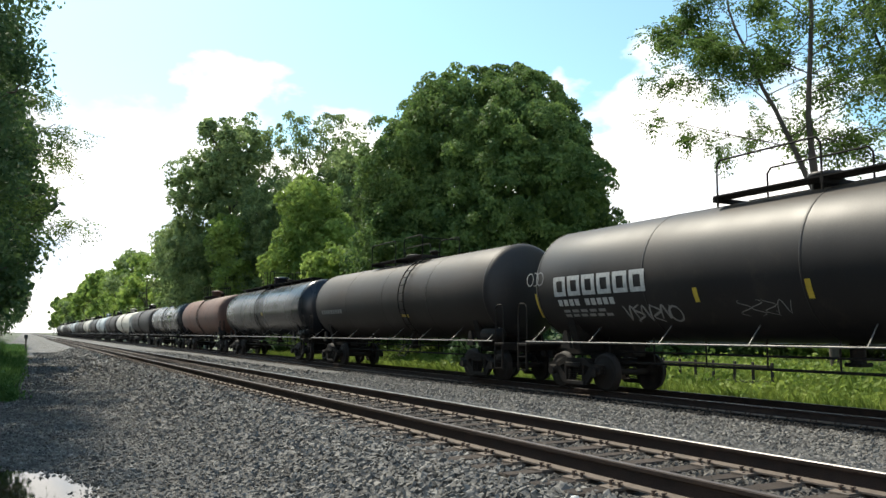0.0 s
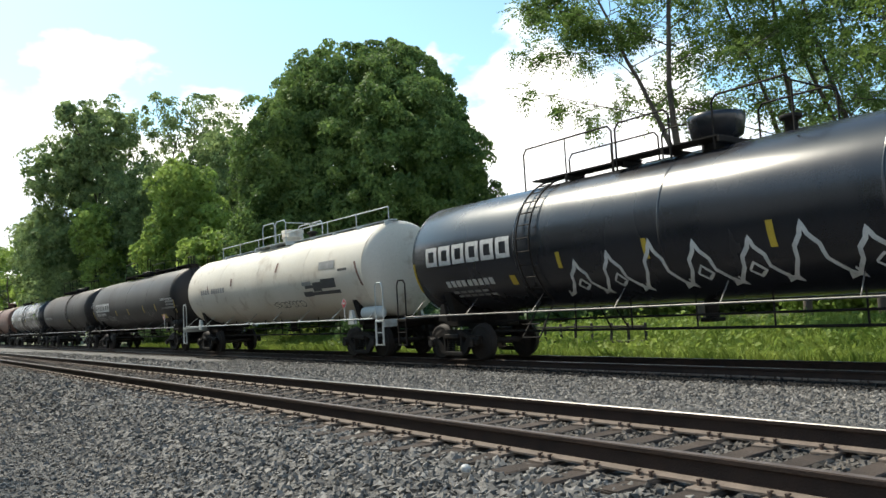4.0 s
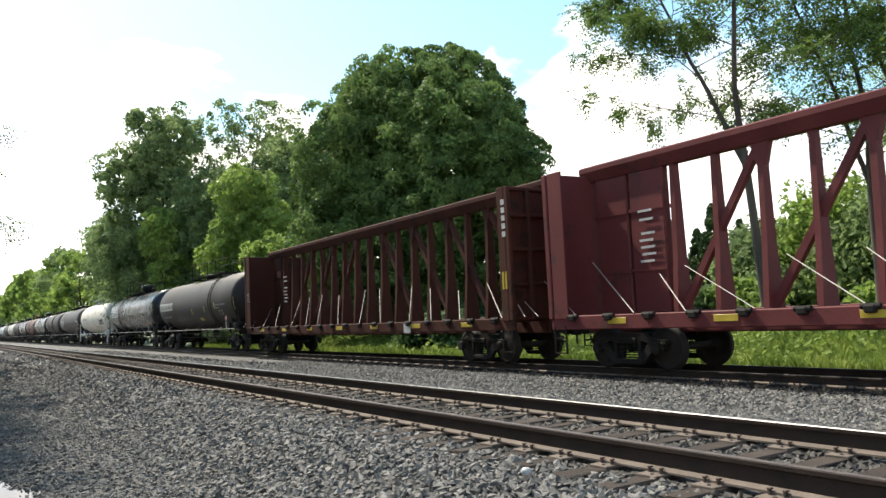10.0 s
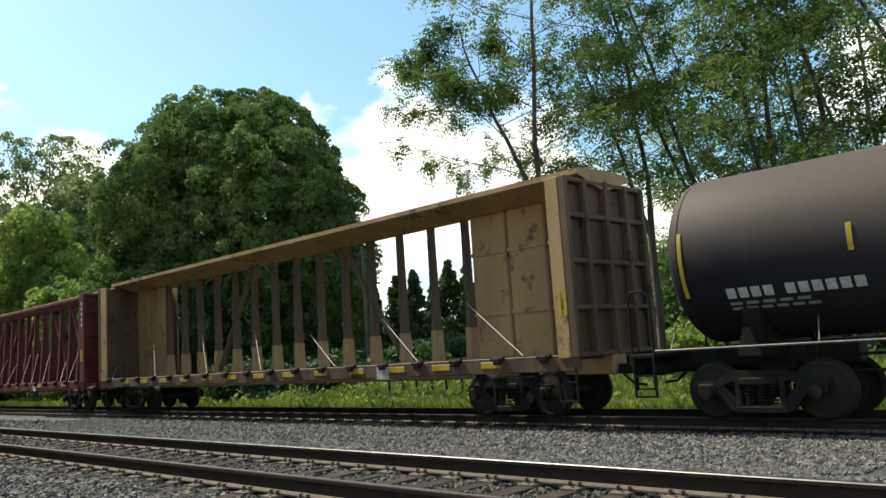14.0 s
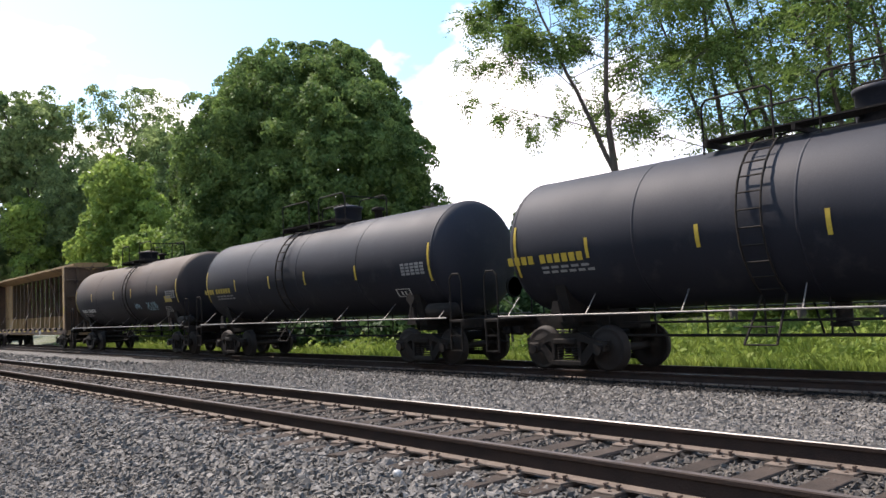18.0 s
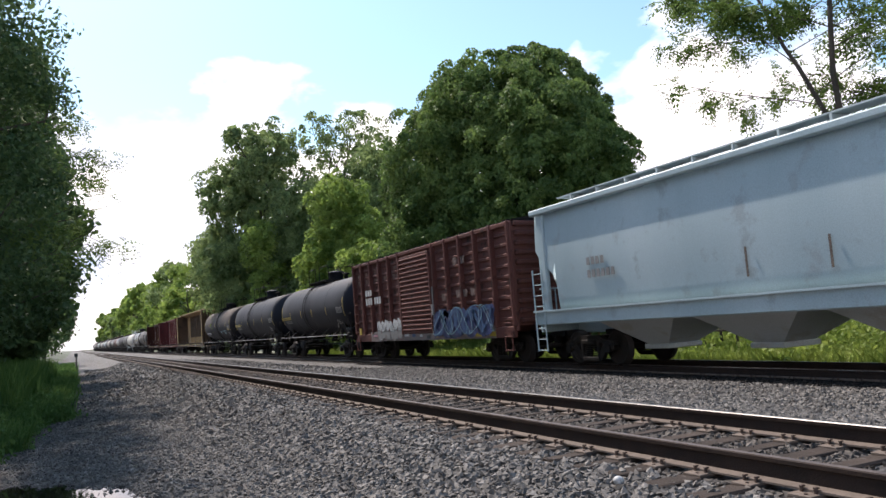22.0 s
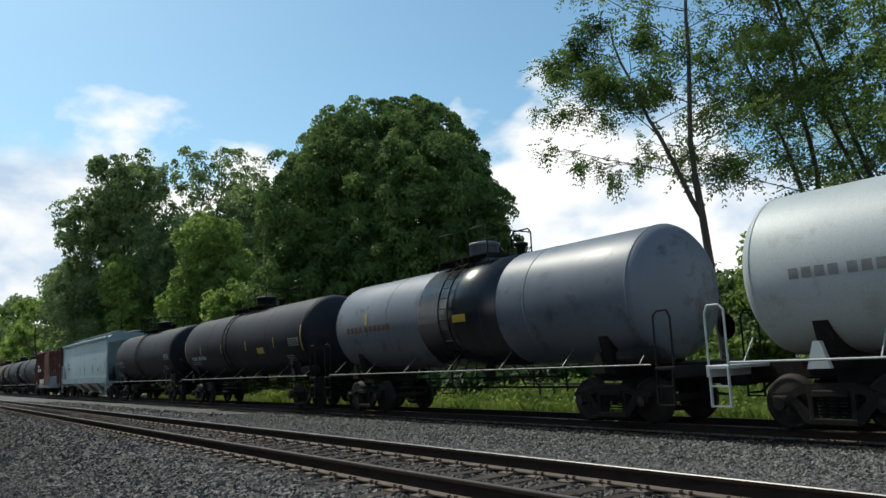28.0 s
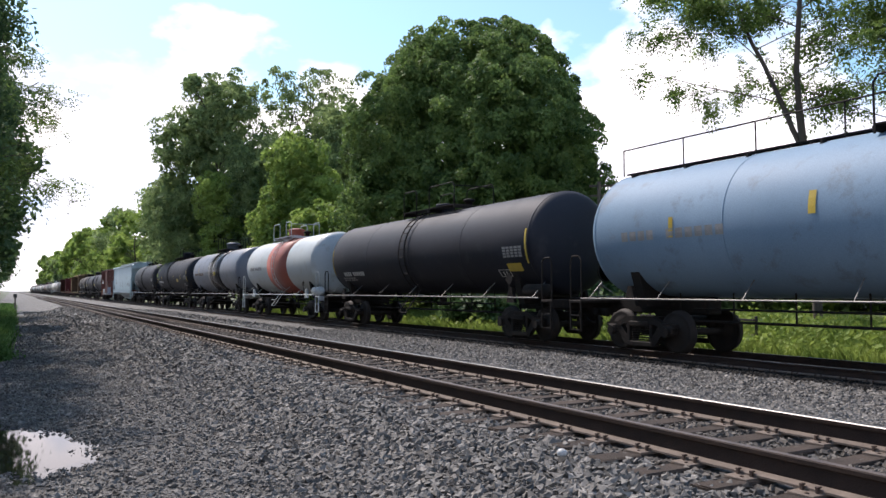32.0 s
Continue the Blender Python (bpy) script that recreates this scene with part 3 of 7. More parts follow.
def tie_mesh(k, mat=None):
    r = random.Random(k)
    g = Geo().box(0, 0, 0, 2.6, 0.225, 0.17, ch=0.012)
    g.v = [(x + r.uniform(-0.02, 0.02), y + r.uniform(-0.008, 0.008), z + r.uniform(-0.006, 0.006)) for x, y, z in g.v]
    return g.mesh("sleeper", mat or TIE)


def build_track(name, cx, top, near, label):
    track = tagged(new(name), label, "railway track", kind="structure")
    track.location = (cx, 0, top)
    for s in (-1, 1):
        head = RAIL_DULL if s < 0 and name == "near_track" else RAIL_TOP
        bright = (7, 8) if s > 0 and name == "near_track" else (7,)
        part("rail", shared(("rail", head.name, bright), lambda: rail_mesh(head, bright)), track, at(s * 0.75, 0, 0), "steel rail with rusty side and worn head")
    under_train = name == "far_track"
    ties = [shared(("tie", k, under_train), lambda k=k: tie_mesh(k, TIE_OILY_SHADED if under_train else TIE)) for k in range(5)]
    plate = shared(("plate", under_train), lambda: plate_mesh(TIE_OILY_SHADED if under_train else PLATE))
    rnd = random.Random(3)
    y, count = near[0], 0
    while y < near[1]:
        yaw = rnd.uniform(-1.2, 1.2)
        part("sleeper", ties[count % 5], track, at(rnd.uniform(-0.05, 0.05), y, -0.285, 0, 0, yaw))
        for s in (-1, 1):
            part("tie_plate", plate, track, at(s * 0.75, y, -0.192, 0, 0, yaw + rnd.uniform(-2, 2)))
        y += 0.495
        count += 1
    g = Geo()
    while y < 170:
        g.box(rnd.uniform(-0.05, 0.05), y, -0.285, 2.6, 0.225, 0.17)
        for s in (-1, 1):
            g.box(s * 0.75, y, -0.192, 0.36, 0.19, 0.022)
        y += 0.495
    tagged(part("far_sleepers", g.mesh("far_sleepers", TIE), track), kind="stuff")


def stones(name, label, n, region, size, height, mat=STONE):
    """Loose crushed stone: every stone a small irregular eight-sided lump."""
    base = np.array([(1, 0, 0), (-1, 0, 0), (0, 1, 0), (0, -1, 0), (0, 0, 1), (0, 0, -1)], float)
    tri = np.array([(0, 2, 4), (2, 1, 4), (1, 3, 4), (3, 0, 4), (2, 0, 5), (1, 2, 5), (3, 1, 5), (0, 3, 5)])
    xs, ys = region(n)
    phase = np.abs(((ys - 0.3) / 0.495 + 0.5) % 1 - 0.5) * 0.495
    keep = ~((xs > 3.85) & (xs < 6.5) & (phase < 0.13) & (RNG.uniform(0, 1, len(xs)) < 0.86))
    keep &= ~((np.abs(xs - 4.44) < 0.1) | (np.abs(xs - 5.94) < 0.1))
    if mat is STONE:
        keep &= (xs < 4.2) | (xs > 6.1)
    xs, ys = xs[keep], ys[keep]
    n = len(xs)
    zs = np.array([height(x, y) for x, y in zip(xs, ys)])
    s = size * RNG.uniform(0.55, 1.35, n)
    v = base[None] * (s[:, None, None] * RNG.uniform(0.4, 1.15, (n, 6, 1))) + RNG.normal(0, 0.18, (n, 6, 3)) * s[:, None, None]
    a, b = RNG.uniform(0, 6.28, n), RNG.uniform(0, 6.28, n)
    ca, sa, cb, sb = np.cos(a), np.sin(a), np.cos(b), np.sin(b)
    x, y, z = v[..., 0], v[..., 1], v[..., 2]
    x, y = x * ca[:, None] - y * sa[:, None], x * sa[:, None] + y * ca[:, None]
    y, z = y * cb[:, None] - z * sb[:, None], y * sb[:, None] + z * cb[:, None]
    z *= 0.8
    v = np.stack([x + xs[:, None], y + ys[:, None], z + zs[:, None] + 0.25 * s[:, None]], -1).reshape(-1, 3)
    f = (tri[None] + (np.arange(n) * 6)[:, None, None]).reshape(-1, 3)
    me = fast_mesh(name, v, f, mat)
    tagged(new(name, me), label, "gravel", kind="stuff")


def fast_mesh(name, v, f, mat):
    """A mesh from arrays of points and of faces with equally many corners."""
    me = bpy.data.meshes.new(name)
    k = f.shape[1]
    me.vertices.add(len(v))
    me.vertices.foreach_set("co", np.ascontiguousarray(v, np.float32).ravel())
    me.loops.add(f.size)
    me.loops.foreach_set("vertex_index", np.ascontiguousarray(f, np.int32).ravel())
    me.polygons.add(len(f))
    me.polygons.foreach_set("loop_start", np.arange(0, f.size, k, dtype=np.int32))
    me.update(calc_edges=True)
    me.materials.append(mat)
    me.polygons.foreach_set("use_smooth", [False] * len(f))
    return me


# ---- trees ----


def leaf_cards(points, size, normals=None, droop=0.0, aspect=1.7, follow=1.3):
    """Small folded diamond leaves, one at each point."""
    n = len(points)
    d = RNG.normal(0, 1, (n, 3))
    if normals is not None:
        d += normals * follow
    d /= np.linalg.norm(d, axis=1)[:, None] + 1e-9
    u = np.cross(d, RNG.normal(0, 1, (n, 3)))
    u[:, 2] -= droop
    u /= np.linalg.norm(u, axis=1)[:, None] + 1e-9
    w = np.cross(d, u)
    w /= np.linalg.norm(w, axis=1)[:, None] + 1e-9
    s = (size * RNG.uniform(0.6, 1.4, n))[:, None]
    v = np.stack([points - u * s * aspect / 2, points + w * s * 0.5 + d * s * 0.12, points + u * s * aspect / 2, points - w * s * 0.5 + d * s * 0.12], 1).reshape(-1, 3)
    return v, np.arange(4 * n).reshape(-1, 4)


def blob_points(centres, radii, per, flat=0.8, tight=False):
    """Points in clumps: mostly near the skin of each clump."""
    k = len(centres)
    d = RNG.normal(0, 1, (k, per, 3))
    d /= np.linalg.norm(d, axis=2)[..., None]
    if tight:
        d[..., 2] = np.where(d[..., 2] < -0.4, -d[..., 2], d[..., 2])
        d /= np.linalg.norm(d, axis=2)[..., None]
    r = 0.62 + 0.48 * RNG.uniform(0, 1, (k, per, 1)) ** 0.7 if tight else 0.2 + 1.05 * RNG.uniform(0, 1, (k, per, 1)) ** 0.62
    squash = RNG.uniform(0.75, 1.25, (k, 1, 3)) * np.array([1, 1, 1.05 if tight else flat])
    p = centres[:, None] + d * r * radii[:, None, None] * squash + RNG.normal(0, 0.08 if tight else 0.22, (k, per, 3)) * radii[:, None, None]
    return p.reshape(-1, 3), d.reshape(-1, 3)


def limb(g, p, q, r0, r1, bend=0.12, n=7, steps=4):
    p, q = Vector(p), Vector(q)
    pts = [p.lerp(q, i / steps) for i in range(steps + 1)]
    L = (q - p).length
    for i in range(1, steps):
        pts[i] += Vector((random.uniform(-1, 1), random.uniform(-1, 1), random.uniform(-0.4, 0.4))) * L * bend * 0.4
    for i in range(steps):
        a, b = r0 + (r1 - r0) * i / steps, r0 + (r1 - r0) * (i + 1) / steps
        g.rod(pts[i], pts[i + 1], a, n, b)
    return pts


def tree(name, label, x, y, height, width, leaf, clumps=90, per=120, leaf_size=0.3, crown_from=0.2, trunk=0.3, shape="oval", seed=1, clump_r=0.16, lean=(0, 0), gaps=0.0, limbs=8, flat=0.8, aspect=1.7, rough=0.22, inner=0.35, tight=False):
    """A tree: tapered trunk and limbs, and a crown of leaf clumps over an uneven envelope."""
    random.seed(seed)
    r = np.random.default_rng(seed)
    root = tagged(new(name), label, "tree")
    gz = ground_z(x, y)
    root.location = (x, y, gz)
    g = Geo()
    topz = height * (0.9 if shape == "spire" else 0.62)
    spine = limb(g, (0, 0, -0.3), (lean[0] * 0.6, lean[1] * 0.6, topz), trunk, trunk * 0.25, 0.05, 9, 5)
    base, R = height * crown_from, width / 2
    cz, hz = base + (height - base) * 0.5, (height - base) * 0.5
    c, rad = [], []
    tries = 0
    while len(c) < clumps and tries < clumps * 30:
        tries += 1
        d = r.normal(0, 1, 3)
        d /= np.linalg.norm(d)
        t = r.uniform(inner, 1.0) ** 0.5
        if shape == "spire":
            h = r.uniform(0, 1)
            a = r.uniform(0, 6.283)
            q = np.array([math.cos(a), math.sin(a), 0]) * R * (1 - h) ** 0.8 * r.uniform(0.5, 1.0)
            q[2] = base + h * (height - base) * 0.97
            rr = R * 0.36 * (1.05 - 0.85 * h)
        else:
            k = 1.0 + rough * noise.noise((d[0] * 1.7 + seed * 3.1, d[1] * 1.7, d[2] * 1.7))
            k = min(1.1, max(0.7, k))
            q = d * np.array([R, R, hz]) * t * k * 0.93
            q[2] += cz
            q[0] += lean[0] * q[2] / height
            q[1] += lean[1] * q[2] / height
            rr = clump_r * R * (r.uniform(0.65, 1.3) if tight else r.uniform(0.7, 1.35))
        if gaps and noise.noise((q[0] * 0.55 + seed, q[1] * 0.55, q[2] * 0.55)) < gaps - 0.45:
            continue
        c.append(q)
        rad.append(rr)
    c, rad = np.array(c), np.array(rad)
    # no clump hangs free of the others
    gap = np.linalg.norm(c[:, None] - c[None], axis=2) + np.eye(len(c)) * 99
    near = np.sort(gap, axis=1)[:, min(2, len(c) - 1)] < rad * 1.9
    c, rad = c[near], rad[near]
    outer = sorted(range(len(c)), key=lambda i: -np.linalg.norm(c[i][:2]))
    for i in outer[:limbs * 3:3] if len(outer) > limbs * 3 else outer[:limbs]:
        k = min(len(spine) - 1, max(1, int(c[i][2] / max(topz, 0.1) * 4)))
        limb(g, spine[k], c[i], trunk * 0.26, 0.015, 0.3, 6, 5)
    part("trunk", g.mesh("trunk", BARK), root)
    p, d = blob_points(c, rad, per, flat, tight)
    v, f = leaf_cards(p, leaf_size, d, aspect=aspect, follow=3.2 if tight else 1.6)
    part("crown", fast_mesh("crown", v, f, leaf), root)
    return root


def tufts(centres, radii, outward, per):
    """Leaf points of drooping tufts: thick on the outer and upper side of each, thin underneath."""
    k = len(centres)
    d = RNG.normal(0, 1, (k, per, 3)) + outward[:, None] * 0.9 + np.array([0, 0, 0.35])
    d /= np.linalg.norm(d, axis=2)[..., None]
    r = 0.35 + 0.75 * RNG.uniform(0, 1, (k, per, 1)) ** 0.6
    p = centres[:, None] + d * r * radii[:, None, None] * RNG.uniform(0.75, 1.3, (k, 1, 3))
    p[..., 2] -= 0.35 * radii[:, None] * (r[..., 0] ** 2) * RNG.uniform(0.3, 1.4, (k, 1))
    return p.reshape(-1, 3), d.reshape(-1, 3)


def lobed_tree(name, label, az, dist, lobes, leaf, leaf_size, spacing, tuft_r, per, trunk, seed, gaps=-1.0, aspect=1.3, core=True, height=None, follow=1.7, uneven=0.35):
    """A big tree whose crown is a group of swelling lobes (across, towards the viewer's side, up, half width, half depth, half height),
    each covered with drooping leaf tufts at uneven depth; dark inner leaves fill the lobes."""
    random.seed(seed)
    r = np.random.default_rng(seed)
    x, y = plan(az, dist)
    gz = ground_z(x, y)
    root = tagged(new(name), label, "tree")
    root.matrix_basis = pose(x, y, gz, 0, 0, -az)
    L = np.array([(a, -b, c - gz, d, e, f) for a, b, c, d, e, f in lobes], float)
    cs, rs, outs = [], [], []
    for j, lobe in enumerate(L):
        area = 4 * math.pi * (((lobe[3] * lobe[4]) ** 1.6 + (lobe[3] * lobe[5]) ** 1.6 + (lobe[4] * lobe[5]) ** 1.6) / 3) ** (1 / 1.6)
        n = max(12, int(area / spacing ** 2))
        for i in range(n):
            z = 1 - 2 * (i + 0.5) / n
            a = i * 2.39996 + j
            d = np.array([math.cos(a) * math.sqrt(1 - z * z), math.sin(a) * math.sqrt(1 - z * z), z]) + r.normal(0, 0.05, 3)
            d /= np.linalg.norm(d)
            swell = noise.noise((d[0] * 2.2 + seed + 5 * j, d[1] * 2.2, d[2] * 2.2)) * 0.10 + r.uniform(-1, 0.6) * uneven / max(lobe[3:].min(), 1.2)
            q = lobe[:3] + d * lobe[3:] * (1 + swell)
            if q[2] < 0.6:
                continue
            if any(k != j and (((q - M[:3]) / (M[3:] * 0.84)) ** 2).sum() < 1 for k, M in enumerate(L)):
                continue
            if noise.noise((q[0] * 0.5 + seed, q[1] * 0.5, q[2] * 0.5)) < gaps:
                continue
            o = d / lobe[3:]
            cs.append(q)
            outs.append(o / np.linalg.norm(o))
            rs.append(tuft_r * r.uniform(0.6, 1.35))
    c, rad, out = np.array(cs), np.array(rs), np.array(outs)
    g = Geo()
    top = (height or float((L[:, 2] + L[:, 5]).max())) * 0.8
    spine = limb(g, (0, 0, -0.3), (float(L[0, 0]) * 0.5, 0, top), trunk, trunk * 0.2, 0.05, 9, 6)
    for lobe in L:
        k = min(5, max(1, int(lobe[2] / top * 4)))
        mid = limb(g, spine[k], lobe[:3], trunk * 0.4, trunk * 0.14, 0.25, 7, 4)
        near = np.argsort(((c - lobe[:3]) ** 2).sum(1))
        for i in near[:: max(1, len(near) // 14)][:14]:
            if (((c[i] - lobe[:3]) / lobe[3:]) ** 2).sum() < 1.6:
                limb(g, mid[-1 - int(i) % 2], c[i], trunk * 0.13, 0.02, 0.2, 5, 4)
    part("trunk", g.mesh("trunk", BARK), root)
    p, d = tufts(c, rad, out, per)
    v, f = leaf_cards(p, leaf_size, d, droop=0.5, aspect=aspect, follow=follow)
    part("crown", fast_mesh("crown", v, f, leaf), root)
    if core:
        pts = []
        for lobe in L:
            n = int(lobe[3] * lobe[4] * lobe[5] * 9) + 60
            e = r.normal(0, 1, (n, 3))
            e /= np.linalg.norm(e, axis=1)[:, None]
            q = lobe[:3] + e * lobe[3:] * r.uniform(0.3, 0.8, (n, 1)) ** 0.5 * 0.93
            pts.append(q[q[:, 2] > 0.5])
        v, f = leaf_cards(np.concatenate(pts), leaf_size * 4.0, None, aspect=1.1)
        part("inner_leaves", fast_mesh("inner_leaves", v, f, leaf), root)
    return root


def branching_tree(name, label, x, y, height, spread, leaf, crown_from, trunk, seed, stems=2, limbs=13, twigs=5, leaves=34, leaf_size=0.13, lean=(0, 0), rise=0.45, forks=(), bare=0.36):
    """An open tree grown by forking: stems, limbs, branches and twigs, with hanging leaf sprays along the twigs."""
    r = random.Random(seed)
    root = tagged(new(name), label, "tree")
    root.location = (x, y, ground_z(x, y))
    g = Geo()
    tips = []

    def grow(p, d, length, r0, r1, n, sides, droop, bend=0.13):
        pts = [Vector(p)]
        d = Vector(d).normalized()
        for i in range(n):
            d = (d + Vector((r.gauss(0, bend), r.gauss(0, bend), r.gauss(0, 0.6 * bend) + droop))).normalized()
            pts.append(pts[-1] + d * length / n)
            g.rod(pts[-2], pts[-1], r0 + (r1 - r0) * i / n, sides, r0 + (r1 - r0) * (i + 1) / n)
        return pts, d

    base = height * crown_from
    bole, d0 = grow((0, 0, -0.3), (lean[0], lean[1], 1), base * 0.92, trunk, trunk * 0.75, 5, 9, 0.0, 0.03)
    for k in range(stems):
        a = r.uniform(0, 6.28) if stems > 1 else 0
        tilt = (0.0 if k == 0 else r.uniform(0.25, 0.55)) if stems > 1 else 0.05
        L = (height - base) * (0.96 if k == 0 else r.uniform(0.6, 0.85))
        if k < len(forks):
            a, tilt = radians(forks[k][0]), forks[k][1]
        stem, _ = grow(bole[-1 - min(k, 2)], (math.cos(a) * tilt, math.sin(a) * tilt, 1), L, trunk * 0.62, 0.03, 10, 7, 0.03, 0.07)
        for i in range(limbs):
            t = 0.16 + 0.82 * (i + r.uniform(-0.3, 0.3)) / limbs
            t = min(0.98, max(0.02, t))
            s = t * (len(stem) - 1)
            o = stem[int(s)].lerp(stem[min(len(stem) - 1, int(s) + 1)], s - int(s))
            a = i * 2.4 + r.uniform(-0.5, 0.5)
            ll = spread / 2 * (0.55 + 0.5 * math.sin(3.14 * min(1, t + 0.18))) * r.uniform(0.7, 1.1) * (1 if t < 0.7 else 1.6 - t)
            limb_pts, dl = grow(o, (math.cos(a), math.sin(a), rise * r.uniform(0.4, 1.5)), ll, trunk * 0.14 * (1.2 - 0.7 * t), 0.012, 6, 5, -0.01)
            for j in range(6):
                if r.random() < bare:
                    continue
                u = 0.28 + 0.72 * (j + 0.5) / 6
                q = limb_pts[min(6, int(u * 6 + 0.3))]
                side = Vector((-math.sin(a), math.cos(a), 0)) * (1 if j % 2 else -1)
                br, db = grow(q, Vector((math.cos(a), math.sin(a), 0.1)) * 0.7 + side * r.uniform(0.5, 1.1) + Vector((0, 0, r.uniform(-0.25, 0.4))), ll * r.uniform(0.22, 0.42) * (1.2 - u * 0.5), 0.018, 0.006, 3, 3, -0.05)
                for w in range(twigs):
                    b = br[1 + w % 3]
                    tips.append((b, (db + Vector((r.gauss(0, 0.7), r.gauss(0, 0.7), r.gauss(-0.1, 0.3)))).normalized(), r.uniform(0.4, 0.95)))
    part("trunk", g.mesh("trunk", BARK), root)
    o = np.array([t[0][:] for t in tips])
    d = np.array([t[1][:] for t in tips])
    ln = np.array([t[2] for t in tips])
    # compound leaves: a drooping stalk with pairs of narrow leaflets
    leaves = int(leaves * 1.5)
    k, pairs = len(tips) * leaves, 4
    u = RNG.uniform(0.3, 1, (len(tips), leaves, 1)) ** 0.7
    p = (o[:, None] + d[:, None] * u * ln[:, None, None] + RNG.normal(0, 0.07, (len(tips), leaves, 3))).reshape(k, 1, 3)
    w = np.repeat(d[:, None], leaves, 1).reshape(k, 3) * 0.5 + RNG.normal(0, 0.6, (k, 3)) - np.array([0, 0, 0.35])
    w /= np.linalg.norm(w, axis=1)[:, None]
    side = np.cross(w, np.array([0, 0, 1.0]) + RNG.normal(0, 0.35, (k, 3)))
    side /= np.linalg.norm(side, axis=1)[:, None] + 1e-9
    size = leaf_size * RNG.uniform(0.7, 1.3, (k, 1, 1))
    t = (np.arange(pairs * 2) // 2 + 1.0)[None, :, None] / pairs
    sg = np.where(np.arange(pairs * 2) % 2, 1.0, -1.0)[None, :, None]
    stalk = p + w[:, None] * t * size * 3.6 - np.array([0, 0, 1.0]) * t ** 2 * size * 0.9
    out = side[:, None] * sg * 0.85 + w[:, None] * 0.35 - np.array([0, 0, 0.25]) + RNG.normal(0, 0.15, (k, pairs * 2, 3))
    wide = w[:, None] * 0.36 * size * (1.1 - 0.4 * t)
    tip = stalk + out * size * (1.15 - 0.5 * t)
    mid = stalk + out * size * 0.5 * (1.15 - 0.5 * t)
    v = np.stack([stalk, mid + wide, tip, mid - wide], 2).reshape(-1, 3)
    f = np.arange(len(v)).reshape(-1, 4)
    part("crown", fast_mesh("crown", v, f, leaf), root)
    return root


def plan(az, dist):
    a = radians(az)
    return dist * math.sin(a), dist * math.cos(a)


def build_trees():
    lobed_tree("maple_tree", "large rounded dark green maple beyond the track", 31.0, 50, (
        (-0.1, 0.0, 8.9, 6.9, 6.0, 8.5), (2.1, 3.8, 7.4, 4.9, 4.4, 7.0), (-5.6, 2.6, 5.4, 2.2, 2.6, 4.0), (-4.6, 1.8, 10.6, 2.9, 3.2, 3.6),
        (-2.6, 3.4, 5.0, 2.6, 2.8, 4.2), (5.6, 1.2, 4.6, 2.3, 2.8, 4.0), (2.2, 0.2, 14.3, 3.0, 3.0, 2.8), (-2.2, 0.2, 14.6, 2.8, 2.8, 2.6)),
        LEAF_MAPLE, 0.15, 0.92, 0.66, 175, 0.5, 11, uneven=0.85)
    lobed_tree("oak_tree", "tall grey-green broadleaf tree with a leaning top", 12.6, 82, (
        (1.0, 0, 11.0, 4.3, 3.5, 9.0), (0.8, 0.3, 19.6, 2.9, 2.6, 3.1), (-2.4, 0.2, 21.6, 0.9, 0.9, 1.1), (-3.6, 0.4, 15.4, 2.5, 2.3, 2.5), (-1.9, 0.6, 17.6, 1.8, 1.8, 2.0),
        (-4.2, 0.6, 9.6, 2.1, 2.1, 3.6), (-2.2, 1.0, 6.0, 3.0, 2.6, 5.0)), LEAF_OAK, 0.2, 1.15, 0.85, 95, 0.32, 21, gaps=-0.12, uneven=0.8)
    lobed_tree("oak_tree", "tall open-crowned broadleaf tree with sky showing through", 18.6, 82, (
        (0.6, 0, 21.9, 2.6, 2.2, 2.1), (3.2, 0, 21.2, 1.5, 1.5, 2.3), (-2.7, 0, 21.4, 1.7, 1.6, 1.9), (-1.0, 0.5, 19.4, 2.2, 2.0, 1.5), (2.0, 0.4, 18.6, 1.6, 1.6, 1.2)),
        LEAF_OAK, 0.2, 1.2, 0.72, 80, 0.3, 23, gaps=-0.1, core=False, height=23.0, uneven=0.6)
    lobed_tree("oak_tree", "dense dark broadleaf tree at the wood's edge", 17.0, 78, (
        (0, 0, 9.5, 5.0, 4.0, 7.0), (3.4, 0.6, 12.0, 2.6, 2.4, 4.6), (-2.8, 0.8, 7.4, 3.0, 2.6, 6.0)), LEAF_OAK, 0.2, 1.2, 0.9, 95, 0.32, 25, uneven=0.7)
    lobed_tree("oak_tree", "grey-green broadleaf tree at the wood's edge", 21.6, 76, (
        (0, 0, 9.5, 3.4, 3.0, 7.0), (-0.6, 0.2, 15.6, 2.2, 2.2, 3.0)), LEAF_OAK, 0.2, 1.2, 0.85, 90, 0.3, 26, uneven=0.6)
    lobed_tree("oak_tree", "tall grey-green broadleaf tree farther along the line", 9.6, 108, (
        (0, 0, 8.0, 3.4, 3.2, 6.6), (-1.0, 0.3, 12.0, 2.2, 2.0, 3.0)), LEAF_OAK, 0.24, 1.3, 0.9, 80, 0.3, 27, gaps=-0.2)
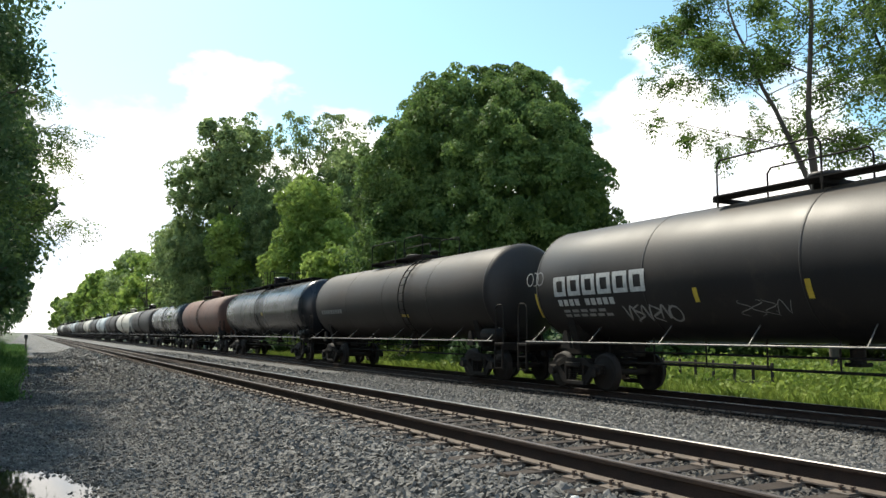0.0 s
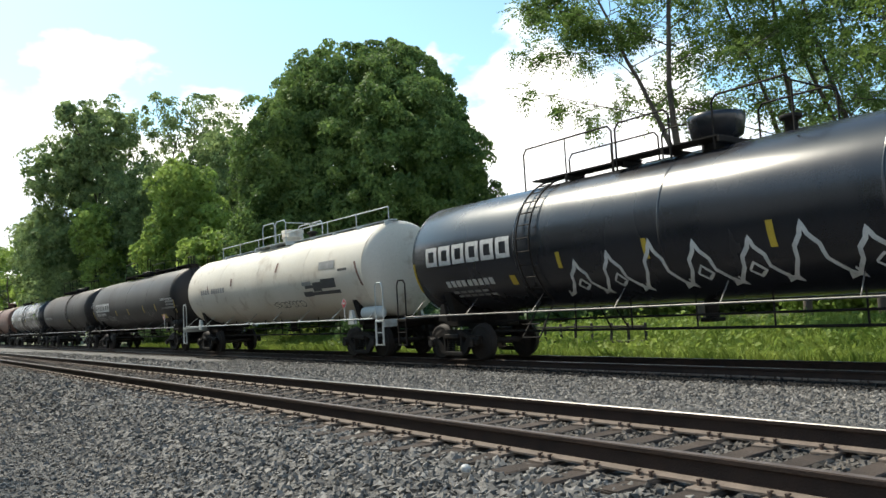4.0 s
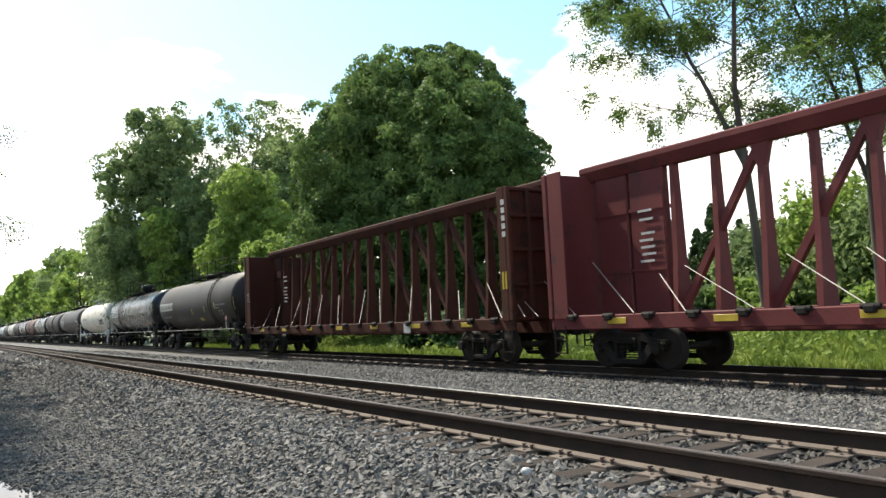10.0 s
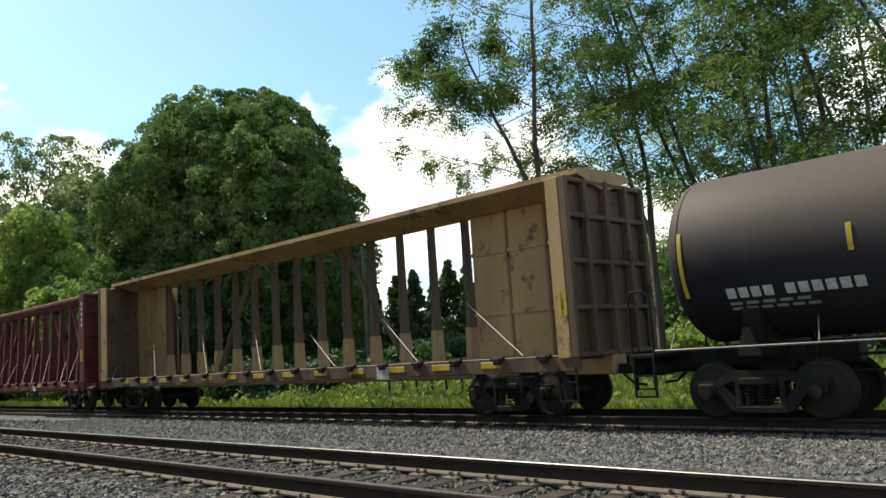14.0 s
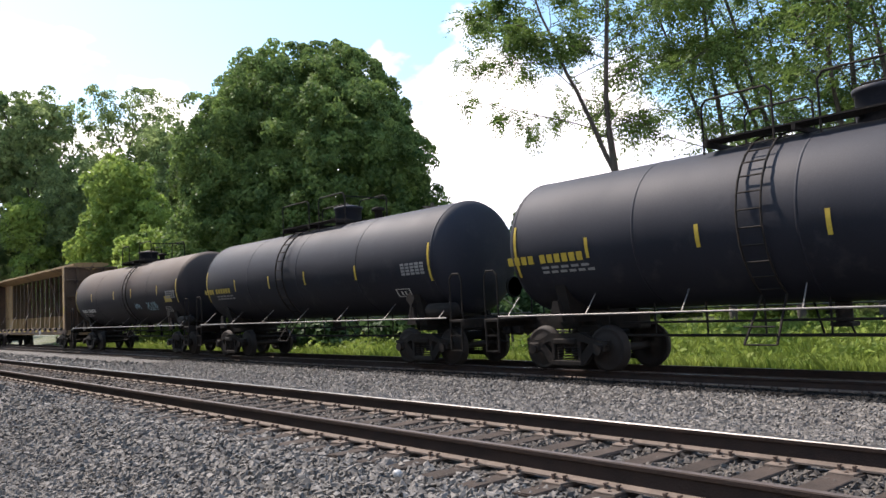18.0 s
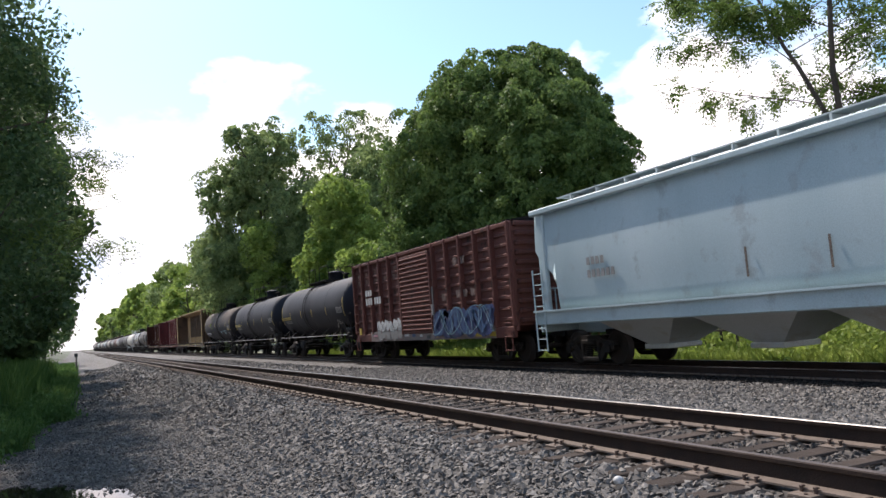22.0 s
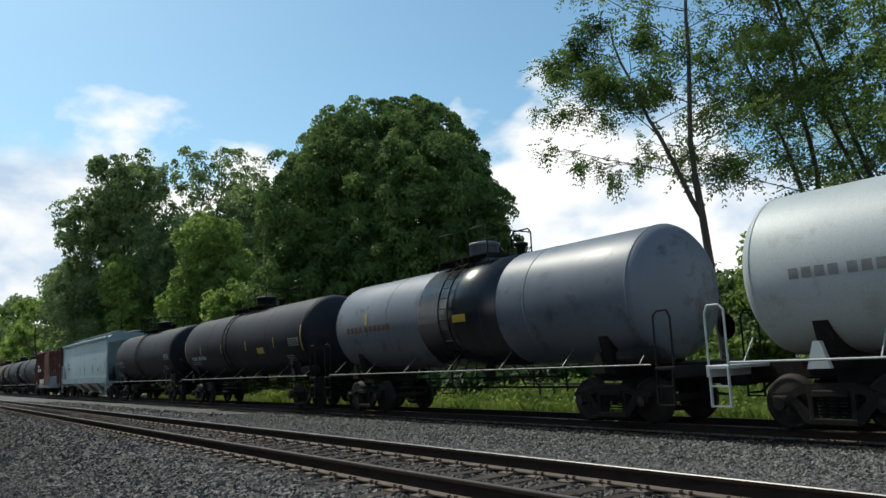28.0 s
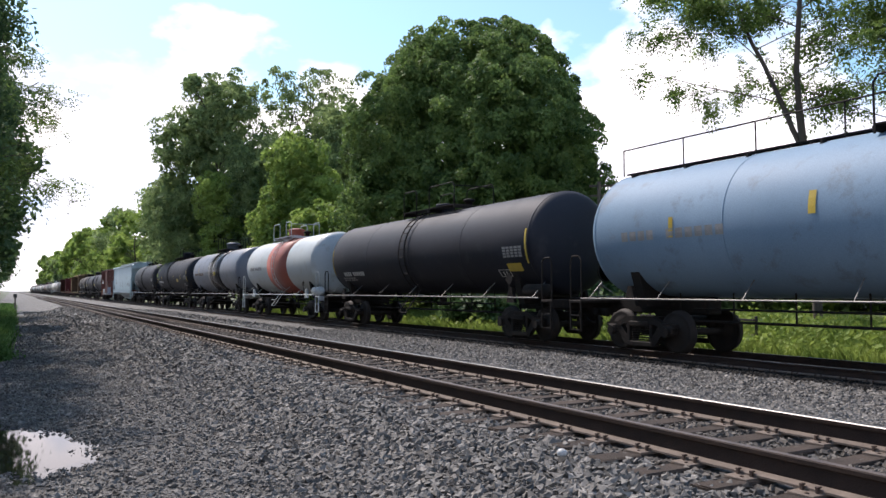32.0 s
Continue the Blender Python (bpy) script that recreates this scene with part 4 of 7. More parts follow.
    lime = ((18.3, 64, ((-0.2, 0, 11.0, 2.0, 1.8, 2.4), (0.9, 0.5, 8.2, 2.3, 2.0, 2.2), (-1.5, 0.6, 6.4, 1.9, 1.8, 2.4), (0.4, 0.8, 4.4, 3.0, 2.2, 3.4)), 32),
            (12.4, 76, ((0, 0, 10.0, 1.4, 1.3, 1.7), (0.6, 0, 5.6, 1.4, 1.3, 4.0)), 31), (20.6, 58, ((0, 0, 3.4, 2.2, 2.0, 3.0), (-1.2, 0.5, 5.6, 1.2, 1.2, 1.5)), 33), (23.2, 56, ((0, 0, 2.6, 2.4, 2.0, 2.4),), 35))
    for az, dist, lobes, seed in lime:
        lobed_tree("young_tree", "bright yellow-green young tree at the wood's edge", az, dist, lobes, LEAF_LIME, 0.2, 0.95, 0.66, 90, 0.15, seed, uneven=0.6)
    # woodland edge running away beside the track
    rnd = random.Random(5)
    y = 122.0
    k = 0
    while y < 700:
        h = 16.0 + rnd.uniform(-1.5, 3.0) + y * 0.015
        tree("woodland_tree", "green tree in the wood beside the track", 20.0 + rnd.uniform(-1.0, 2.5), y, h, rnd.uniform(8, 10), LEAF_OAK if k % 4 == 1 else LEAF_LIME, 90, 90, 0.45 if y < 220 else 0.8, 0.02, 0.25, "oval", 50 + k, 0.2, rough=0.4)
        y += rnd.uniform(6, 9) * (1 + y / 300)
        k += 1
    # dark trees along the service road
    for k, (x, y, h, w) in enumerate(((-5.5, 14, 13, 8.5), (-3.3, 21, 15, 8.2), (-4.0, 29, 16, 8.6), (-3.4, 37, 16, 8.4), (-3.8, 47, 17, 9), (-3.6, 60, 17, 9), (-3.8, 78, 18, 10), (-4.0, 100, 18, 10), (-3.8, 130, 19, 11), (-4.8, 170, 19, 12), (-4.8, 230, 20, 13), (-5.8, 320, 20, 14), (-11, 18, 15, 10), (-12, 30, 17, 11), (-9.5, 9, 12, 8), (-10, 45, 17, 11))):
        tree("roadside_tree", "dark shady tree overhanging the gravel road", x, y, h, w, LEAF_DARK, 230 if y < 60 else 150, 50 if x < -8 else (290 if y < 25 else (95 if y < 60 else 60)), 0.08 if y < 25 else (0.15 if y < 40 else 0.32), 0.0, 0.25, "oval", 90 + k, 0.15, rough=0.35)
    for k in range(13):
        x, y = -4.3 - 0.5 * (k % 3) - (0.6 if k < 3 else 0), 10.5 + 2.9 * k
        tree("shrub", "dark shady shrub under the roadside trees", x, y, rnd.uniform(3.0, 4.4), rnd.uniform(3.6, 4.6), LEAF_DARK, 60, 110, 0.11, 0.0, 0.06, "oval", 400 + k, 0.25, limbs=3, rough=0.3)
    branching_tree("roadside_tree", "pale feathery young tree leaning over the gravel road", -2.3, 26.5, 12.0, 6.2, LEAF_LOCUST, 0.25, 0.12, 120, 1, 16, twigs=4, leaves=7, leaf_size=0.1, lean=(0.06, 0))
    # light-crowned locusts behind the train
    x, y = plan(54.0, 30)
    branching_tree("locust_tree", "slender locust tree with an open feathery crown", x, y, 21.5, 9.8, LEAF_LOCUST, 0.4, 0.17, 5, 2, 14, twigs=5, leaves=6, leaf_size=0.15, lean=(-0.02, 0.02), forks=((127, 0.02), (127, 0.55)))
    locusts = ((60.6, 33, 21, 8.5, 6, LEAF_LOCUST, 0.36, 2, 12), (65.0, 32, 21, 8.5, 7, LEAF_LOCUST, 0.26, 2, 12), (70.0, 28, 20, 8, 8, LEAF_LOCUST, 0.24, 2, 12), (73.6, 27, 19, 8, 9, LEAF_LOCUST, 0.3, 2, 11), (67, 44, 21, 10, 10, LEAF_OAK, 0.12, 2, 12),
               (77, 34, 21, 10, 14, LEAF_LOCUST, 0.12, 2, 11), (81, 27, 19, 9, 15, LEAF_LOCUST, 0.15, 2, 12), (73, 46, 20, 11, 16, LEAF_DARK, 0.06, 2, 12))
    for az, dist, h, w, seed, leaf, low, stems, limbs in locusts:
        x, y = plan(az, dist)
        branching_tree("locust_tree", "tall locust tree with hanging feathery leaves", x, y, h, w, leaf, low, 0.17, seed, stems, limbs, twigs=4, leaves=3, leaf_size=0.17, bare=0.24, forks=((127, 0.08), (127, 0.3), (307, 0.25)))
    # thicket under the locusts
    for k in range(13):
        x, y = plan(53.5 + k * 2.1 + rnd.uniform(-0.6, 0.6), rnd.uniform(37, 50))
        tree("shrub", "tall mixed green thicket under the locusts", x, y, rnd.uniform(4.2, 7.4), rnd.uniform(3.6, 5.6), (LEAF_OAK, LEAF_DARK, LEAF_LIME, LEAF_OAK)[k % 4], 90, 70, 0.2, 0.0, 0.07, "oval", 400 + k, 0.3, limbs=4, rough=0.45)
    # row of cedars on the far side of the meadow
    for k in range(16):
        az = 39.5 + k * 1.3 + rnd.uniform(-0.3, 0.3)
        x, y = plan(az, 60 + rnd.uniform(-2, 2))
        tree("cedar_tree", "dark conical cedar in a row across the meadow", x, y, rnd.uniform(5.6, 8.2), rnd.uniform(3.0, 4.2), LEAF_CEDAR, 170, 70, 0.15, 0.0, 0.1, "spire", 130 + k)
    for k in range(22):
        x, y = plan(16 + k * 2.1 + rnd.uniform(-0.5, 0.5), rnd.uniform(92, 108))
        tree("shrub", "dense dark thicket along the far field edge", x, y, rnd.uniform(3.2, 4.6), rnd.uniform(7, 9), LEAF_DARK, 70, 60, 0.3, 0.0, 0.08, "oval", 300 + k, 0.22, limbs=3, rough=0.3)
    for k in range(26):
        az = 14 + k * 2.6 + rnd.uniform(-1, 1)
        dist = rnd.uniform(34, 46) if az > 30 else 66
        x, y = plan(az, dist)
        if x < 17.5:
            continue
        tree("shrub", "green shrub at the meadow's edge", x, y, rnd.uniform(1.4, 2.6) * (1.15 if az > 48 else 0.75), rnd.uniform(2.6, 4.5), (LEAF_LIME if k % 2 else LEAF_OAK) if az > 48 else LEAF_DARK, 50, 90, 0.18, 0.0, 0.05, "oval", 170 + k, 0.3, limbs=3, rough=0.4)


def build_ballast():
    def area(x0, x1, y0, y1):
        return lambda n: (RNG.uniform(x0, x1, n), y0 + (y1 - y0) * RNG.uniform(0, 1, n) ** 1.25)
    bed = lambda x, y: ground_z(x, y)
    stones("near_ballast", "loose crushed grey limestone ballast", 52000, area(2.1, 8.2, 2.4, 15), 0.04, bed)
    stones("near_ballast", "loose crushed grey limestone ballast", 20000, area(2.1, 8.2, 15, 34), 0.05, bed)
    stones("far_ballast", "loose limestone ballast farther along the line", 9000, area(0.8, 10.8, 30, 70), 0.08, bed)
    stones("near_ballast", "loose crushed grey limestone ballast", 11000, area(2.1, 8.2, -7, 2.5), 0.045, bed)
    stones("tie_ballast", "rust-stained limestone between the near rails", 22000, area(4.2, 6.1, -4, 15), 0.036, bed, STONE_BROWN)
    stones("tie_ballast", "rust-stained limestone between the near rails", 7000, area(4.2, 6.1, 15, 34), 0.045, bed, STONE_BROWN)
    stones("middle_ballast", "loose crushed limestone between the two tracks", 58000, area(7.4, 12.2, 3, 31), 0.04, bed)
    stones("track_bed_stone", "oil-stained stone round the far track, darkened for the train's shade", 7000, area(12.1, 13.0, 4, 36), 0.04, bed, STONE_DARK)
    stones("road_gravel", "loose grey gravel over the service road", 34000, area(-1.8, 2.7, 2.5, 22), 0.021, bed)
    stones("road_gravel", "loose grey gravel over the service road", 7000, area(-1.8, 2.7, -6, 2.5), 0.026, bed)
    stones("road_gravel", "loose grey gravel farther along the road", 14000, area(-1.6, 2.9, 20, 60), 0.04, bed)
    stones("road_gravel", "coarse loose stone spread from the ballast shoulder", 13000, lambda n: (2.8 - 2.9 * RNG.uniform(0, 1, n) ** 1.2, 2.5 + 24 * RNG.uniform(0, 1, n) ** 1.3), 0.031, bed)
    me = Geo().lathe([(-0.05, 0.01), (-0.03, 0.06), (0.02, 0.07), (0.05, 0.045), (0.06, 0.01)], 9, "z").mesh("pale_stone", WHITE)
    ob = tagged(new("pale_stone", me), "single pale white stone on the ballast", "stone")
    ob.location = (3.72, 4.95, -0.18)
    ob.scale = (0.6, 0.6, 0.6)


def blades(name, label, mat, n, place, height, width, lean=0.35, cat="grass"):
    xs, ys = place(n)
    zs = np.array([ground_z(x, y) for x, y in zip(xs, ys)])
    h = height * RNG.uniform(0.45, 1.3, n)
    a = RNG.uniform(0, 6.28, n)
    w = width * RNG.uniform(0.6, 1.4, n)
    dx, dy = np.cos(a) * w / 2, np.sin(a) * w / 2
    lx, ly = RNG.normal(0, lean, n) * h, RNG.normal(0, lean, n) * h
    b = np.stack([xs, ys, zs - 0.03], 1)
    side = np.stack([dx, dy, 0 * dx], 1)
    mid = b + np.stack([lx * 0.35, ly * 0.35, h * 0.6], 1)
    tip = b + np.stack([lx, ly, h], 1)
    v = np.stack([b - side, b + side, mid + side * 0.8, tip, mid - side * 0.8], 1).reshape(-1, 3)
    f = np.arange(5 * n).reshape(-1, 5)
    tagged(new(name, fast_mesh(name, v, f, mat)), label, cat, kind="stuff")


def build_verges():
    blades("meadow_grass", "bright rough grass along the far side of the track", GRASS, 75000, lambda n: (16.3 + 12 * RNG.uniform(0, 1, n) ** 1.6, 3 + 60 * RNG.uniform(0, 1, n) ** 1.2), 0.46, 0.028)
    edge = lambda y: np.interp(y, (5, 13.5, 17, 22, 37, 90), (-2.2, -1.65, -1.1, -0.5, -0.2, -0.1)) + 0.2 * np.sin(y * 0.9) + 0.15 * np.sin(y * 2.3 + 1)
    def strip_of(y0, y1, deep):
        def place(n):
            y = y0 + (y1 - y0) * RNG.uniform(0, 1, n) ** 1.3
            return edge(y) - deep * RNG.uniform(0, 1, n) ** 1.4 + RNG.normal(0, 0.12, n), y
        return place
    blades("roadside_grass", "tall green grass and weeds beside the road", WEED, 46000, strip_of(5.5, 26, 3.8), 0.5, 0.016, 0.25)
    blades("roadside_grass", "tall green grass and weeds farther along the road", WEED, 22000, strip_of(24, 90, 3.0), 0.5, 0.04)
    def bank(n):
        y = 7 + 50 * RNG.uniform(0, 1, n) ** 1.5
        return edge(y) - 0.9 - 2.6 * RNG.uniform(0, 1, n), y
    blades("tall_weeds", "tall rank weeds rising towards the roadside trees", WEED, 30000, bank, 1.15, 0.022, 0.16, "weeds")
    # a thin marker post at the far end of the road
    post = tagged(new("marker_post"), "thin dark marker post beside the far end of the road", "post")
    post.location = (0.25, 70, ground_z(0.25, 70))
    part("shaft", Geo().rod((0, 0, -0.2), (0, 0, 1.25), 0.06, 8).mesh("shaft", POLE), post)
    part("cap", Geo().box(0, 0, 1.3, 0.26, 0.05, 0.3, ch=0.01).mesh("cap", DARK_MARK), post)
    # low leafy weeds
    n = 2800
    c = np.stack([*strip_of(6, 28, 4.2)(n), np.zeros(n)], 1)
    c[:, 0] -= 0.1
    c[:, 2] = [ground_z(x, y) + 0.08 + 0.16 * min(2.5, max(0, -1.5 - x)) for x, y in c[:, :2]]
    p, d = blob_points(c, RNG.uniform(0.2, 0.5, n), 44)
    v, f = leaf_cards(p, 0.062, d)
    tagged(new("leafy_weeds", fast_mesh("leafy_weeds", v, f, WEED)), "low leafy weeds at the road's edge", "weeds", kind="stuff")
    n = 900
    c = np.stack([16.6 + 8 * RNG.uniform(0, 1, n) ** 1.2, 5 + 45 * RNG.uniform(0, 1, n), np.zeros(n)], 1)
    c[:, 2] = [ground_z(x, y) + 0.25 for x, y in c[:, :2]]
    p, d = blob_points(c, RNG.uniform(0.15, 0.5, n), 26)
    v, f = leaf_cards(p, 0.11, d)
    tagged(new("meadow_weeds", fast_mesh("meadow_weeds", v, f, GRASS)), "leafy weeds in the rough meadow", "weeds", kind="stuff")
    # old line-side pole with short arms
    x, y = plan(39.9, 40)
    pole = tagged(new("utility_pole"), "weathered timber line pole with short cross-arms", "pole")
    pole.location = (x, y, ground_z(x, y))
    part("post", Geo().rod((0, 0, -0.2), (0, 0, 6.7), 0.13, 10, 0.09).mesh("post", POLE), pole)
    for k in range(4):
        part("cross_arm", Geo().box(0, 0, 6.5 - k * 0.5, 1.3, 0.09, 0.1, ch=0.01).mesh("cross_arm", POLE), pole, at(0.2, 0, 0, 0, 0, -38))


def build_fence():
    """A dark timber fence along the meadow behind the train."""
    fence = tagged(new("fence"), "dark weathered timber post and rail fence in the grass", "fence")
    fence.location = (19.2, 0, 0)
    post = Geo().box(0, 0, -0.1, 0.075, 0.075, 1.3, ch=0.012).mesh("post", FENCE)
    y = 16.0
    while y < 22.6:
        part("post", post, fence, at(RNG.uniform(-0.03, 0.03), y, ground_z(19.2, y) + 0.35, RNG.uniform(-2, 2), RNG.uniform(-2, 2), 0))
        y += 0.75 + RNG.uniform(-0.08, 0.08)
    for k, z in enumerate((0.3, 0.78)):
        for j in range(2):
            ya = 16.0 + 3.2 * j
            part("rail", Geo().box(-0.07, 0, 0, 0.04, 3.3, 0.07, ch=0.01).mesh("rail", FENCE), fence, at(0, ya + 1.65, ground_z(19.2, ya + 2.2) + z, RNG.uniform(-0.6, 0.6), 0, 0))


# ---- rolling stock: origin at the middle of the car, on the rail head; y runs along the train ----
SPEED = 9.65


def wheel_mesh():
    prof = [(-0.07, 0.08), (-0.07, 0.3), (-0.05, 0.34), (-0.06, 0.40), (-0.065, 0.455), (0.05, 0.462), (0.062, 0.50), (0.085, 0.50), (0.085, 0.40), (0.02, 0.36), (0.02, 0.14), (0.09, 0.11), (0.09, 0.05)]
    return Geo().lathe(prof, 28, "x").mesh("wheel", WHEEL)


def sideframe_mesh():
    g = Geo()
    top = [(-1.12, 0.56), (-1.1, 0.64), (-0.72, 0.66), (-0.42, 0.80), (0.42, 0.80), (0.72, 0.66), (1.1, 0.64), (1.12, 0.56), (0.80, 0.50), (0.50, 0.62), (-0.50, 0.62), (-0.80, 0.50)]
    g.prism(top, "x", -0.07, 0.07)
    g.prism([(-0.84, 0.54), (-0.62, 0.58), (-0.30, 0.24), (-0.40, 0.12), (-0.50, 0.16)], "x", -0.06, 0.06)
    g.prism([(0.84, 0.54), (0.62, 0.58), (0.30, 0.24), (0.40, 0.12), (0.50, 0.16)], "x", -0.06, 0.06)
    g.box(0, 0, 0.17, 0.16, 0.84, 0.12, ch=0.02)
    for s in (-1, 1):
        g.box(0, s * 0.36, 0.46, 0.15, 0.09, 0.5, ch=0.015)
        g.box(0, s * 0.9, 0.5, 0.2, 0.3, 0.2, ch=0.03)
        g.rod((-0.16, s * 0.89, 0.457), (-0.06, s * 0.89, 0.457), 0.11, 12)
    for y in (-0.2, 0.0, 0.2):
        for j in range(6):
            g.rod((0, y, 0.25 + j * 0.055), (0, y, 0.275 + j * 0.055), 0.075, 10)
    g.box(0, 0, 0.63, 0.24, 0.62, 0.12, ch=0.02)
    return g.mesh("side_frame", STEEL_DARK)


def build_truck(parent, y):
    truck = part("truck", Geo().box(0, 0, 0.66, 2.1, 0.42, 0.24, ch=0.03).box(0, 0, 0.84, 0.6, 0.6, 0.18, ch=0.03).mesh("bolster", STEEL_DARK) if "bolster" not in MESHES else MESHES["bolster"], parent, at(0, y, 0))
    MESHES.setdefault("bolster", truck.data)
    for s in (-1, 1):
        part("side_frame", shared("sideframe", sideframe_mesh), truck, at(s * 1.0, 0, 0) if s < 0 else at(s * 1.0, 0, 0, 0, 0, 180))
        ax = shared("axle", lambda: Geo().rod((-1.0, 0, 0), (1.0, 0, 0), 0.08, 12).mesh("axle", WHEEL))
        part("axle", ax, truck, at(0, s * 0.89, 0.457))
        for q in (-1, 1):
            part("wheel", shared("wheel", wheel_mesh), truck, at(q * 0.75, s * 0.89, 0.457, 0, 0, 0 if q < 0 else 180))
            part("brake_beam", shared("beam", lambda: Geo().box(0, 0, 0, 1.3, 0.08, 0.1, ch=0.015).mesh("beam", STEEL_DARK)), truck, at(0, s * 0.36, 0.4)) if q > 0 else None


def coupler_mesh():
    g = Geo().box(0, -0.3, 0, 0.16, 0.75, 0.2, ch=0.03)
    g.box(-0.06, 0.14, 0, 0.16, 0.26, 0.3, ch=0.05).box(0.12, 0.05, 0, 0.16, 0.22, 0.28, ch=0.05)
    g.pipe([(0.28, -0.35, 0.0), (0.3, 0.0, -0.28), (0.3, 0.25, -0.3)], 0.025, 6)
    return g.mesh("coupler", STEEL_DARK)


def build_running_gear(car, L, truck_in=1.9):
    for s in (-1, 1):
        build_truck(car, s * (L / 2 - 0.55 - truck_in))
        part("coupler", shared("coupler", coupler_mesh), car, at(0, s * (L / 2 - 0.28), 0.86, 0, 0, 0 if s > 0 else 180))


def on_shell(R, zc, side, y, ang, lift=0.006):
    """A point of the tank's skin: ang is up from the horizontal, in degrees."""
    a = radians(ang)
    return (side * (R + lift) * math.cos(a), y, zc + (R + lift) * math.sin(a))


def shell_patch(R, zc, side, y0, y1, a0, a1, n=5, lift=0.006, slant=0.0):
    vs, fs = [], []
    for i in range(n + 1):
        a = a0 + (a1 - a0) * i / n
        o = slant * i / n
        vs += [on_shell(R, zc, side, y0 + o, a, lift), on_shell(R, zc, side, y1 + o, a, lift)]
        if i:
            fs.append((2 * i - 2, 2 * i - 1, 2 * i + 1, 2 * i))
    return vs, fs


def marks(car, name, label, mat, R, zc, side, rects):
    """Painted marks on the skin of a tank: rectangles y0, y1, angle from, angle to."""
    name = {"number_bars": "number_bar"}.get(name, name)
    for y0, y1, a0, a1 in rects:
        part(name, Geo().add(*shell_patch(R, zc, side, y0, y1, a0, a1, max(2, int(abs(a1 - a0) / 5)), 0.012)).mesh(name, mat), car, None, label)


def bar_text(y, a, n, w, h, gap=0.35, d=-1):
    """Rows of small blocks that stand for lettering."""
    out = []
    for i in range(n):
        y0 = y + d * i * w * (1 + gap)
        out.append((min(y0, y0 + d * w), max(y0, y0 + d * w), a, a + h))
    return out


def block_logo(car, R, zc, side, y, a, size):
    """Six plain hollow white blocks in place of a painted name."""
    h = size / R * 57.3
    for i in range(6):
        y1 = y - i * size * 1.17
        g = Geo()
        slot = ((0.0, 1.0, 0.0, 0.22), (0.0, 1.0, 0.78, 1.0), (0.0, 0.26, 0.22, 0.78), (0.74, 1.0, 0.22, 0.78))
        for u0, u1, v0, v1 in slot:
            g.add(*shell_patch(R, zc, side, y1 - size * 1.0 * u1, y1 - size * 1.0 * u0, a + h * v0, a + h * v1, 3, 0.012))
        part("logo_block", g.mesh("logo_block", WHITE), car, None, "plain white painted block shape")


def shell_text(car, R, zc, y, z, body, size, mat):
    """A line of small painted lettering on the side of a tank."""
    curve = bpy.data.curves.new("lettering", "FONT")
    curve.body, curve.size, curve.extrude = body, size, 0.002
    curve.materials.append(mat)
    dz = z - zc
    x = -math.sqrt(R * R - dz * dz) - 0.03
    part("lettering", curve, car, at(x, y, z, 90 - math.degrees(math.asin(dz / R)), 0, -90), "small white painted lettering")


def flame_tag(car, R, zc, y, z0, z1, width, seed):
    """Tall white flame-like graffiti letters with curled feet and teardrop eyes."""
    r = random.Random(seed)
    shape = ((-0.52, 0.16), (-0.6, 0.02), (-0.42, 0.1), (-0.24, 0.38), (-0.2, 0.6), (-0.06, 0.78), (0.0, 1.0), (0.06, 0.78), (0.2, 0.6), (0.22, 0.36), (0.44, 0.12), (0.62, 0.02), (0.54, 0.18))
    eye = ((-0.14, 0.3), (0.0, 0.46), (0.15, 0.28), (0.0, 0.17), (-0.14, 0.3))
    n = 8
    for i in range(n):
        cy, w, tall = y - width * (i + 0.5) / n, width / n * 1.02, r.uniform(0.65, 1.0)
        for k, pts in enumerate((shape, eye)):
            if k and i % 3 == 2:
                continue
            sw = r.uniform(-0.1, 0.1)
            line = [(cy - w * (u + sw * v), z0 + (z1 - z0) * v * tall) for u, v in pts]
            fine = []
            for p, q in zip(line, line[1:]):
                fine += [(p[0] + (q[0] - p[0]) * t, p[1] + (q[1] - p[1]) * t) for t in (0, 0.5)]
            fine.append(line[-1])
            vs = []
            for a, b in strip(fine, 0.085 if k == 0 else 0.06):
                dz = b - zc
                vs.append((-math.sqrt(R * R - dz * dz) - 0.012 - 0.001 * i, a, b))
            part("graffiti", Geo().add(vs, [(2 * j, 2 * j + 1, 2 * j + 3, 2 * j + 2) for j in range(len(fine) - 1)]).mesh("graffiti", GRAFFITI), car, None, "tall pointed white graffiti")


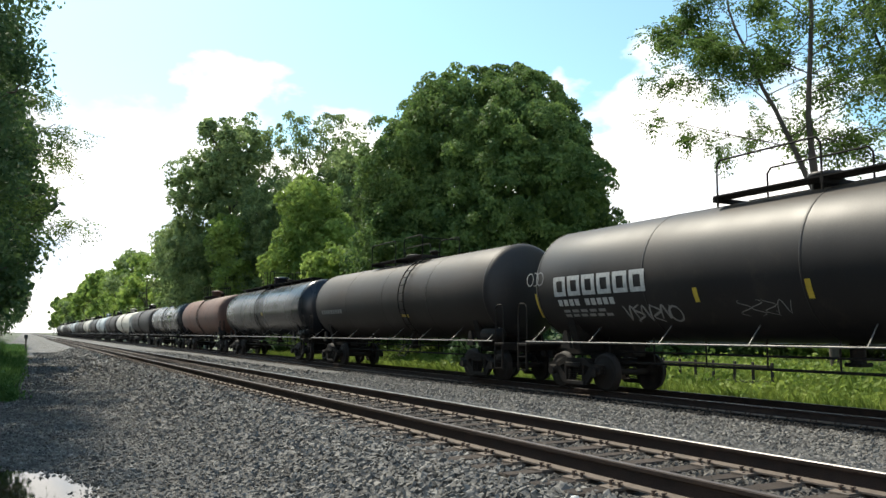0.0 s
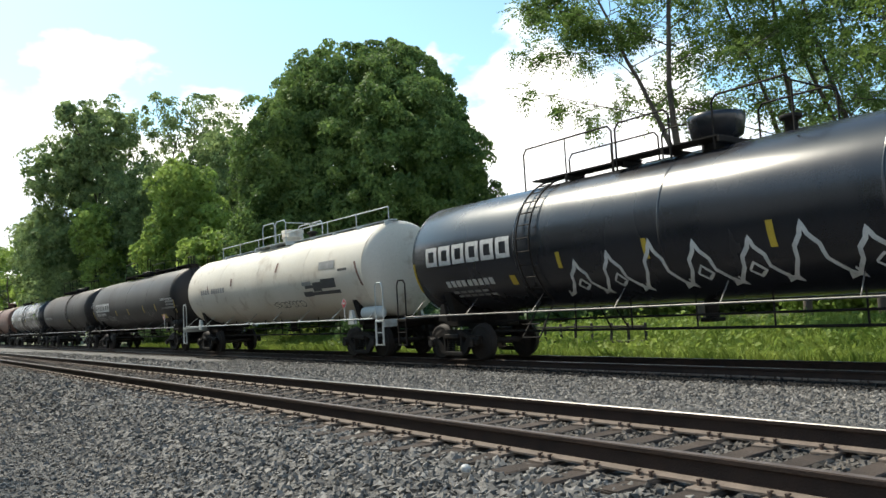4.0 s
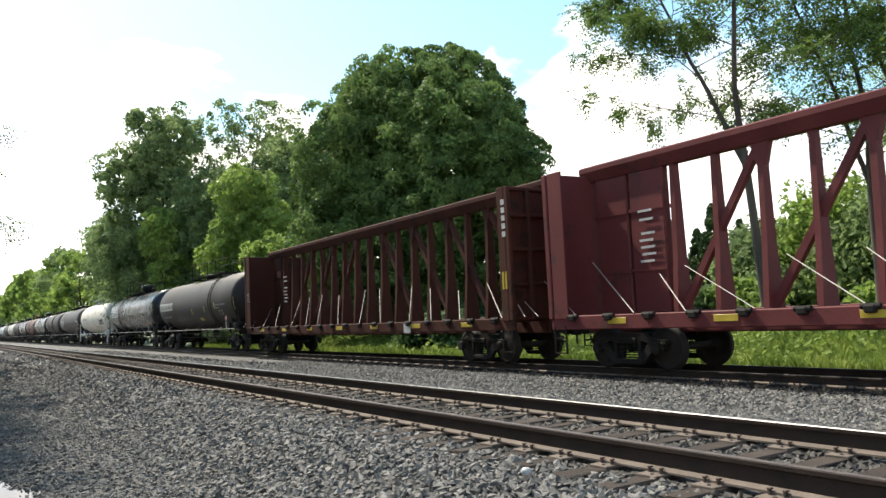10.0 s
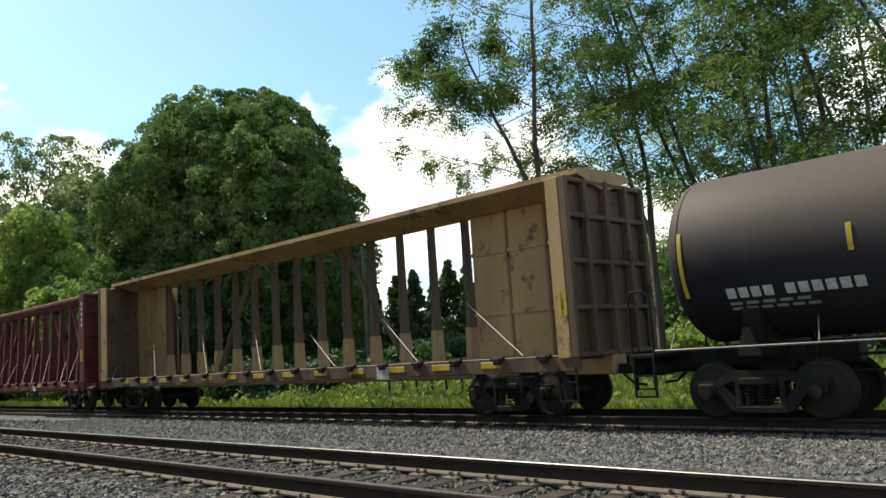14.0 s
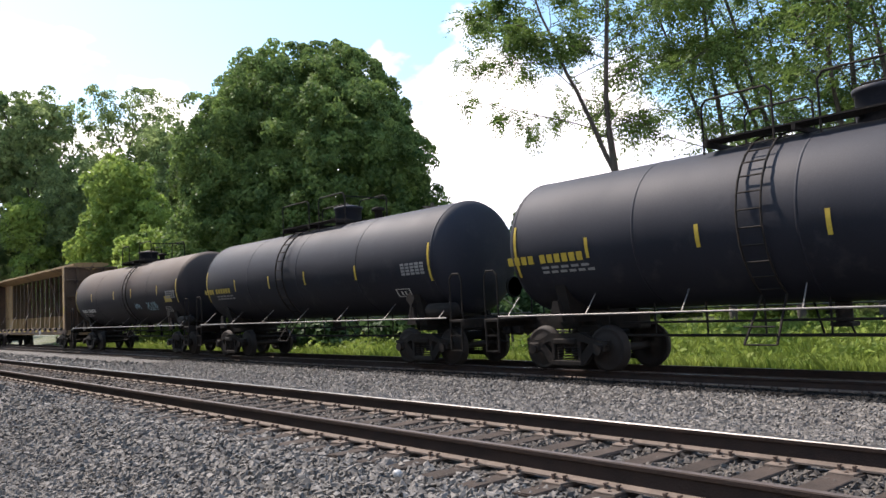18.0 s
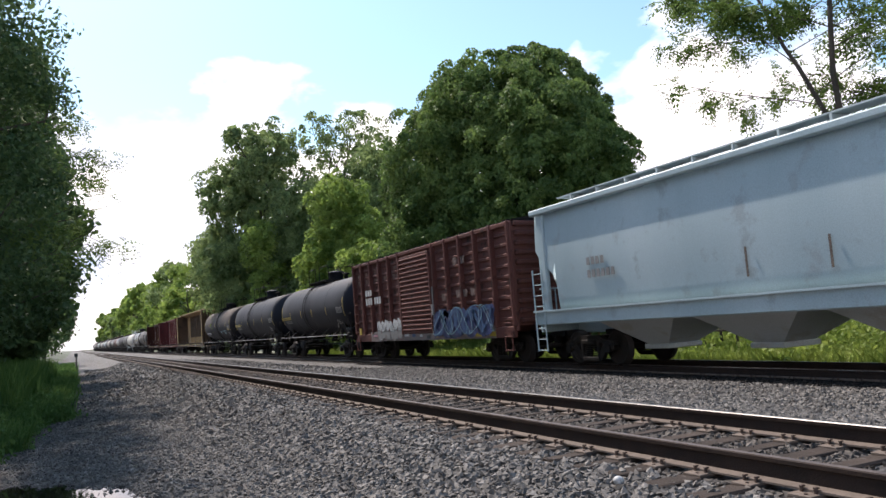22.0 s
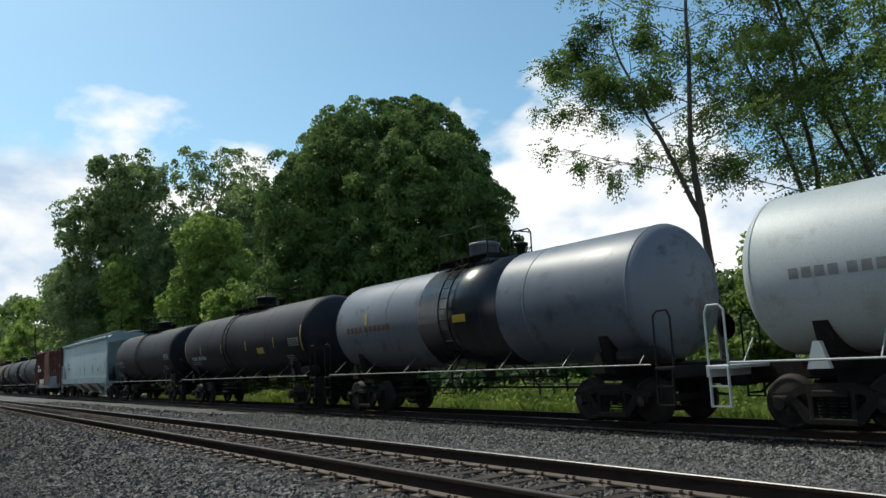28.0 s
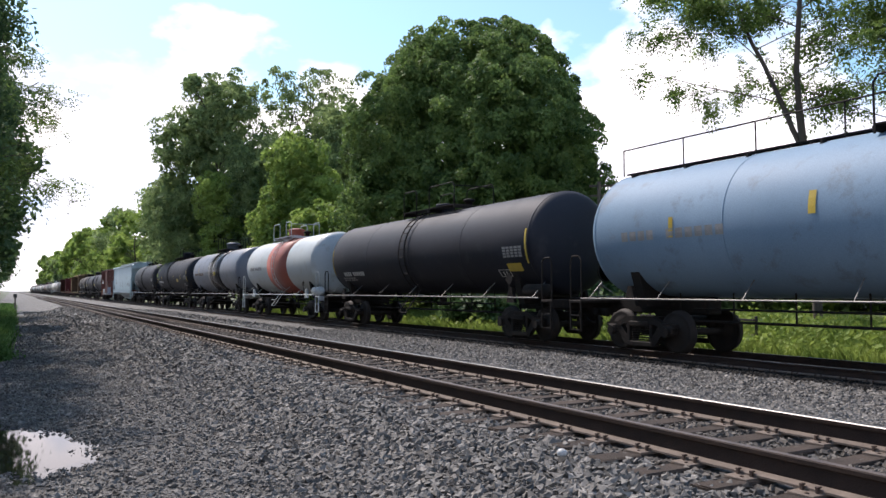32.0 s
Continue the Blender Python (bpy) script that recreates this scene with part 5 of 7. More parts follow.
def scrawl(car, name, label, mat, R, zc, side, y, a, width, height, seed, thick=0.07, loops=7):
    """Sprayed graffiti: looping painted strokes on the skin."""
    r = random.Random(seed)
    for i in range(loops):
        cy = y - width * (i + 0.5) / loops
        ph, fl = r.uniform(0, 6.28), r.uniform(0.6, 1.2)
        pts = []
        kind = r.randrange(3)
        for j in range(13):
            t = j / 12
            if kind == 0:
                py, pa = cy + width / loops * 0.65 * math.cos(6.28 * t * fl + ph), a + height * (0.45 + 0.42 * math.sin(6.28 * t * fl + ph))
            elif kind == 1:
                py, pa = cy + width / loops * (0.7 - 1.4 * t), a + height * (0.05 + 0.9 * abs(math.sin(3.14 * t * 1.5 + ph)))
            else:
                py, pa = cy + width / loops * 0.5 * math.sin(9 * t + ph), a + height * (1 - t)
            pts.append((py, pa))
        ribbon = [(p, b * R / 57.3) for p, b in pts]
        vs = [on_shell(R, zc, side, p, b / R * 57.3, 0.008 + 0.0015 * i) for p, b in strip(ribbon, thick)]
        n = len(pts)
        part(name, Geo().add(vs, [(2 * j, 2 * j + 1, 2 * j + 3, 2 * j + 2) for j in range(n - 1)]).mesh(name, mat), car, None, label)


def strip(pts, thick):
    """The two edges of a painted stroke, thinner at its ends."""
    out = []
    n = len(pts)
    for j, (a, b) in enumerate(pts):
        p, q = pts[max(0, j - 1)], pts[min(n - 1, j + 1)]
        L = math.hypot(q[0] - p[0], q[1] - p[1]) + 1e-6
        w = thick / 2 * (0.45 + 0.55 * math.sin(3.14159 * (j + 0.5) / n))
        u, v = -(q[1] - p[1]) / L * w, (q[0] - p[0]) / L * w
        out += [(a - u, b - v), (a + u, b + v)]
    return out


def tank_car(name, label, q1, q0, paint, R=1.46, zc=2.74, rails=STEEL_DARK, band=None, group="tank cars of the passing train", head_paint=None, ladder=0.0, deck=(-1.15, 1.15), rail_spans=((-1.15, -0.3), (0.3, 1.15)), dome=(0.0, "drum"), catwalk=None, catwalk_rail=0.0, sunk=0.0):
    """A tank car between the coupling points q0 and q1 of the train."""
    L = q1 - q0
    car = tagged(new(name), label, "tank car", group)
    h = L / 2 - 0.95                       # half length of the tank with its heads
    he = 0.5                              # depth of a head
    prof = []
    for i in range(9):
        a = radians(90 * i / 8)
        prof.append((-h + he - he * math.cos(a), R * math.sin(a) if i else 0.02))
    body = [(t, r) for t, r in prof]
    for t in np.linspace(-h + he, h - he, 9)[1:-1]:
        body.append((float(t), R))
    body += [(-t, r) for t, r in prof[::-1]]
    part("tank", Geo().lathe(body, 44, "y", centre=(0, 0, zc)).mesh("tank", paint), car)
    if head_paint:
        part("tank_head", Geo().lathe([(t - 0.004, r + 0.004) for t, r in prof] + [(prof[-1][0] + 0.02, R + 0.004)], 44, "y", centre=(0, 0, zc)).mesh("tank_head", head_paint), car)
    # weld seams round the shell
    for t in np.linspace(-h + he, h - he, 5):
        key = ("seam", round(R, 2), round(zc, 2), paint.name)
        ring = shared(key, lambda: Geo().lathe([(-0.03, R - 0.02), (-0.022, R + 0.006), (0.022, R + 0.006), (0.03, R - 0.02)], 44, "y", centre=(0, 0, zc)).mesh("seam", paint))
        part("weld_seam", ring, car, at(0, float(t), 0))
    if band:
        part("painted_band", Geo().lathe([(-1.95, R - 0.05), (-1.95, R + 0.008), (1.55, R + 0.008), (1.55, R - 0.05)], 44, "y", centre=(0, 0, zc)).mesh("painted_band", band), car, None, "wide brick-red band round the middle")
    build_running_gear(car, L)
    for s in (-1, 1):
        ye = s * (L / 2 - 0.62)
        yt = s * (h - he - 0.9)
        # stub sill, bolster saddle and end platform
        part("stub_sill", Geo().box(0, (ye + yt) / 2 - s * 0.6, 1.02, 0.42, abs(ye - yt) + 1.6, 0.36, ch=0.03).mesh("stub_sill", STEEL_DARK), car)
        g = Geo()
        pts = [(R * math.cos(radians(-90 + a)), R * math.sin(radians(-90 + a)) + zc) for a in range(-52, 53, 8)]
        g.prism(pts + [(0.95, 1.02), (-0.95, 1.02)], "y", yt - s * 0.12 - 0.14, yt - s * 0.12 + 0.14)
        part("saddle", g.mesh("saddle", STEEL_DARK), car)
        g = Geo()
        g.box(0, ye, 1.12, 2.9, 0.45, 0.07, ch=0.01)
        g.box(0, ye + s * 0.24, 1.05, 2.9, 0.06, 0.22, ch=0.01)
        part("end_platform", g.mesh("end_platform", rails), car)
        for sx in (-1, 1):
            g = Geo()
            x = sx * 1.42
            g.pipe([(x, ye - s * 0.2, 1.15), (x, ye - s * 0.2, 2.15), (x, ye - s * 0.1, 2.25), (x, ye + s * 0.15, 2.25), (x, ye + s * 0.22, 2.1), (x, ye + s * 0.22, 1.15)], 0.022)
            part("end_handrail", g.mesh("end_handrail", rails), car)
            g = Geo()
            for z in (0.42, 0.78):
                g.box(sx * 1.44, ye, z, 0.06, 0.42, 0.03)
            for d in (-0.2, 0.2):
                g.box(sx * 1.44, ye + d, 0.76, 0.05, 0.03, 0.72)
            part("sill_step", g.mesh("sill_step", rails), car)
            g = Geo()
            g.prism([(yt - s * 0.12 - 0.2, 1.05), (yt - s * 0.12 + 0.2, 1.05), (yt - s * 0.12 + 0.06, 1.5), (yt - s * 0.12 - 0.06, 1.5)], "x", sx * 1.3 - 0.05, sx * 1.3 + 0.05)
            part("saddle_bracket", g.mesh("saddle_bracket", rails), car)
        if s < 0:
            part("air_reservoir", Geo().lathe([(-0.55, 0.02), (-0.52, 0.15), (-0.45, 0.2), (0.45, 0.2), (0.52, 0.15), (0.55, 0.02)], 18, "y").mesh("air_reservoir", rails), car, at(-1.05, ye + 0.95, 1.38))
            part("brake_wheel", Geo().lathe([(-0.02, 0.26), (0.02, 0.28), (0.02, 0.24), (-0.02, 0.24)], 16, "y").box(0, 0, 0, 0.5, 0.02, 0.04).box(0, 0, 0, 0.04, 0.02, 0.5).mesh("brake_wheel", rails), car, at(0.5, ye - 0.1, 1.9))
    # side handrails on brackets
    for sx in (-1, 1):
        g = Geo()
        x = sx * 1.5
        g.rod((x, -L / 2 + 0.9, 1.2), (x, L / 2 - 0.9, 1.2), 0.02, 6)
        n = max(4, int(L / 2.6))
        for i in range(n + 1):
            yy = -L / 2 + 1.2 + (L - 2.4) * i / n
            g.rod((x, yy, 1.2), (sx * R * 0.64, yy + 0.16, zc - R * 0.765), 0.013, 5)
        part("side_handrail", g.mesh("side_handrail", HANDRAIL if rails is STEEL_DARK else rails), car, None, "worn steel side handrail")
    # ladders over the shell, platform, dome housing and railing in the middle
    for sx in (-1, 1) if ladder is not None else ():
        g = Geo()
        for d in (ladder - 0.22, ladder + 0.22):
            prev = None
            for a in range(-55, 86, 10):
                p = on_shell(R, zc, sx, d, a, 0.1)
                if prev:
                    g.rod(prev, p, 0.022, 5)
                prev = p
            low = on_shell(R, zc, sx, d, -55, 0.1)
            g.rod(low, (sx * 1.5, ladder + (d - ladder) * 1.3, 0.62), 0.022, 5)
        for a in range(-50, 80, 11):
            p, q2 = on_shell(R, zc, sx, ladder - 0.22, a, 0.1), on_shell(R, zc, sx, ladder + 0.22, a, 0.1)
            g.rod(p, q2, 0.016, 5)
        for z in (0.62, 0.92, 1.2):
            g.rod((sx * 1.5, ladder - 0.28, z), (sx * 1.5, ladder + 0.28, z), 0.016, 5)
        part("ladder", g.mesh("ladder", rails), car)
    top = zc + R
    mid, pl = (deck[0] + deck[1]) / 2, (deck[1] - deck[0]) / 2
    walk_part = part("walkway", Geo().box(0, mid, top + 0.03 - sunk, 1.6, 0.07, 0.11).mesh("walkway", rails), car)
    for yy in (-pl, pl):
        part("cross_beam", shared(("xbeam", rails.name), lambda: Geo().box(0, 0, 0, 1.6, 0.07, 0.11, ch=0.01).mesh("cross_beam", rails)), walk_part, at(0, mid + yy, top + 0.03 - sunk))
    for x in (-0.72, -0.54, -0.36, 0.36, 0.54, 0.72):
        part("board", shared(("board", pl, rails.name), lambda: Geo().box(0, 0, 0, 0.16, pl * 2, 0.03).mesh("board", rails)), walk_part, at(x, mid, top + 0.1 - sunk))
    hz = top + 0.86
    for ya, yb in rail_spans:
        for sx in (-1, 1):
            x = sx * 0.78
            g = Geo().pipe([(x, ya, top - 0.15), (x, ya, hz - 0.12), (x, ya + 0.1, hz), (x, yb - 0.1, hz), (x, yb, hz - 0.12), (x, yb, top - 0.15)], 0.022, 5)
            n = int((yb - ya) / 1.3)
            for i in range(1, n):
                g.rod((x, ya + (yb - ya) * i / n, top - 0.1), (x, ya + (yb - ya) * i / n, hz), 0.018, 5)
            part("platform_railing", g.mesh("platform_railing", rails), car)
    part("end_rail", Geo().rod((-0.78, rail_spans[0][0], hz - 0.12), (0.78, rail_spans[0][0], hz - 0.12), 0.02, 5).mesh("end_rail", rails), car)
    dy, kind = dome
    if kind == "bowl":
        prof = [(0.0, 0.3), (0.18, 0.32), (0.3, 0.5), (0.62, 0.56), (0.72, 0.56), (0.74, 0.5), (0.76, 0.1)]
    elif kind == "funnel":
        prof = [(0.0, 0.3), (0.14, 0.31), (0.24, 0.4), (0.3, 0.41), (0.31, 0.44), (0.35, 0.44), (0.36, 0.41), (0.6, 0.44), (0.62, 0.42), (0.63, 0.08)]
    elif kind == "low":
        prof = [(0.0, 0.3), (0.26, 0.3), (0.28, 0.36), (0.36, 0.36), (0.4, 0.1)]
    else:
        prof = [(0.0, 0.42), (0.5, 0.42), (0.52, 0.46), (0.6, 0.46), (0.62, 0.40), (0.68, 0.1)]
    g = Geo().lathe(prof, 20, "z", centre=(0, 0, top - 0.06))
    part("manway_housing", g.mesh("manway_housing", paint if band is None else band), car, at(0, dy, 0))
    part("relief_valve", Geo().lathe([(0, 0.12), (0.3, 0.12), (0.3, 0.2), (0.38, 0.2), (0.42, 0.05)], 12, "z").mesh("relief_valve", STEEL_DARK), car, at(0.1, dy - 1.5, top - 0.04))
    if catwalk:
        ya, yb = catwalk
        part("top_catwalk", Geo().box(-0.3, (ya + yb) / 2, top + 0.1 - sunk, 0.5 - 3 * sunk, yb - ya, 0.035).mesh("top_catwalk", rails), car)
        for i in range(int((yb - ya) / 1.7) + 1):
            part("catwalk_bracket", shared(("bracket", rails.name), lambda: Geo().box(0, 0, 0, 0.6, 0.05, 0.16).mesh("catwalk_bracket", rails)), car, at(-0.3, ya + 0.1 + i * 1.7, top + 0.02 - sunk * 1.6))
        if catwalk_rail:
            g = Geo().rod((-0.5, ya, top + catwalk_rail), (-0.5, yb, top + catwalk_rail), 0.02, 5)
            n = int((yb - ya) / 1.8)
            for i in range(n + 1):
                g.rod((-0.5, ya + (yb - ya) * i / n, top - 0.05), (-0.5, ya + (yb - ya) * i / n, top + catwalk_rail), 0.018, 5)
            part("catwalk_railing", g.mesh("catwalk_railing", rails), car)
    g = Geo().rod((0, 0, zc - R - 0.35), (0, 0, zc - R + 0.1), 0.14, 12).box(0, 0, zc - R - 0.38, 0.36, 0.36, 0.08, ch=0.02)
    part("bottom_outlet", g.mesh("bottom_outlet", STEEL_DARK), car)
    g = Geo().pipe([(-0.5, -L / 2 + 2.6, 0.72), (-0.5, L / 2 - 2.6, 0.72)], 0.03).pipe([(-0.5, -L / 2 + 4.6, 0.98), (-0.5, L / 2 - 3.6, 0.98)], 0.025)
    for i in range(9):
        yy = -L / 2 + 3.2 + (L - 6.4) * i / 8
        g.rod((-0.5, yy, 0.72), (-0.5, yy, zc - R * 0.92), 0.02, 5)
    part("brake_pipe", g.mesh("brake_pipe", STEEL_DARK), car)
    return car, L, R, zc


CARS = []


def run(car, q1, q0):
    CARS.append((car, (q1 + q0) / 2))


def centre_beam(name, label, q1, q0, paint, bulk_dark=None, post_paint=None, panels=(1, 0), chord=0.5):
    """A centre-beam lumber flat: deck, end bulkheads and a tall open truss down the middle."""
    L = q1 - q0
    post_paint = post_paint or paint
    car = tagged(new(name), label, "flat car", "centre-beam flat cars of the passing train")
    half = L / 2 - 0.75
    build_running_gear(car, L, 2.3)
    g = Geo().box(0, 0, 0.98, 0.5, 2 * half, 0.42, ch=0.03)
    part("centre_sill", g.mesh("centre_sill", paint), car)
    deck = Geo()
    for i in range(30):
        deck.box(0, -half + (i + 0.5) * 2 * half / 30, 1.14, 2.7, 2 * half / 30 * 0.4, 0.08)
    part("deck", deck.mesh("deck", post_paint), car)
    for sx in (-1, 1):
        part("side_sill", Geo().box(sx * 1.36, 0, 1.06, 0.1, 2 * half, 0.32, ch=0.02).mesh("side_sill", post_paint), car)
        n = 18
        winch = shared("winch", lambda: Geo().box(0, 0, 0, 0.14, 0.2, 0.14, ch=0.03).rod((0.01, -0.16, 0.04), (0.01, 0.16, 0.04), 0.05, 8).mesh("strap_winch", STEEL_DARK))
        for i in range(n):
            y = -half + 0.8 + (2 * half - 1.6) * i / (n - 1)
            part("strap_winch", winch, car, at(sx * 1.44, y, 1.16))
        tag = shared("tag", lambda: Geo().box(0, 0, 0, 0.012, 0.55, 0.13, ch=0.004).mesh("reflective_mark", YELLOW))
        tags = 7 if chord < 0.8 else 13
        for i in range(tags):
            y = -half + 2.2 + (2 * half - 4.4) * i / (tags - 1)
            part("reflective_mark", tag, car, at(sx * 1.416, y, 1.08))
        for s in (-1, 1):
            g = Geo()
            for z in (0.35, 0.7):
                g.box(sx * 1.4, s * (half - 0.3), z, 0.05, 0.4, 0.03)
            for d in (-0.2, 0.2):
                g.box(sx * 1.4, s * (half - 0.3) + d, 0.66, 0.04, 0.03, 0.66)
            part("sill_step", g.mesh("sill_step", STEEL_DARK), car)
    top = 4.8
    for s in (-1, 1):
        # bulkhead with frame, panels and ribs
        yb = s * (half - 0.18)
        b = part("bulkhead", Geo().box(0, yb, 2.9, 2.86, 0.12, 3.5, ch=0.02).mesh("bulkhead", bulk_dark or paint), car)
        g = Geo()
        for x in (-1.4, -0.75, 0.0, 0.75, 1.4):
            g.box(x, yb + s * 0.14, 2.9, 0.12, 0.16, 3.5, ch=0.02)
        for z in (1.2, 2.1, 3.0, 3.9, 4.6):
            g.box(0, yb + s * 0.12, z, 2.9, 0.14, 0.1, ch=0.02)
        part("bulkhead_rib", g.mesh("bulkhead_rib", bulk_dark or paint), b)
        if s < 0:
            for sx in (-1, 1):
                for k in range(5 if chord < 0.8 else 0):
                    part("painted_block", shared("nameblock", lambda: Geo().box(0, 0, 0, 0.012, 0.15, 0.14).mesh("painted_block", WHITE)), b, at(sx * 1.45, yb, 4.25 - 0.21 * k))
                for k in range(3):
                    part("reflective_bar", shared("yellowbar", lambda: Geo().box(0, 0, 0, 0.012, 0.07, 0.46).mesh("reflective_bar", YELLOW)), b, at(sx * 1.45, yb - 0.13 + 0.13 * k, 2.2))
            part("sill_plate", Geo().box(-1.425, -half + 5.6, 1.02, 0.014, 0.42, 0.3).mesh("sill_plate", WHITE), car, None, "small white framed plate on the sill")
        for sx in (-1, 1):
            part("side_frame_plate", Geo().box(sx * 1.42, yb - s * (0.22 if s > 0 else 0.12), 2.9, 0.05, 0.5 if s > 0 else 0.3, 3.5, ch=0.01).mesh("side_frame_plate", paint), b)
        # centre panels beside each bulkhead
        for k in range(panels[0] if s > 0 else panels[1]):
            part("centre_panel", Geo().box(0, yb - s * (0.75 + 1.12 * k), 2.85, 0.24, 1.04, 3.3, ch=0.03).box(0, yb - s * (0.75 + 1.12 * k), 2.2, 0.3, 1.06, 0.08).box(0, yb - s * (0.75 + 1.12 * k), 3.6, 0.3, 1.06, 0.08).mesh("centre_panel", paint), car)
    part("top_chord", Geo().prism([(-chord / 2, top - 0.06), (-chord / 2, top + 0.05), (-chord * 0.3, top + 0.1), (chord * 0.3, top + 0.1), (chord / 2, top + 0.05), (chord / 2, top - 0.06), (0.12, top - 0.3), (-0.12, top - 0.3)], "y", -half, half).mesh("top_chord", paint), car)
    lo, hi = -half + 0.6 + 1.12 * panels[1], half - 0.6 - 1.12 * panels[0]
    span = hi - lo
    n = round(span / 1.12)
    for i in range(n + 1):
        y = lo + span * i / n
        wide = chord < 0.8
        a, b = (0.26, 0.15) if wide else (0.14, 0.1)
        post = shared(("post", paint.name), lambda: Geo().prism([(-a, 1.15), (a, 1.15), (b, 2.5), (0.08, top - 0.2), (-0.08, top - 0.2), (-b, 2.5)], "y", -0.065, 0.065).mesh("post", post_paint))
        ob = part("post", post, car, at(0, y, 0))
        # sunlight on the lower post is painted on as a paler foot
        if not wide:
            part("post_sleeve", shared("lit_foot", lambda: Geo().prism([(-0.16, 1.15), (0.16, 1.15), (0.128, 1.95), (-0.128, 1.95)], "y", -0.08, 0.08).mesh("post_sleeve", paint)), ob, None, "lower post in worn yellow, painted pale as if sunlit")
        # diagonals fall away from the middle of the car to both ends
        step = -2 if i < n / 2 else 2
        if i % (2 if chord < 0.8 else 4) == 0 and 0 <= i + step <= n:
            y2 = y + step * span / n
            w = 0.09 if chord < 0.8 else 0.045
            part("brace", Geo().prism([(y - w, top - 0.25), (y + w, top - 0.25), (y2 + w, 1.2), (y2 - w, 1.2)], "x", -0.07, 0.07).mesh("brace", post_paint), car)
            part("gusset", Geo().prism([(y - 0.22, top - 0.25), (y + 0.22, top - 0.25), (y + 0.08, top - 0.75), (y - 0.08, top - 0.75)], "x", -0.09, 0.09).mesh("gusset", post_paint), car)
    r = random.Random(len(CARS))
    front = half - 0.18 - 0.75
    small = shared("cb_bar", lambda: Geo().box(0, 0, 0, 0.008, 0.42, 0.055).mesh("stencil_bar", WHITE))
    for k in range(0 if panels[1] else 7):
        part("stencil_bar", small, car, at(-0.158, front - 1.1 - 0.03 * (k % 3), 3.35 - 0.16 * k if k > 1 else 3.55 - 0.2 * k))
    if panels[1]:
        rear = -half + 0.18 + 0.75
        curve = bpy.data.curves.new("warning_text", "FONT")
        curve.body, curve.size, curve.align_x = "WARNING!", 0.2, "CENTER"
        curve.extrude = 0.002
        curve.materials.append(DARK_MARK)
        ob = part("warning_text", curve, car, at(-0.16, rear, 2.55, 90, 0, -90), "small dark warning lettering")
        dark = shared("cb_dark_bar", lambda: Geo().box(0, 0, 0, 0.008, 0.8, 0.06).mesh("stencil_bar", DARK_MARK))
        for k in range(5):
            part("stencil_bar", dark, car, at(-0.158, rear - 0.02 * k, 2.4 - 0.12 * k))
    straps = 15 if chord < 0.8 else 7
    for i in range(straps):
        y = -span / 2 - 2 + (span + 4) * i / (straps - 1) + r.uniform(-0.4, 0.4)
        g = Geo()
        sx = -1
        tilt = r.uniform(1.5, 2.5)
        hgt = r.uniform(0.8, 1.4)
        g.add([(sx * 0.36, y + tilt, 1.2 + hgt), (sx * 0.36, y + tilt + 0.022, 1.2 + hgt), (sx * 1.42, y + 0.022, 1.24), (sx * 1.42, y, 1.24)], [(0, 1, 2, 3)])
        g.add([(sx * 0.372, y + tilt, 1.2 + hgt), (sx * 0.372, y + tilt + 0.022, 1.2 + hgt), (sx * 1.432, y + 0.022, 1.24), (sx * 1.432, y, 1.24)], [(0, 1, 2, 3)])
        part("tie_down_strap", g.mesh("tie_down_strap", STRAP), car)
    return car


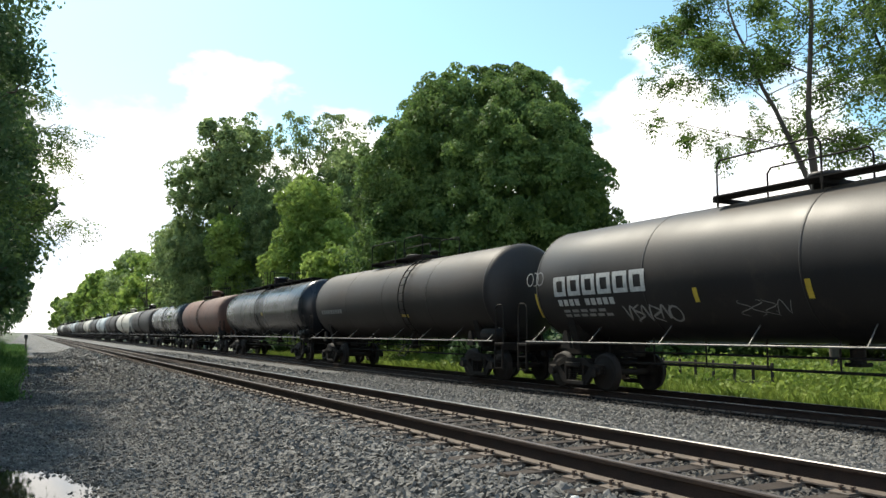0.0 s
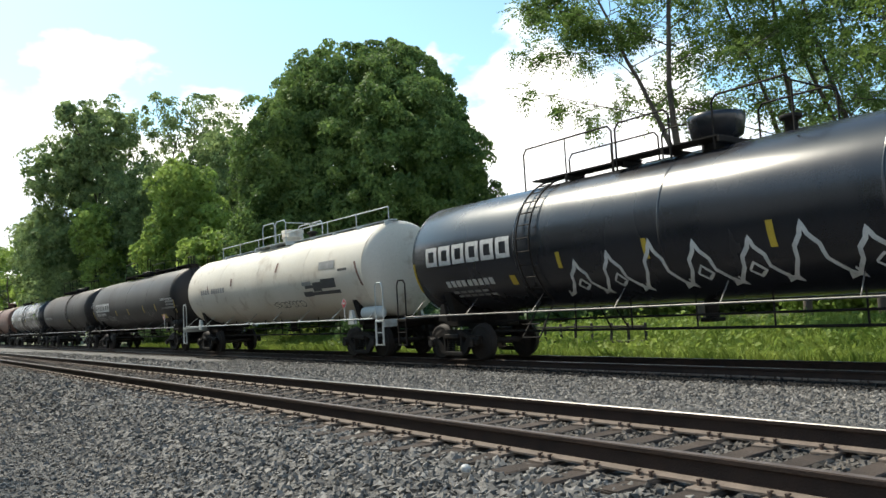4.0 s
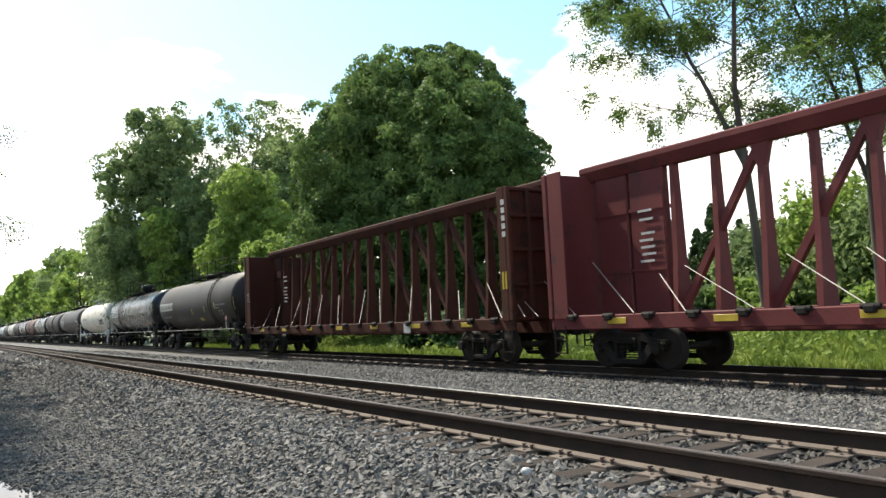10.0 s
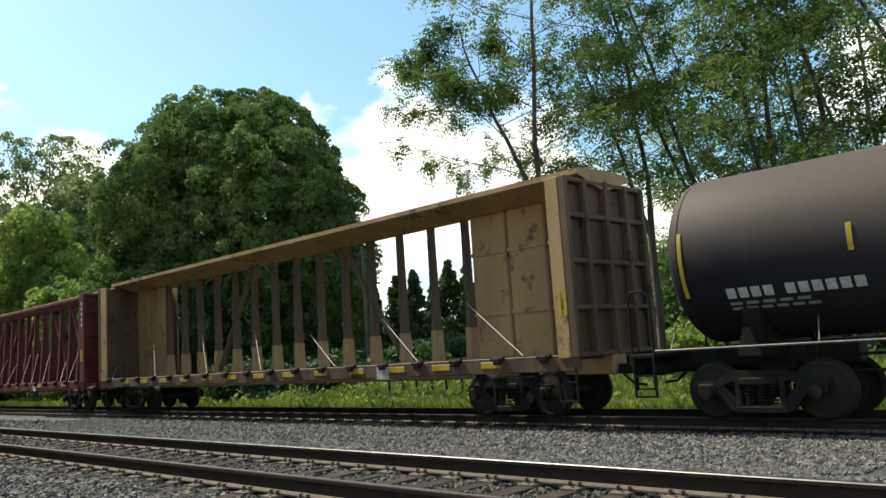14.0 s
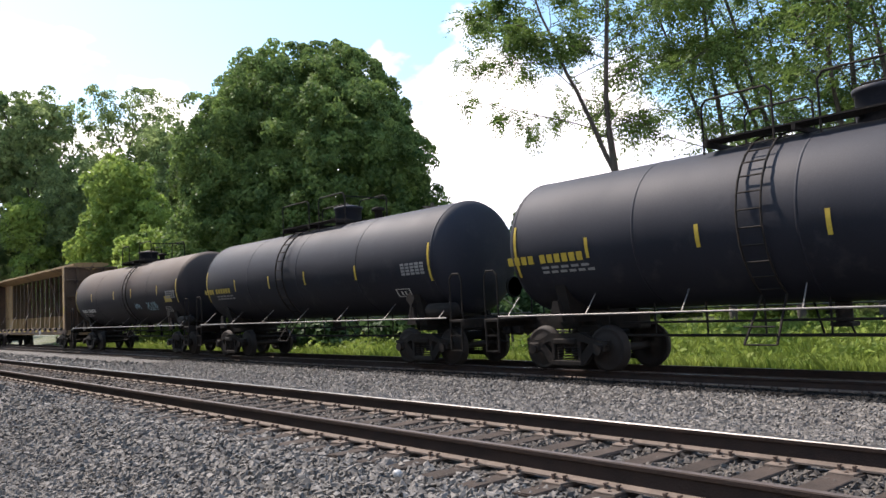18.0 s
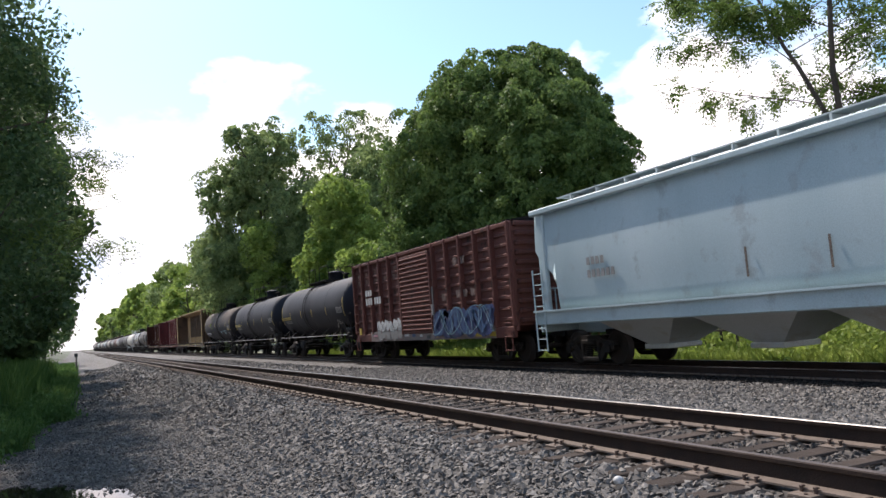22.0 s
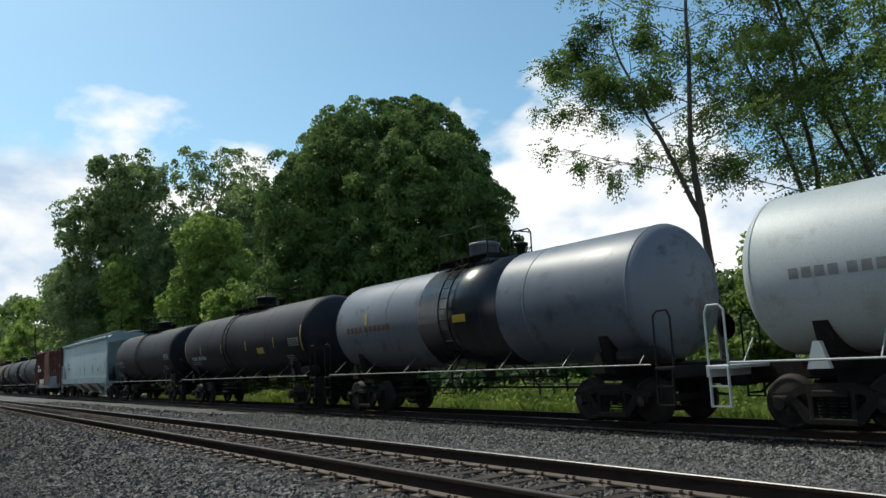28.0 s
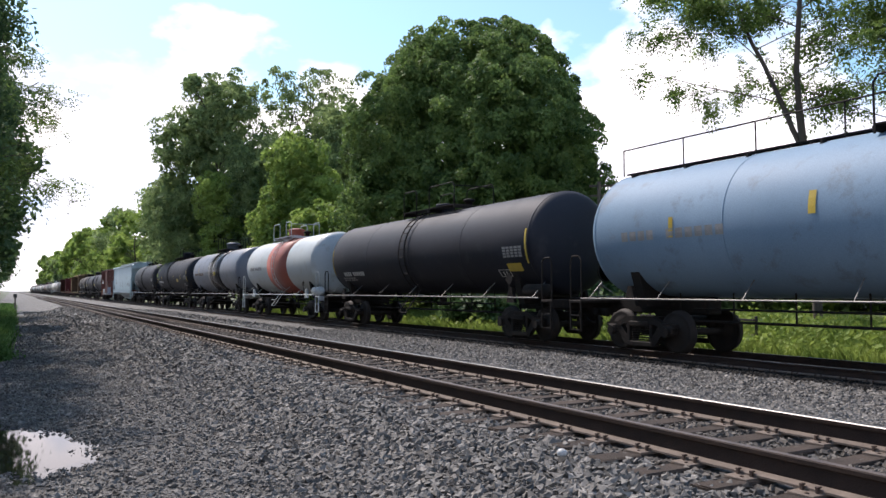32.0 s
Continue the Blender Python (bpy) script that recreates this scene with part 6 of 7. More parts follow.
def boxcar(q1, q0):
    L = q1 - q0
    car = tagged(new("boxcar"), "weathered brown-red ribbed boxcar with graffiti along its side", "boxcar")
    half = L / 2 - 0.65
    W, z0, z1 = 1.5, 0.98, 4.44
    build_running_gear(car, L, 1.8)
    part("body", Geo().box(0, 0, (z0 + z1) / 2 + 0.1, 2 * W - 0.12, 2 * half, z1 - z0 - 0.2).mesh("body", BOX_RED), car)
    roof = Geo().prism([(-W, z1 - 0.06), (-W, z1), (0, z1 + 0.2), (W, z1), (W, z1 - 0.06)], "y", -half, half)
    for i in range(15):
        y = -half + 0.3 + (2 * half - 0.6) * i / 14
        roof.prism([(-W, z1), (-W, z1 + 0.04), (0, z1 + 0.24), (W, z1 + 0.04), (W, z1), (0, z1 + 0.2)], "y", y - 0.05, y + 0.05)
    part("roof", roof.mesh("roof", STEEL_DARK), car)
    for sx in (-1, 1):
        n = 13
        dw = 1.55
        for i in range(n + 1):
            y = -half + 2 * half * i / n
            if abs(y) < dw + 0.1:
                continue
            part("side_post", shared("boxpost", lambda: Geo().box(0, 0, 0, 0.2, 0.14, z1 - z0 - 0.2, ch=0.03).mesh("side_post", BOX_RED)), car, at(sx * W, y, (z0 + z1) / 2 + 0.08))
        for i in range(n):
            ya, yb = -half + 2 * half * i / n, -half + 2 * half * (i + 1) / n
            if max(abs(ya), abs(yb)) < dw + 0.7:
                continue
            ribs = shared(("boxrib", round(yb - ya, 3)), lambda: Geo().box(0, 0, 0, 0.06, (yb - ya) * 0.8, 0.12, ch=0.025).mesh("side_rib", BOX_RED))
            for k in range(9):
                part("side_rib", ribs, car, at(sx * (W - 0.045), (ya + yb) / 2, z0 + 0.42 + k * 0.33))
        g = Geo().box(sx * W, 0, z0 + 0.02, 0.1, 2 * half, 0.34, ch=0.02)
        g.box(sx * W, 0, z1 - 0.1, 0.1, 2 * half, 0.14, ch=0.02)
        part("side_sill", g.mesh("side_sill", BOX_RED), car)
        part("sill_panel", Geo().box(sx * (W + 0.055), -0.4, z0 + 0.06, 0.02, 2 * half - 3.2, 0.42, ch=0.006).mesh("sill_panel", SILL_GRIME), car, None, "grey painted-over panel along the sill")
        door = part("sliding_door", Geo().box(sx * (W + 0.07), 0, 2.64, 0.07, 2 * dw, 3.1, ch=0.02).mesh("sliding_door", BOX_RED), car, None, "ribbed sliding door, closed")
        rib = shared("doorrib", lambda: Geo().box(0, 0, 0, 0.07, 2 * dw - 0.25, 0.085, ch=0.03).mesh("door_rib", BOX_RED))
        for k in range(17):
            part("door_rib", rib, door, at(sx * (W + 0.12), 0, 1.25 + k * 0.175))
        for y in (-dw + 0.06, dw - 0.06):
            part("door_edge", Geo().box(sx * (W + 0.12), y, 2.64, 0.06, 0.09, 3.1).mesh("door_edge", BOX_RED), door)
        g = Geo().box(sx * (W + 0.1), -dw - 0.1, 2.0, 0.05, 0.06, 1.6).box(sx * (W + 0.14), -dw - 0.1, 1.95, 0.06, 0.14, 0.4)
        part("door_latch", g.mesh("door_latch", GREY_MARK), door)
        for s in (-1, 1):
            for k in range(8):
                z = 0.45 + k * 0.42
                if z > 1.0 and k > 5:
                    continue
                part("grab_iron", shared("grab", lambda: Geo().rod((0, -0.225, 0), (0, 0.225, 0), 0.016, 5).box(0.03, -0.22, 0, 0.08, 0.03, 0.03).box(0.03, 0.22, 0, 0.08, 0.03, 0.03).mesh("grab_iron", BOX_RED)), car, at(sx * (W + 0.1), s * (half - 0.325), z, 0, 0, 0 if sx < 0 else 180))
            for d in (0.1, 0.55):
                part("step_hanger", Geo().box(sx * (W + 0.1), s * (half - d), 0.72, 0.03, 0.03, 0.6).mesh("step_hanger", BOX_RED), car)
    for s in (-1, 1):
        for k in range(11):
            part("end_rib", shared("endrib", lambda: Geo().box(0, 0, 0, 2 * W - 0.3, 0.12, 0.17, ch=0.04).mesh("end_rib", BOX_RED)), car, at(0, s * (half + 0.03), z0 + 0.35 + k * 0.3))
        for x in (-W + 0.04, W - 0.04):
            part("corner_post", Geo().box(x, s * (half + 0.02), (z0 + z1) / 2, 0.12, 0.14, z1 - z0 - 0.1, ch=0.02).mesh("corner_post", BOX_RED), car)
    x = -W - 0.105
    g = Geo()
    for i, (w, zz) in enumerate(((0.22, 3.0), (0.22, 3.0), (0.22, 3.0))):
        g.box(x, half - 1.8 - i * 0.3, zz, 0.006, w, 0.26)
    for i in range(6):
        g.box(x, half - 1.8 - i * 0.3 - (0.2 if i > 2 else 0), 2.62, 0.006, 0.22, 0.3)
    part("number_bars", g.mesh("number_bars", WHITE), car, None, "white painted number bars")
    # bold sprayed pieces: filled letter shapes with pale outlines
    r = random.Random(17)
    def bubble(name, mat, label, cy, cz, wide, tall, xx, lean=0.0):
        """A patch of paint or rust with an uneven rounded outline."""
        ph = [r.uniform(0, 6.28) for _ in range(3)]
        poly = []
        for j in range(26):
            a = 2 * math.pi * j / 26
            m = 1 + 0.10 * math.sin(2 * a + ph[0]) + 0.10 * math.sin(3 * a + ph[1]) + 0.05 * math.sin(5 * a + ph[2])
            c, q = math.cos(a), math.sin(a)
            k = (abs(c) ** 3.2 + abs(q) ** 3.2) ** (-1 / 3.2) * m
            poly.append((cy + wide / 2 * c * k + lean * q * k, cz + tall / 2 * q * k))
        part(name, Geo().add([(xx, p, q) for p, q in poly], [tuple(range(26))]).mesh(name, mat), car, None, label)

    def piece(y, z, width, height, n, xx):
        step = width / n
        for i in range(n):
            cy = y - (i + 0.5) * step
            lean = r.uniform(-0.07, 0.07)
            bubble("graffiti", GREY_MARK, "grey lower half of sprayed letters", cy + r.uniform(-0.04, 0.04), z + 0.08, step * 0.98, height * 0.8, xx, lean)
            bubble("graffiti", GRAFFITI, "silver-white bubble graffiti letter", cy, z + height * r.uniform(0.52, 0.64), step * r.uniform(0.8, 1.1), height * r.uniform(0.6, 0.95), xx - 0.008 - 0.003 * (i % 2), lean)
            for k in range(1 + i % 2):
                cut = [(cy + step * (0.1 - 0.28 * k) + 0.04 * math.sin(3 * t + i), z + height * t) for t in (0.3, 0.45, 0.6, 0.72)]
                vs = [(xx - 0.02, p, q) for p, q in strip(cut, 0.035)]
                part("graffiti", Geo().add(vs, [(2 * j, 2 * j + 1, 2 * j + 3, 2 * j + 2) for j in range(3)]).mesh("graffiti", DARK_MARK), car, None, "dark stroke inside sprayed letters")

    flat_scrawl(car, "graffiti", "dark indigo sprayed background", SPRAY_NAVY, x - 0.015, -1.7, 1.02, 4.3, 0.72, 31, 0.4, 9)
    flat_scrawl(car, "graffiti", "dark indigo sprayed background", SPRAY_NAVY, x - 0.035, -1.9, 1.0, 4.3, 0.85, 37, 0.3, 7)
    flat_scrawl(car, "graffiti", "blue sprayed letters", SPRAY_BLUE, x - 0.055, -1.9, 1.0, 4.1, 0.9, 33, 0.17, 7)
    flat_scrawl(car, "graffiti", "pale cyan sprayed outlines", SPRAY_CYAN, x - 0.072, -1.8, 0.95, 4.3, 1.05, 45, 0.022, 6)
    piece(4.35, 1.12, 2.85, 0.62, 6, x - 0.02)
    for k in range(9):
        part("paint_drip", Geo().box(x - 0.012, 4.15 - k * 0.29, 0.97 + 0.05 * (k % 3), 0.006, 0.2, 0.26 - 0.05 * (k % 2)).mesh("paint_drip", GREY_MARK), car, None, "faded grey paint run below the letters")
    for k, (yy, zz) in enumerate(((-3.6, 3.55), (-4.2, 3.55), (-2.5, 2.35), (-3.7, 2.4), (-4.25, 2.4), (-4.8, 2.4))):
        part("faded_bar", shared("fadedbar", lambda: Geo().box(0, 0, 0, 0.006, 0.3, 0.26).mesh("faded_bar", FADED)), car, at(x + 0.055, yy, zz), "faded remains of old lettering")
    bay = 2 * half / 13
    for i in range(5):
        for zz in (3.545, 3.875):
            for d in (-0.24, 0.1):
                if r.random() < 0.8:
                    bubble("rust_patch", RUSTY, "rust-brown worn patch between the ribs", half - (i + 0.5) * bay + d + r.uniform(-0.05, 0.1), zz, r.uniform(0.2, 0.36), r.uniform(0.12, 0.2), -W + 0.052)
    rr = random.Random(2)
    for k in range(16):
        y = half - 2.6 - k * 0.72
        part("paint_patch", Geo().box(-W - 0.07, y, 0.98 + rr.uniform(-0.06, 0.1), 0.012, rr.uniform(0.15, 0.5), rr.uniform(0.08, 0.22)).mesh("paint_patch", rr.choice([SPRAY_PINK, SPRAY_BLUE, GRAFFITI, YELLOW, DARK_MARK])), car)
    g = Geo().box(x, half - 0.7, 1.3, 0.006, 0.3, 0.3).box(x, -half + 2.2, 1.0, 0.006, 0.6, 0.2)
    part("reflective_mark", g.mesh("reflective_mark", YELLOW), car)
    return car


def flat_scrawl(car, name, label, mat, x, y, z, width, height, seed, thick, loops=8):
    r = random.Random(seed)
    for i in range(loops):
        cy = y - width * (i + 0.5) / loops
        ph = r.uniform(0, 6.28)
        pts = []
        for j in range(15):
            t = j / 14
            pts.append((cy + width / loops * 0.6 * math.cos(6.28 * t + ph) * (1 + 0.3 * math.sin(3 * t)), z + height * (0.5 + 0.45 * math.sin(6.28 * t * (1 + i % 2) * 0.8 + ph))))
        vs = [(x - 0.002 * i, a, b) for a, b in strip(pts, thick)]
        n = len(pts)
        part(name, Geo().add(vs, [(2 * j, 2 * j + 1, 2 * j + 3, 2 * j + 2) for j in range(n - 1)]).mesh(name, mat), car, None, label)


def hopper(q1, q0):
    L = q1 - q0
    car = tagged(new("covered_hopper"), "pale blue-grey covered hopper with sloping ends and roof walkway", "hopper car")
    half = L / 2 - 0.7
    build_running_gear(car, L, 1.9)
    W, zt, zs = 1.55, 4.35, 1.52
    # gently curved sides between roof line and side sill
    side = []
    for i in range(9):
        t = i / 8
        side.append((W * (1 - 0.05 * (2 * t - 1) ** 2) - 0.02, zs + (zt - zs) * t))
    roof = [(W * 0.9 * math.cos(radians(a)), zt + 0.32 * math.sin(radians(a))) for a in (10, 35, 60, 90, 120, 145, 170)]
    poly = side + roof + [(-x, z) for x, z in side[::-1]]
    bodyl = half - 1.1
    g = Geo()
    n = len(poly)
    cuts = [(-bodyl, 0), (bodyl, 0)]
    vs = [(x, y, z) for y, _ in cuts for x, z in poly]
    g.add(vs, [(i, (i + 1) % n, n + (i + 1) % n, n + i) for i in range(n)], True)
    # sloping end sheets
    for s in (-1, 1):
        pv = [(x, s * bodyl, z) for x, z in poly]
        ev = [(x, s * (bodyl + (0.0 if z < zs + 0.1 else min(1.0, (z - zs) / (zt - zs)) * 1.0) - (0.0 if z > 2.6 else (2.6 - z) * 1.2)), z) for x, z in poly]
        ev = [(x * 0.999, s * (bodyl - 1.4 + 2.35 * max(0.0, min(1.0, (z - zs) / 1.6))), z) for x, z in poly]
        g.add(ev, [tuple(range(n))], False)
        g.add(pv + ev, [(i, (i + 1) % n, n + (i + 1) % n, n + i) for i in range(n)], True)
    part("body", g.mesh("body", PALE_BLUE), car)
    for sx in (-1, 1):
        part("top_rail", Geo().box(sx * (W + 0.02), 0, zt + 0.02, 0.2, 2 * bodyl + 1.9, 0.16, ch=0.03).mesh("top_rail", PALE_BLUE), car)
        part("side_sill", Geo().box(sx * (W - 0.02), 0, zs - 0.16, 0.12, 2 * half, 0.4, ch=0.03).box(sx * (W + 0.05), 0, zs + 0.03, 0.14, 2 * half, 0.05).mesh("side_sill", PALE_BLUE), car)
        for s in (-1, 1):
            post = Geo().box(sx * (W - 0.06), s * (half - 0.5), (zs + zt) / 2, 0.14, 0.34, zt - zs, ch=0.03)
            part("corner_post", post.mesh("corner_post", PALE_BLUE), car)
            g = Geo()
            for k in range(8):
                z = 0.45 + k * 0.31
                g.rod((sx * (W + 0.06), s * (half - 0.02), z), (sx * (W + 0.06), s * (half - 0.5), z), 0.015, 5)
            for d in (0.02, 0.5):
                g.rod((sx * (W + 0.06), s * (half - d), 0.42), (sx * (W + 0.06), s * (half - d), 2.75), 0.024, 5)
            part("ladder", g.mesh("ladder", PALE_BLUE), car)
            g = Geo()
            g.prism([(s * (half - 0.1), zs), (s * (half - 2.0), zs), (s * (half - 0.5), zt - 1.4), (s * (half - 0.4), zt - 1.4)], "x", sx * 0.45 - 0.02, sx * 0.45 + 0.02)
            part("end_brace", g.mesh("end_brace", PALE_BLUE), car)
        g = Geo().box(sx * 0.55, 0, zt + 0.46, 0.5, 2 * bodyl + 1.4, 0.03)
        for i in range(14):
            y = -bodyl + 2 * bodyl * i / 13
            g.box(sx * 0.55, y, zt + 0.37, 0.5, 0.05, 0.16)
        part("roof_walkway", g.mesh("roof_walkway", PALE_GREY), car)
    g = Geo()
    for i in range(6):
        y = -bodyl + 1.2 + (2 * bodyl - 2.4) * i / 5
        g.box(0, y, zt + 0.36, 0.62, (2 * bodyl) / 6.2, 0.1, ch=0.03)
    part("roof_hatch", g.mesh("roof_hatch", PALE_BLUE), car)
    for i in range(4):
        y = (i - 1.5) * (2 * bodyl - 2.0) / 4
        w = (2 * bodyl - 2.4) / 8
        g = Geo()
        vs = [(x, y + dy, zs - 0.2) for x in (-1.35, 1.35) for dy in (-w, w)] + [(x, y + dy, 0.5) for x in (-0.45, 0.45) for dy in (-0.35, 0.35)]
        g.add(vs, [(0, 1, 5, 4), (2, 6, 7, 3), (0, 4, 6, 2), (1, 3, 7, 5), (4, 5, 7, 6), (0, 2, 3, 1)])
        g.box(0, y, 0.46, 1.1, 0.9, 0.12, ch=0.02)
        part("hopper_bay", g.mesh("hopper_bay", PALE_GREY), car)
    for s in (-1, 1):
        g = Geo().box(0, s * (half - 0.35), 1.2, 2.9, 0.5, 0.08).box(0, s * (half - 0.1), 1.1, 3.0, 0.08, 0.3, ch=0.02).box(0, s * (half - 1.2), 1.05, 0.5, 2.2, 0.4, ch=0.03)
        part("end_platform", g.mesh("end_platform", PALE_BLUE), car)
        g = Geo().pipe([(-1.4, s * half, 2.2), (1.4, s * half, 2.2)], 0.02).pipe([(-0.9, s * (half - 0.05), 1.2), (-0.9, s * (half - 0.05), 2.2)], 0.02)
        part("end_handrail", g.mesh("end_handrail", PALE_BLUE), car)
    part("brake_wheel", Geo().lathe([(-0.02, 0.26), (0.02, 0.28), (0.02, 0.24), (-0.02, 0.24)], 16, "y").box(0, 0, 0, 0.5, 0.02, 0.04).mesh("brake_wheel", PALE_BLUE), car, at(-0.5, -half + 0.1, 2.3))
    x = -W - 0.005
    big = shared("hopbar", lambda: Geo().box(0, 0, 0, 0.008, 0.13, 0.2).mesh("number_bar", GREY_MARK))
    small = shared("hopsmall", lambda: Geo().box(0, 0, 0, 0.008, 0.26, 0.05).mesh("stencil_bar", GREY_MARK))
    for i in range(10):
        part("number_bar", big, car, at(x, half - 2.7 - (i % 6) * 0.2, 2.75 if i > 5 else 2.42))
    for i in range(3):
        part("stencil_bar", small, car, at(x, -half + 4.6 - (i % 5) * 0.36, 2.95 - (i // 5) * 0.16))
    g = Geo()
    for y in (-half + 2.4, -half + 5.2, -half + 8.2, half - 8.0):
        g.box(x, y, 2.2, 0.01, 0.05, 0.6)
    part("rust_run", g.mesh("rust_run", PLATE), car, None, "thin rust-stained upright seam")
    part("data_plate", Geo().box(x, -half + 3.2, 2.15, 0.01, 0.26, 0.22).mesh("data_plate", DARK_MARK), car)
    return car


def placard(car, y, z, x=-1.5, size=0.3, red=True):
    """A placard holder on its post, empty grey or with a white-edged red diamond."""
    def diamond(dx, r):
        return Geo().add([(x + dx, y - r, z), (x + dx, y, z - r), (x + dx, y + r, z), (x + dx, y, z + r)], [(0, 1, 2, 3)])
    holder = part("hazard_placard", diamond(0, size * 0.62).box(x + 0.012, y, z, 0.015, size * 0.7, size * 0.7).box(x + 0.012, y, z - 0.36, 0.02, 0.05, 0.42).mesh("hazard_placard", WHITE if red else STEEL_DARK), car, None, "diamond hazard placard holder")
    if red:
        part("red_field", diamond(-0.006, size * 0.5).mesh("red_field", PLACARD_RED), holder, None, "red diamond field")
        part("number_bar", Geo().box(x - 0.009, y, z, 0.004, size * 0.5, size * 0.2).mesh("number_bar", WHITE), holder, None, "white bar across the diamond")


def build_train():
    # tank cars far ahead
    q = 228.05
    kinds = [BLACK_SHINY, DUSTY, CREAM, DUSTY, PALE_GREY, BLACK, CREAM, DUSTY, BLACK, PALE_GREY, BLACK_SHINY, DUSTY, BLACK, CREAM, BLACK, DUSTY]
    words = {"glossy_black_tank_paint": "glossy black", "dusty_brown_black_tank_paint": "dusty grey-brown", "off_white_tank_paint": "off-white", "pale_grey_tank_paint": "pale grey", "black_tank_paint": "black"}
    first = {}
    for p in kinds:
        L = 18.6
        if p.name not in first:
            c = tank_car("tank_car", words[p.name] + " tank car with a railed top platform", q + L, q, p)[0]
            first[p.name] = c
        else:
            c = copy_thing(first[p.name], Matrix())
        run(c, q + L, q)
        q += L

    def car(q1, q0, paint, label, **kw):
        c, L, R, zc = tank_car("tank_car", label, q1, q0, paint, **kw)
        run(c, q1, q0)
        return c, L, R, zc

    car(228.05, 210.9, RUSTY, "rust-brown tank car, heavily weathered")
    c, L, R, z = car(210.9, 192.0, BLACK_SHINY, "glossy black tank car reflecting the sky", catwalk=(-7.5, 7.5))
    marks(c, "stencil", "", YELLOW, R, z, -1, [(-1.2, -0.9, -12, -6)])
    c, L, R, z = car(192.0, 173.6, DUSTY, "dusty grey-brown tank car with dark ends", R=1.48, head_paint=BLACK, ladder=-2.0, deck=(-2.2, 2.6), rail_spans=((-2.2, -0.6), (0.2, 2.6)), dome=(0.0, "low"))
    marks(c, "stencil", "", YELLOW, R, z, -1, [(-2.2, -1.6, -30, -25)])
    marks(c, "number_bars", "", GREY_MARK, R, z, -1, bar_text(L / 2 - 2.2, -18, 4, 0.22, 7) + bar_text(L / 2 - 3.4, -18, 5, 0.22, 7))
    c, L, R, z = car(173.6, 154.3, BLACK, "black tank car with bold white block lettering", R=1.5, ladder=None, deck=(-2.6, 2.6), rail_spans=((-2.6, -2.1), (0.0, 2.5)), dome=(0.45, "low"), catwalk=(-8.4, -2.6))
    block_logo(c, R, z, -1, L / 2 - 2.2, -14, 0.5)
    for sx in (-0.5, 0.5):
        for ya, yb in ((-8.2, -8.75), (-8.95, -9.25)):
            part("end_loop", Geo().pipe([(sx, ya, z + R - 0.12), (sx, ya - 0.05, z + R + 0.45), (sx, yb + 0.05, z + R + 0.45), (sx, yb, z + R - 0.5)], 0.024, 6).mesh("end_loop", STEEL_DARK), c)
    shell_text(c, R, z, -6.7, 2.6, "LIQUEFIED PETROLEUM GAS", 0.148, WHITE)
    marks(c, "data_panel", "grey tabular data panel", GREY_MARK, R, z, -1, [(-L / 2 + 0.95 + i * 0.26, -L / 2 + 1.17 + i * 0.26, a, a + 4) for i in range(5) for a in (-22, -16, -10)])
    marks(c, "end_stripe", "tall yellow reflective stripe", YELLOW, R, z, -1, [(-8.82, -8.74, -34, -6), (8.25, 8.33, -36, -10)])
    marks(c, "number_bars", "", WHITE, R, z, -1, bar_text(L / 2 - 2.3, -24, 4, 0.17, 6.5) + bar_text(L / 2 - 3.4, -24, 5, 0.17, 6.5))
    marks(c, "stencil", "", GREY_MARK, R, z, -1, bar_text(L / 2 - 2.4, -31, 5, 0.26, 3) + bar_text(L / 2 - 2.4, -36, 6, 0.24, 3) + bar_text(-L / 2 + 3.0, -22, 6, 0.15, 3))
    marks(c, "stencil", "", YELLOW, R, z, -1, [(2.52, 2.64, -26, -14), (-0.17, -0.05, -27, -13), (-3.35, -3.22, -26, -11), (-5.6, -5.48, -25, -10), (-6.8, -5.95, -43, -33)])
    scrawl(c, "graffiti", "faded grey graffiti tag", GREY_MARK, R, z, -1, 4.9, -44, 1.7, 18, 3, 0.06, 6)
    scrawl(c, "graffiti", "faint grey graffiti tag", GREY_MARK, R, z, -1, 1.6, -40, 1.2, 14, 14, 0.02, 4)
    scrawl(c, "graffiti", "faint grey graffiti tag", GREY_MARK, R, z, -1, -3.8, -36, 1.3, 15, 15, 0.02, 4)
    scrawl(c, "graffiti", "faded grey graffiti tag", GREY_MARK, R, z, -1, L / 2 - 1.0, -2, 0.7, 16, 8, 0.04, 3)
    placard(c, -L / 2 + 2.4, 1.75)
    c, L, R, z = car(154.3, 135.35, CREAM, "off-white tank car with grime patches and railed platform", R=1.5, rails=PALE_GREY, ladder=None, deck=(-1.3, 1.6), rail_spans=((-1.3, -0.4), (-0.3, 0.83)), dome=(-0.27, "funnel"), catwalk=(-8.2, 6.0), catwalk_rail=0.42, sunk=0.08)
    marks(c, "number_bars", "faded grey number bars", GREY_MARK, R, z, -1, bar_text(L / 2 - 3.2, -6, 4, 0.2, 8) + bar_text(L / 2 - 4.5, -6, 6, 0.2, 8))
    marks(c, "rust_mark", "short rust-brown upright mark", RUSTY, R, z, -1, [(L / 2 - 6.9, L / 2 - 6.75, 2, 14), (L / 2 - 11.3, L / 2 - 11.15, 12, 26), (L / 2 - 4.1, L / 2 - 4.0, -2, 8)])
    marks(c, "grime_patch", "dark painted-over patch", GREY_MARK, R, z, -1, [(-6.3, -5.2, 6, 16), (-4.6, -3.9, -12, -7)])
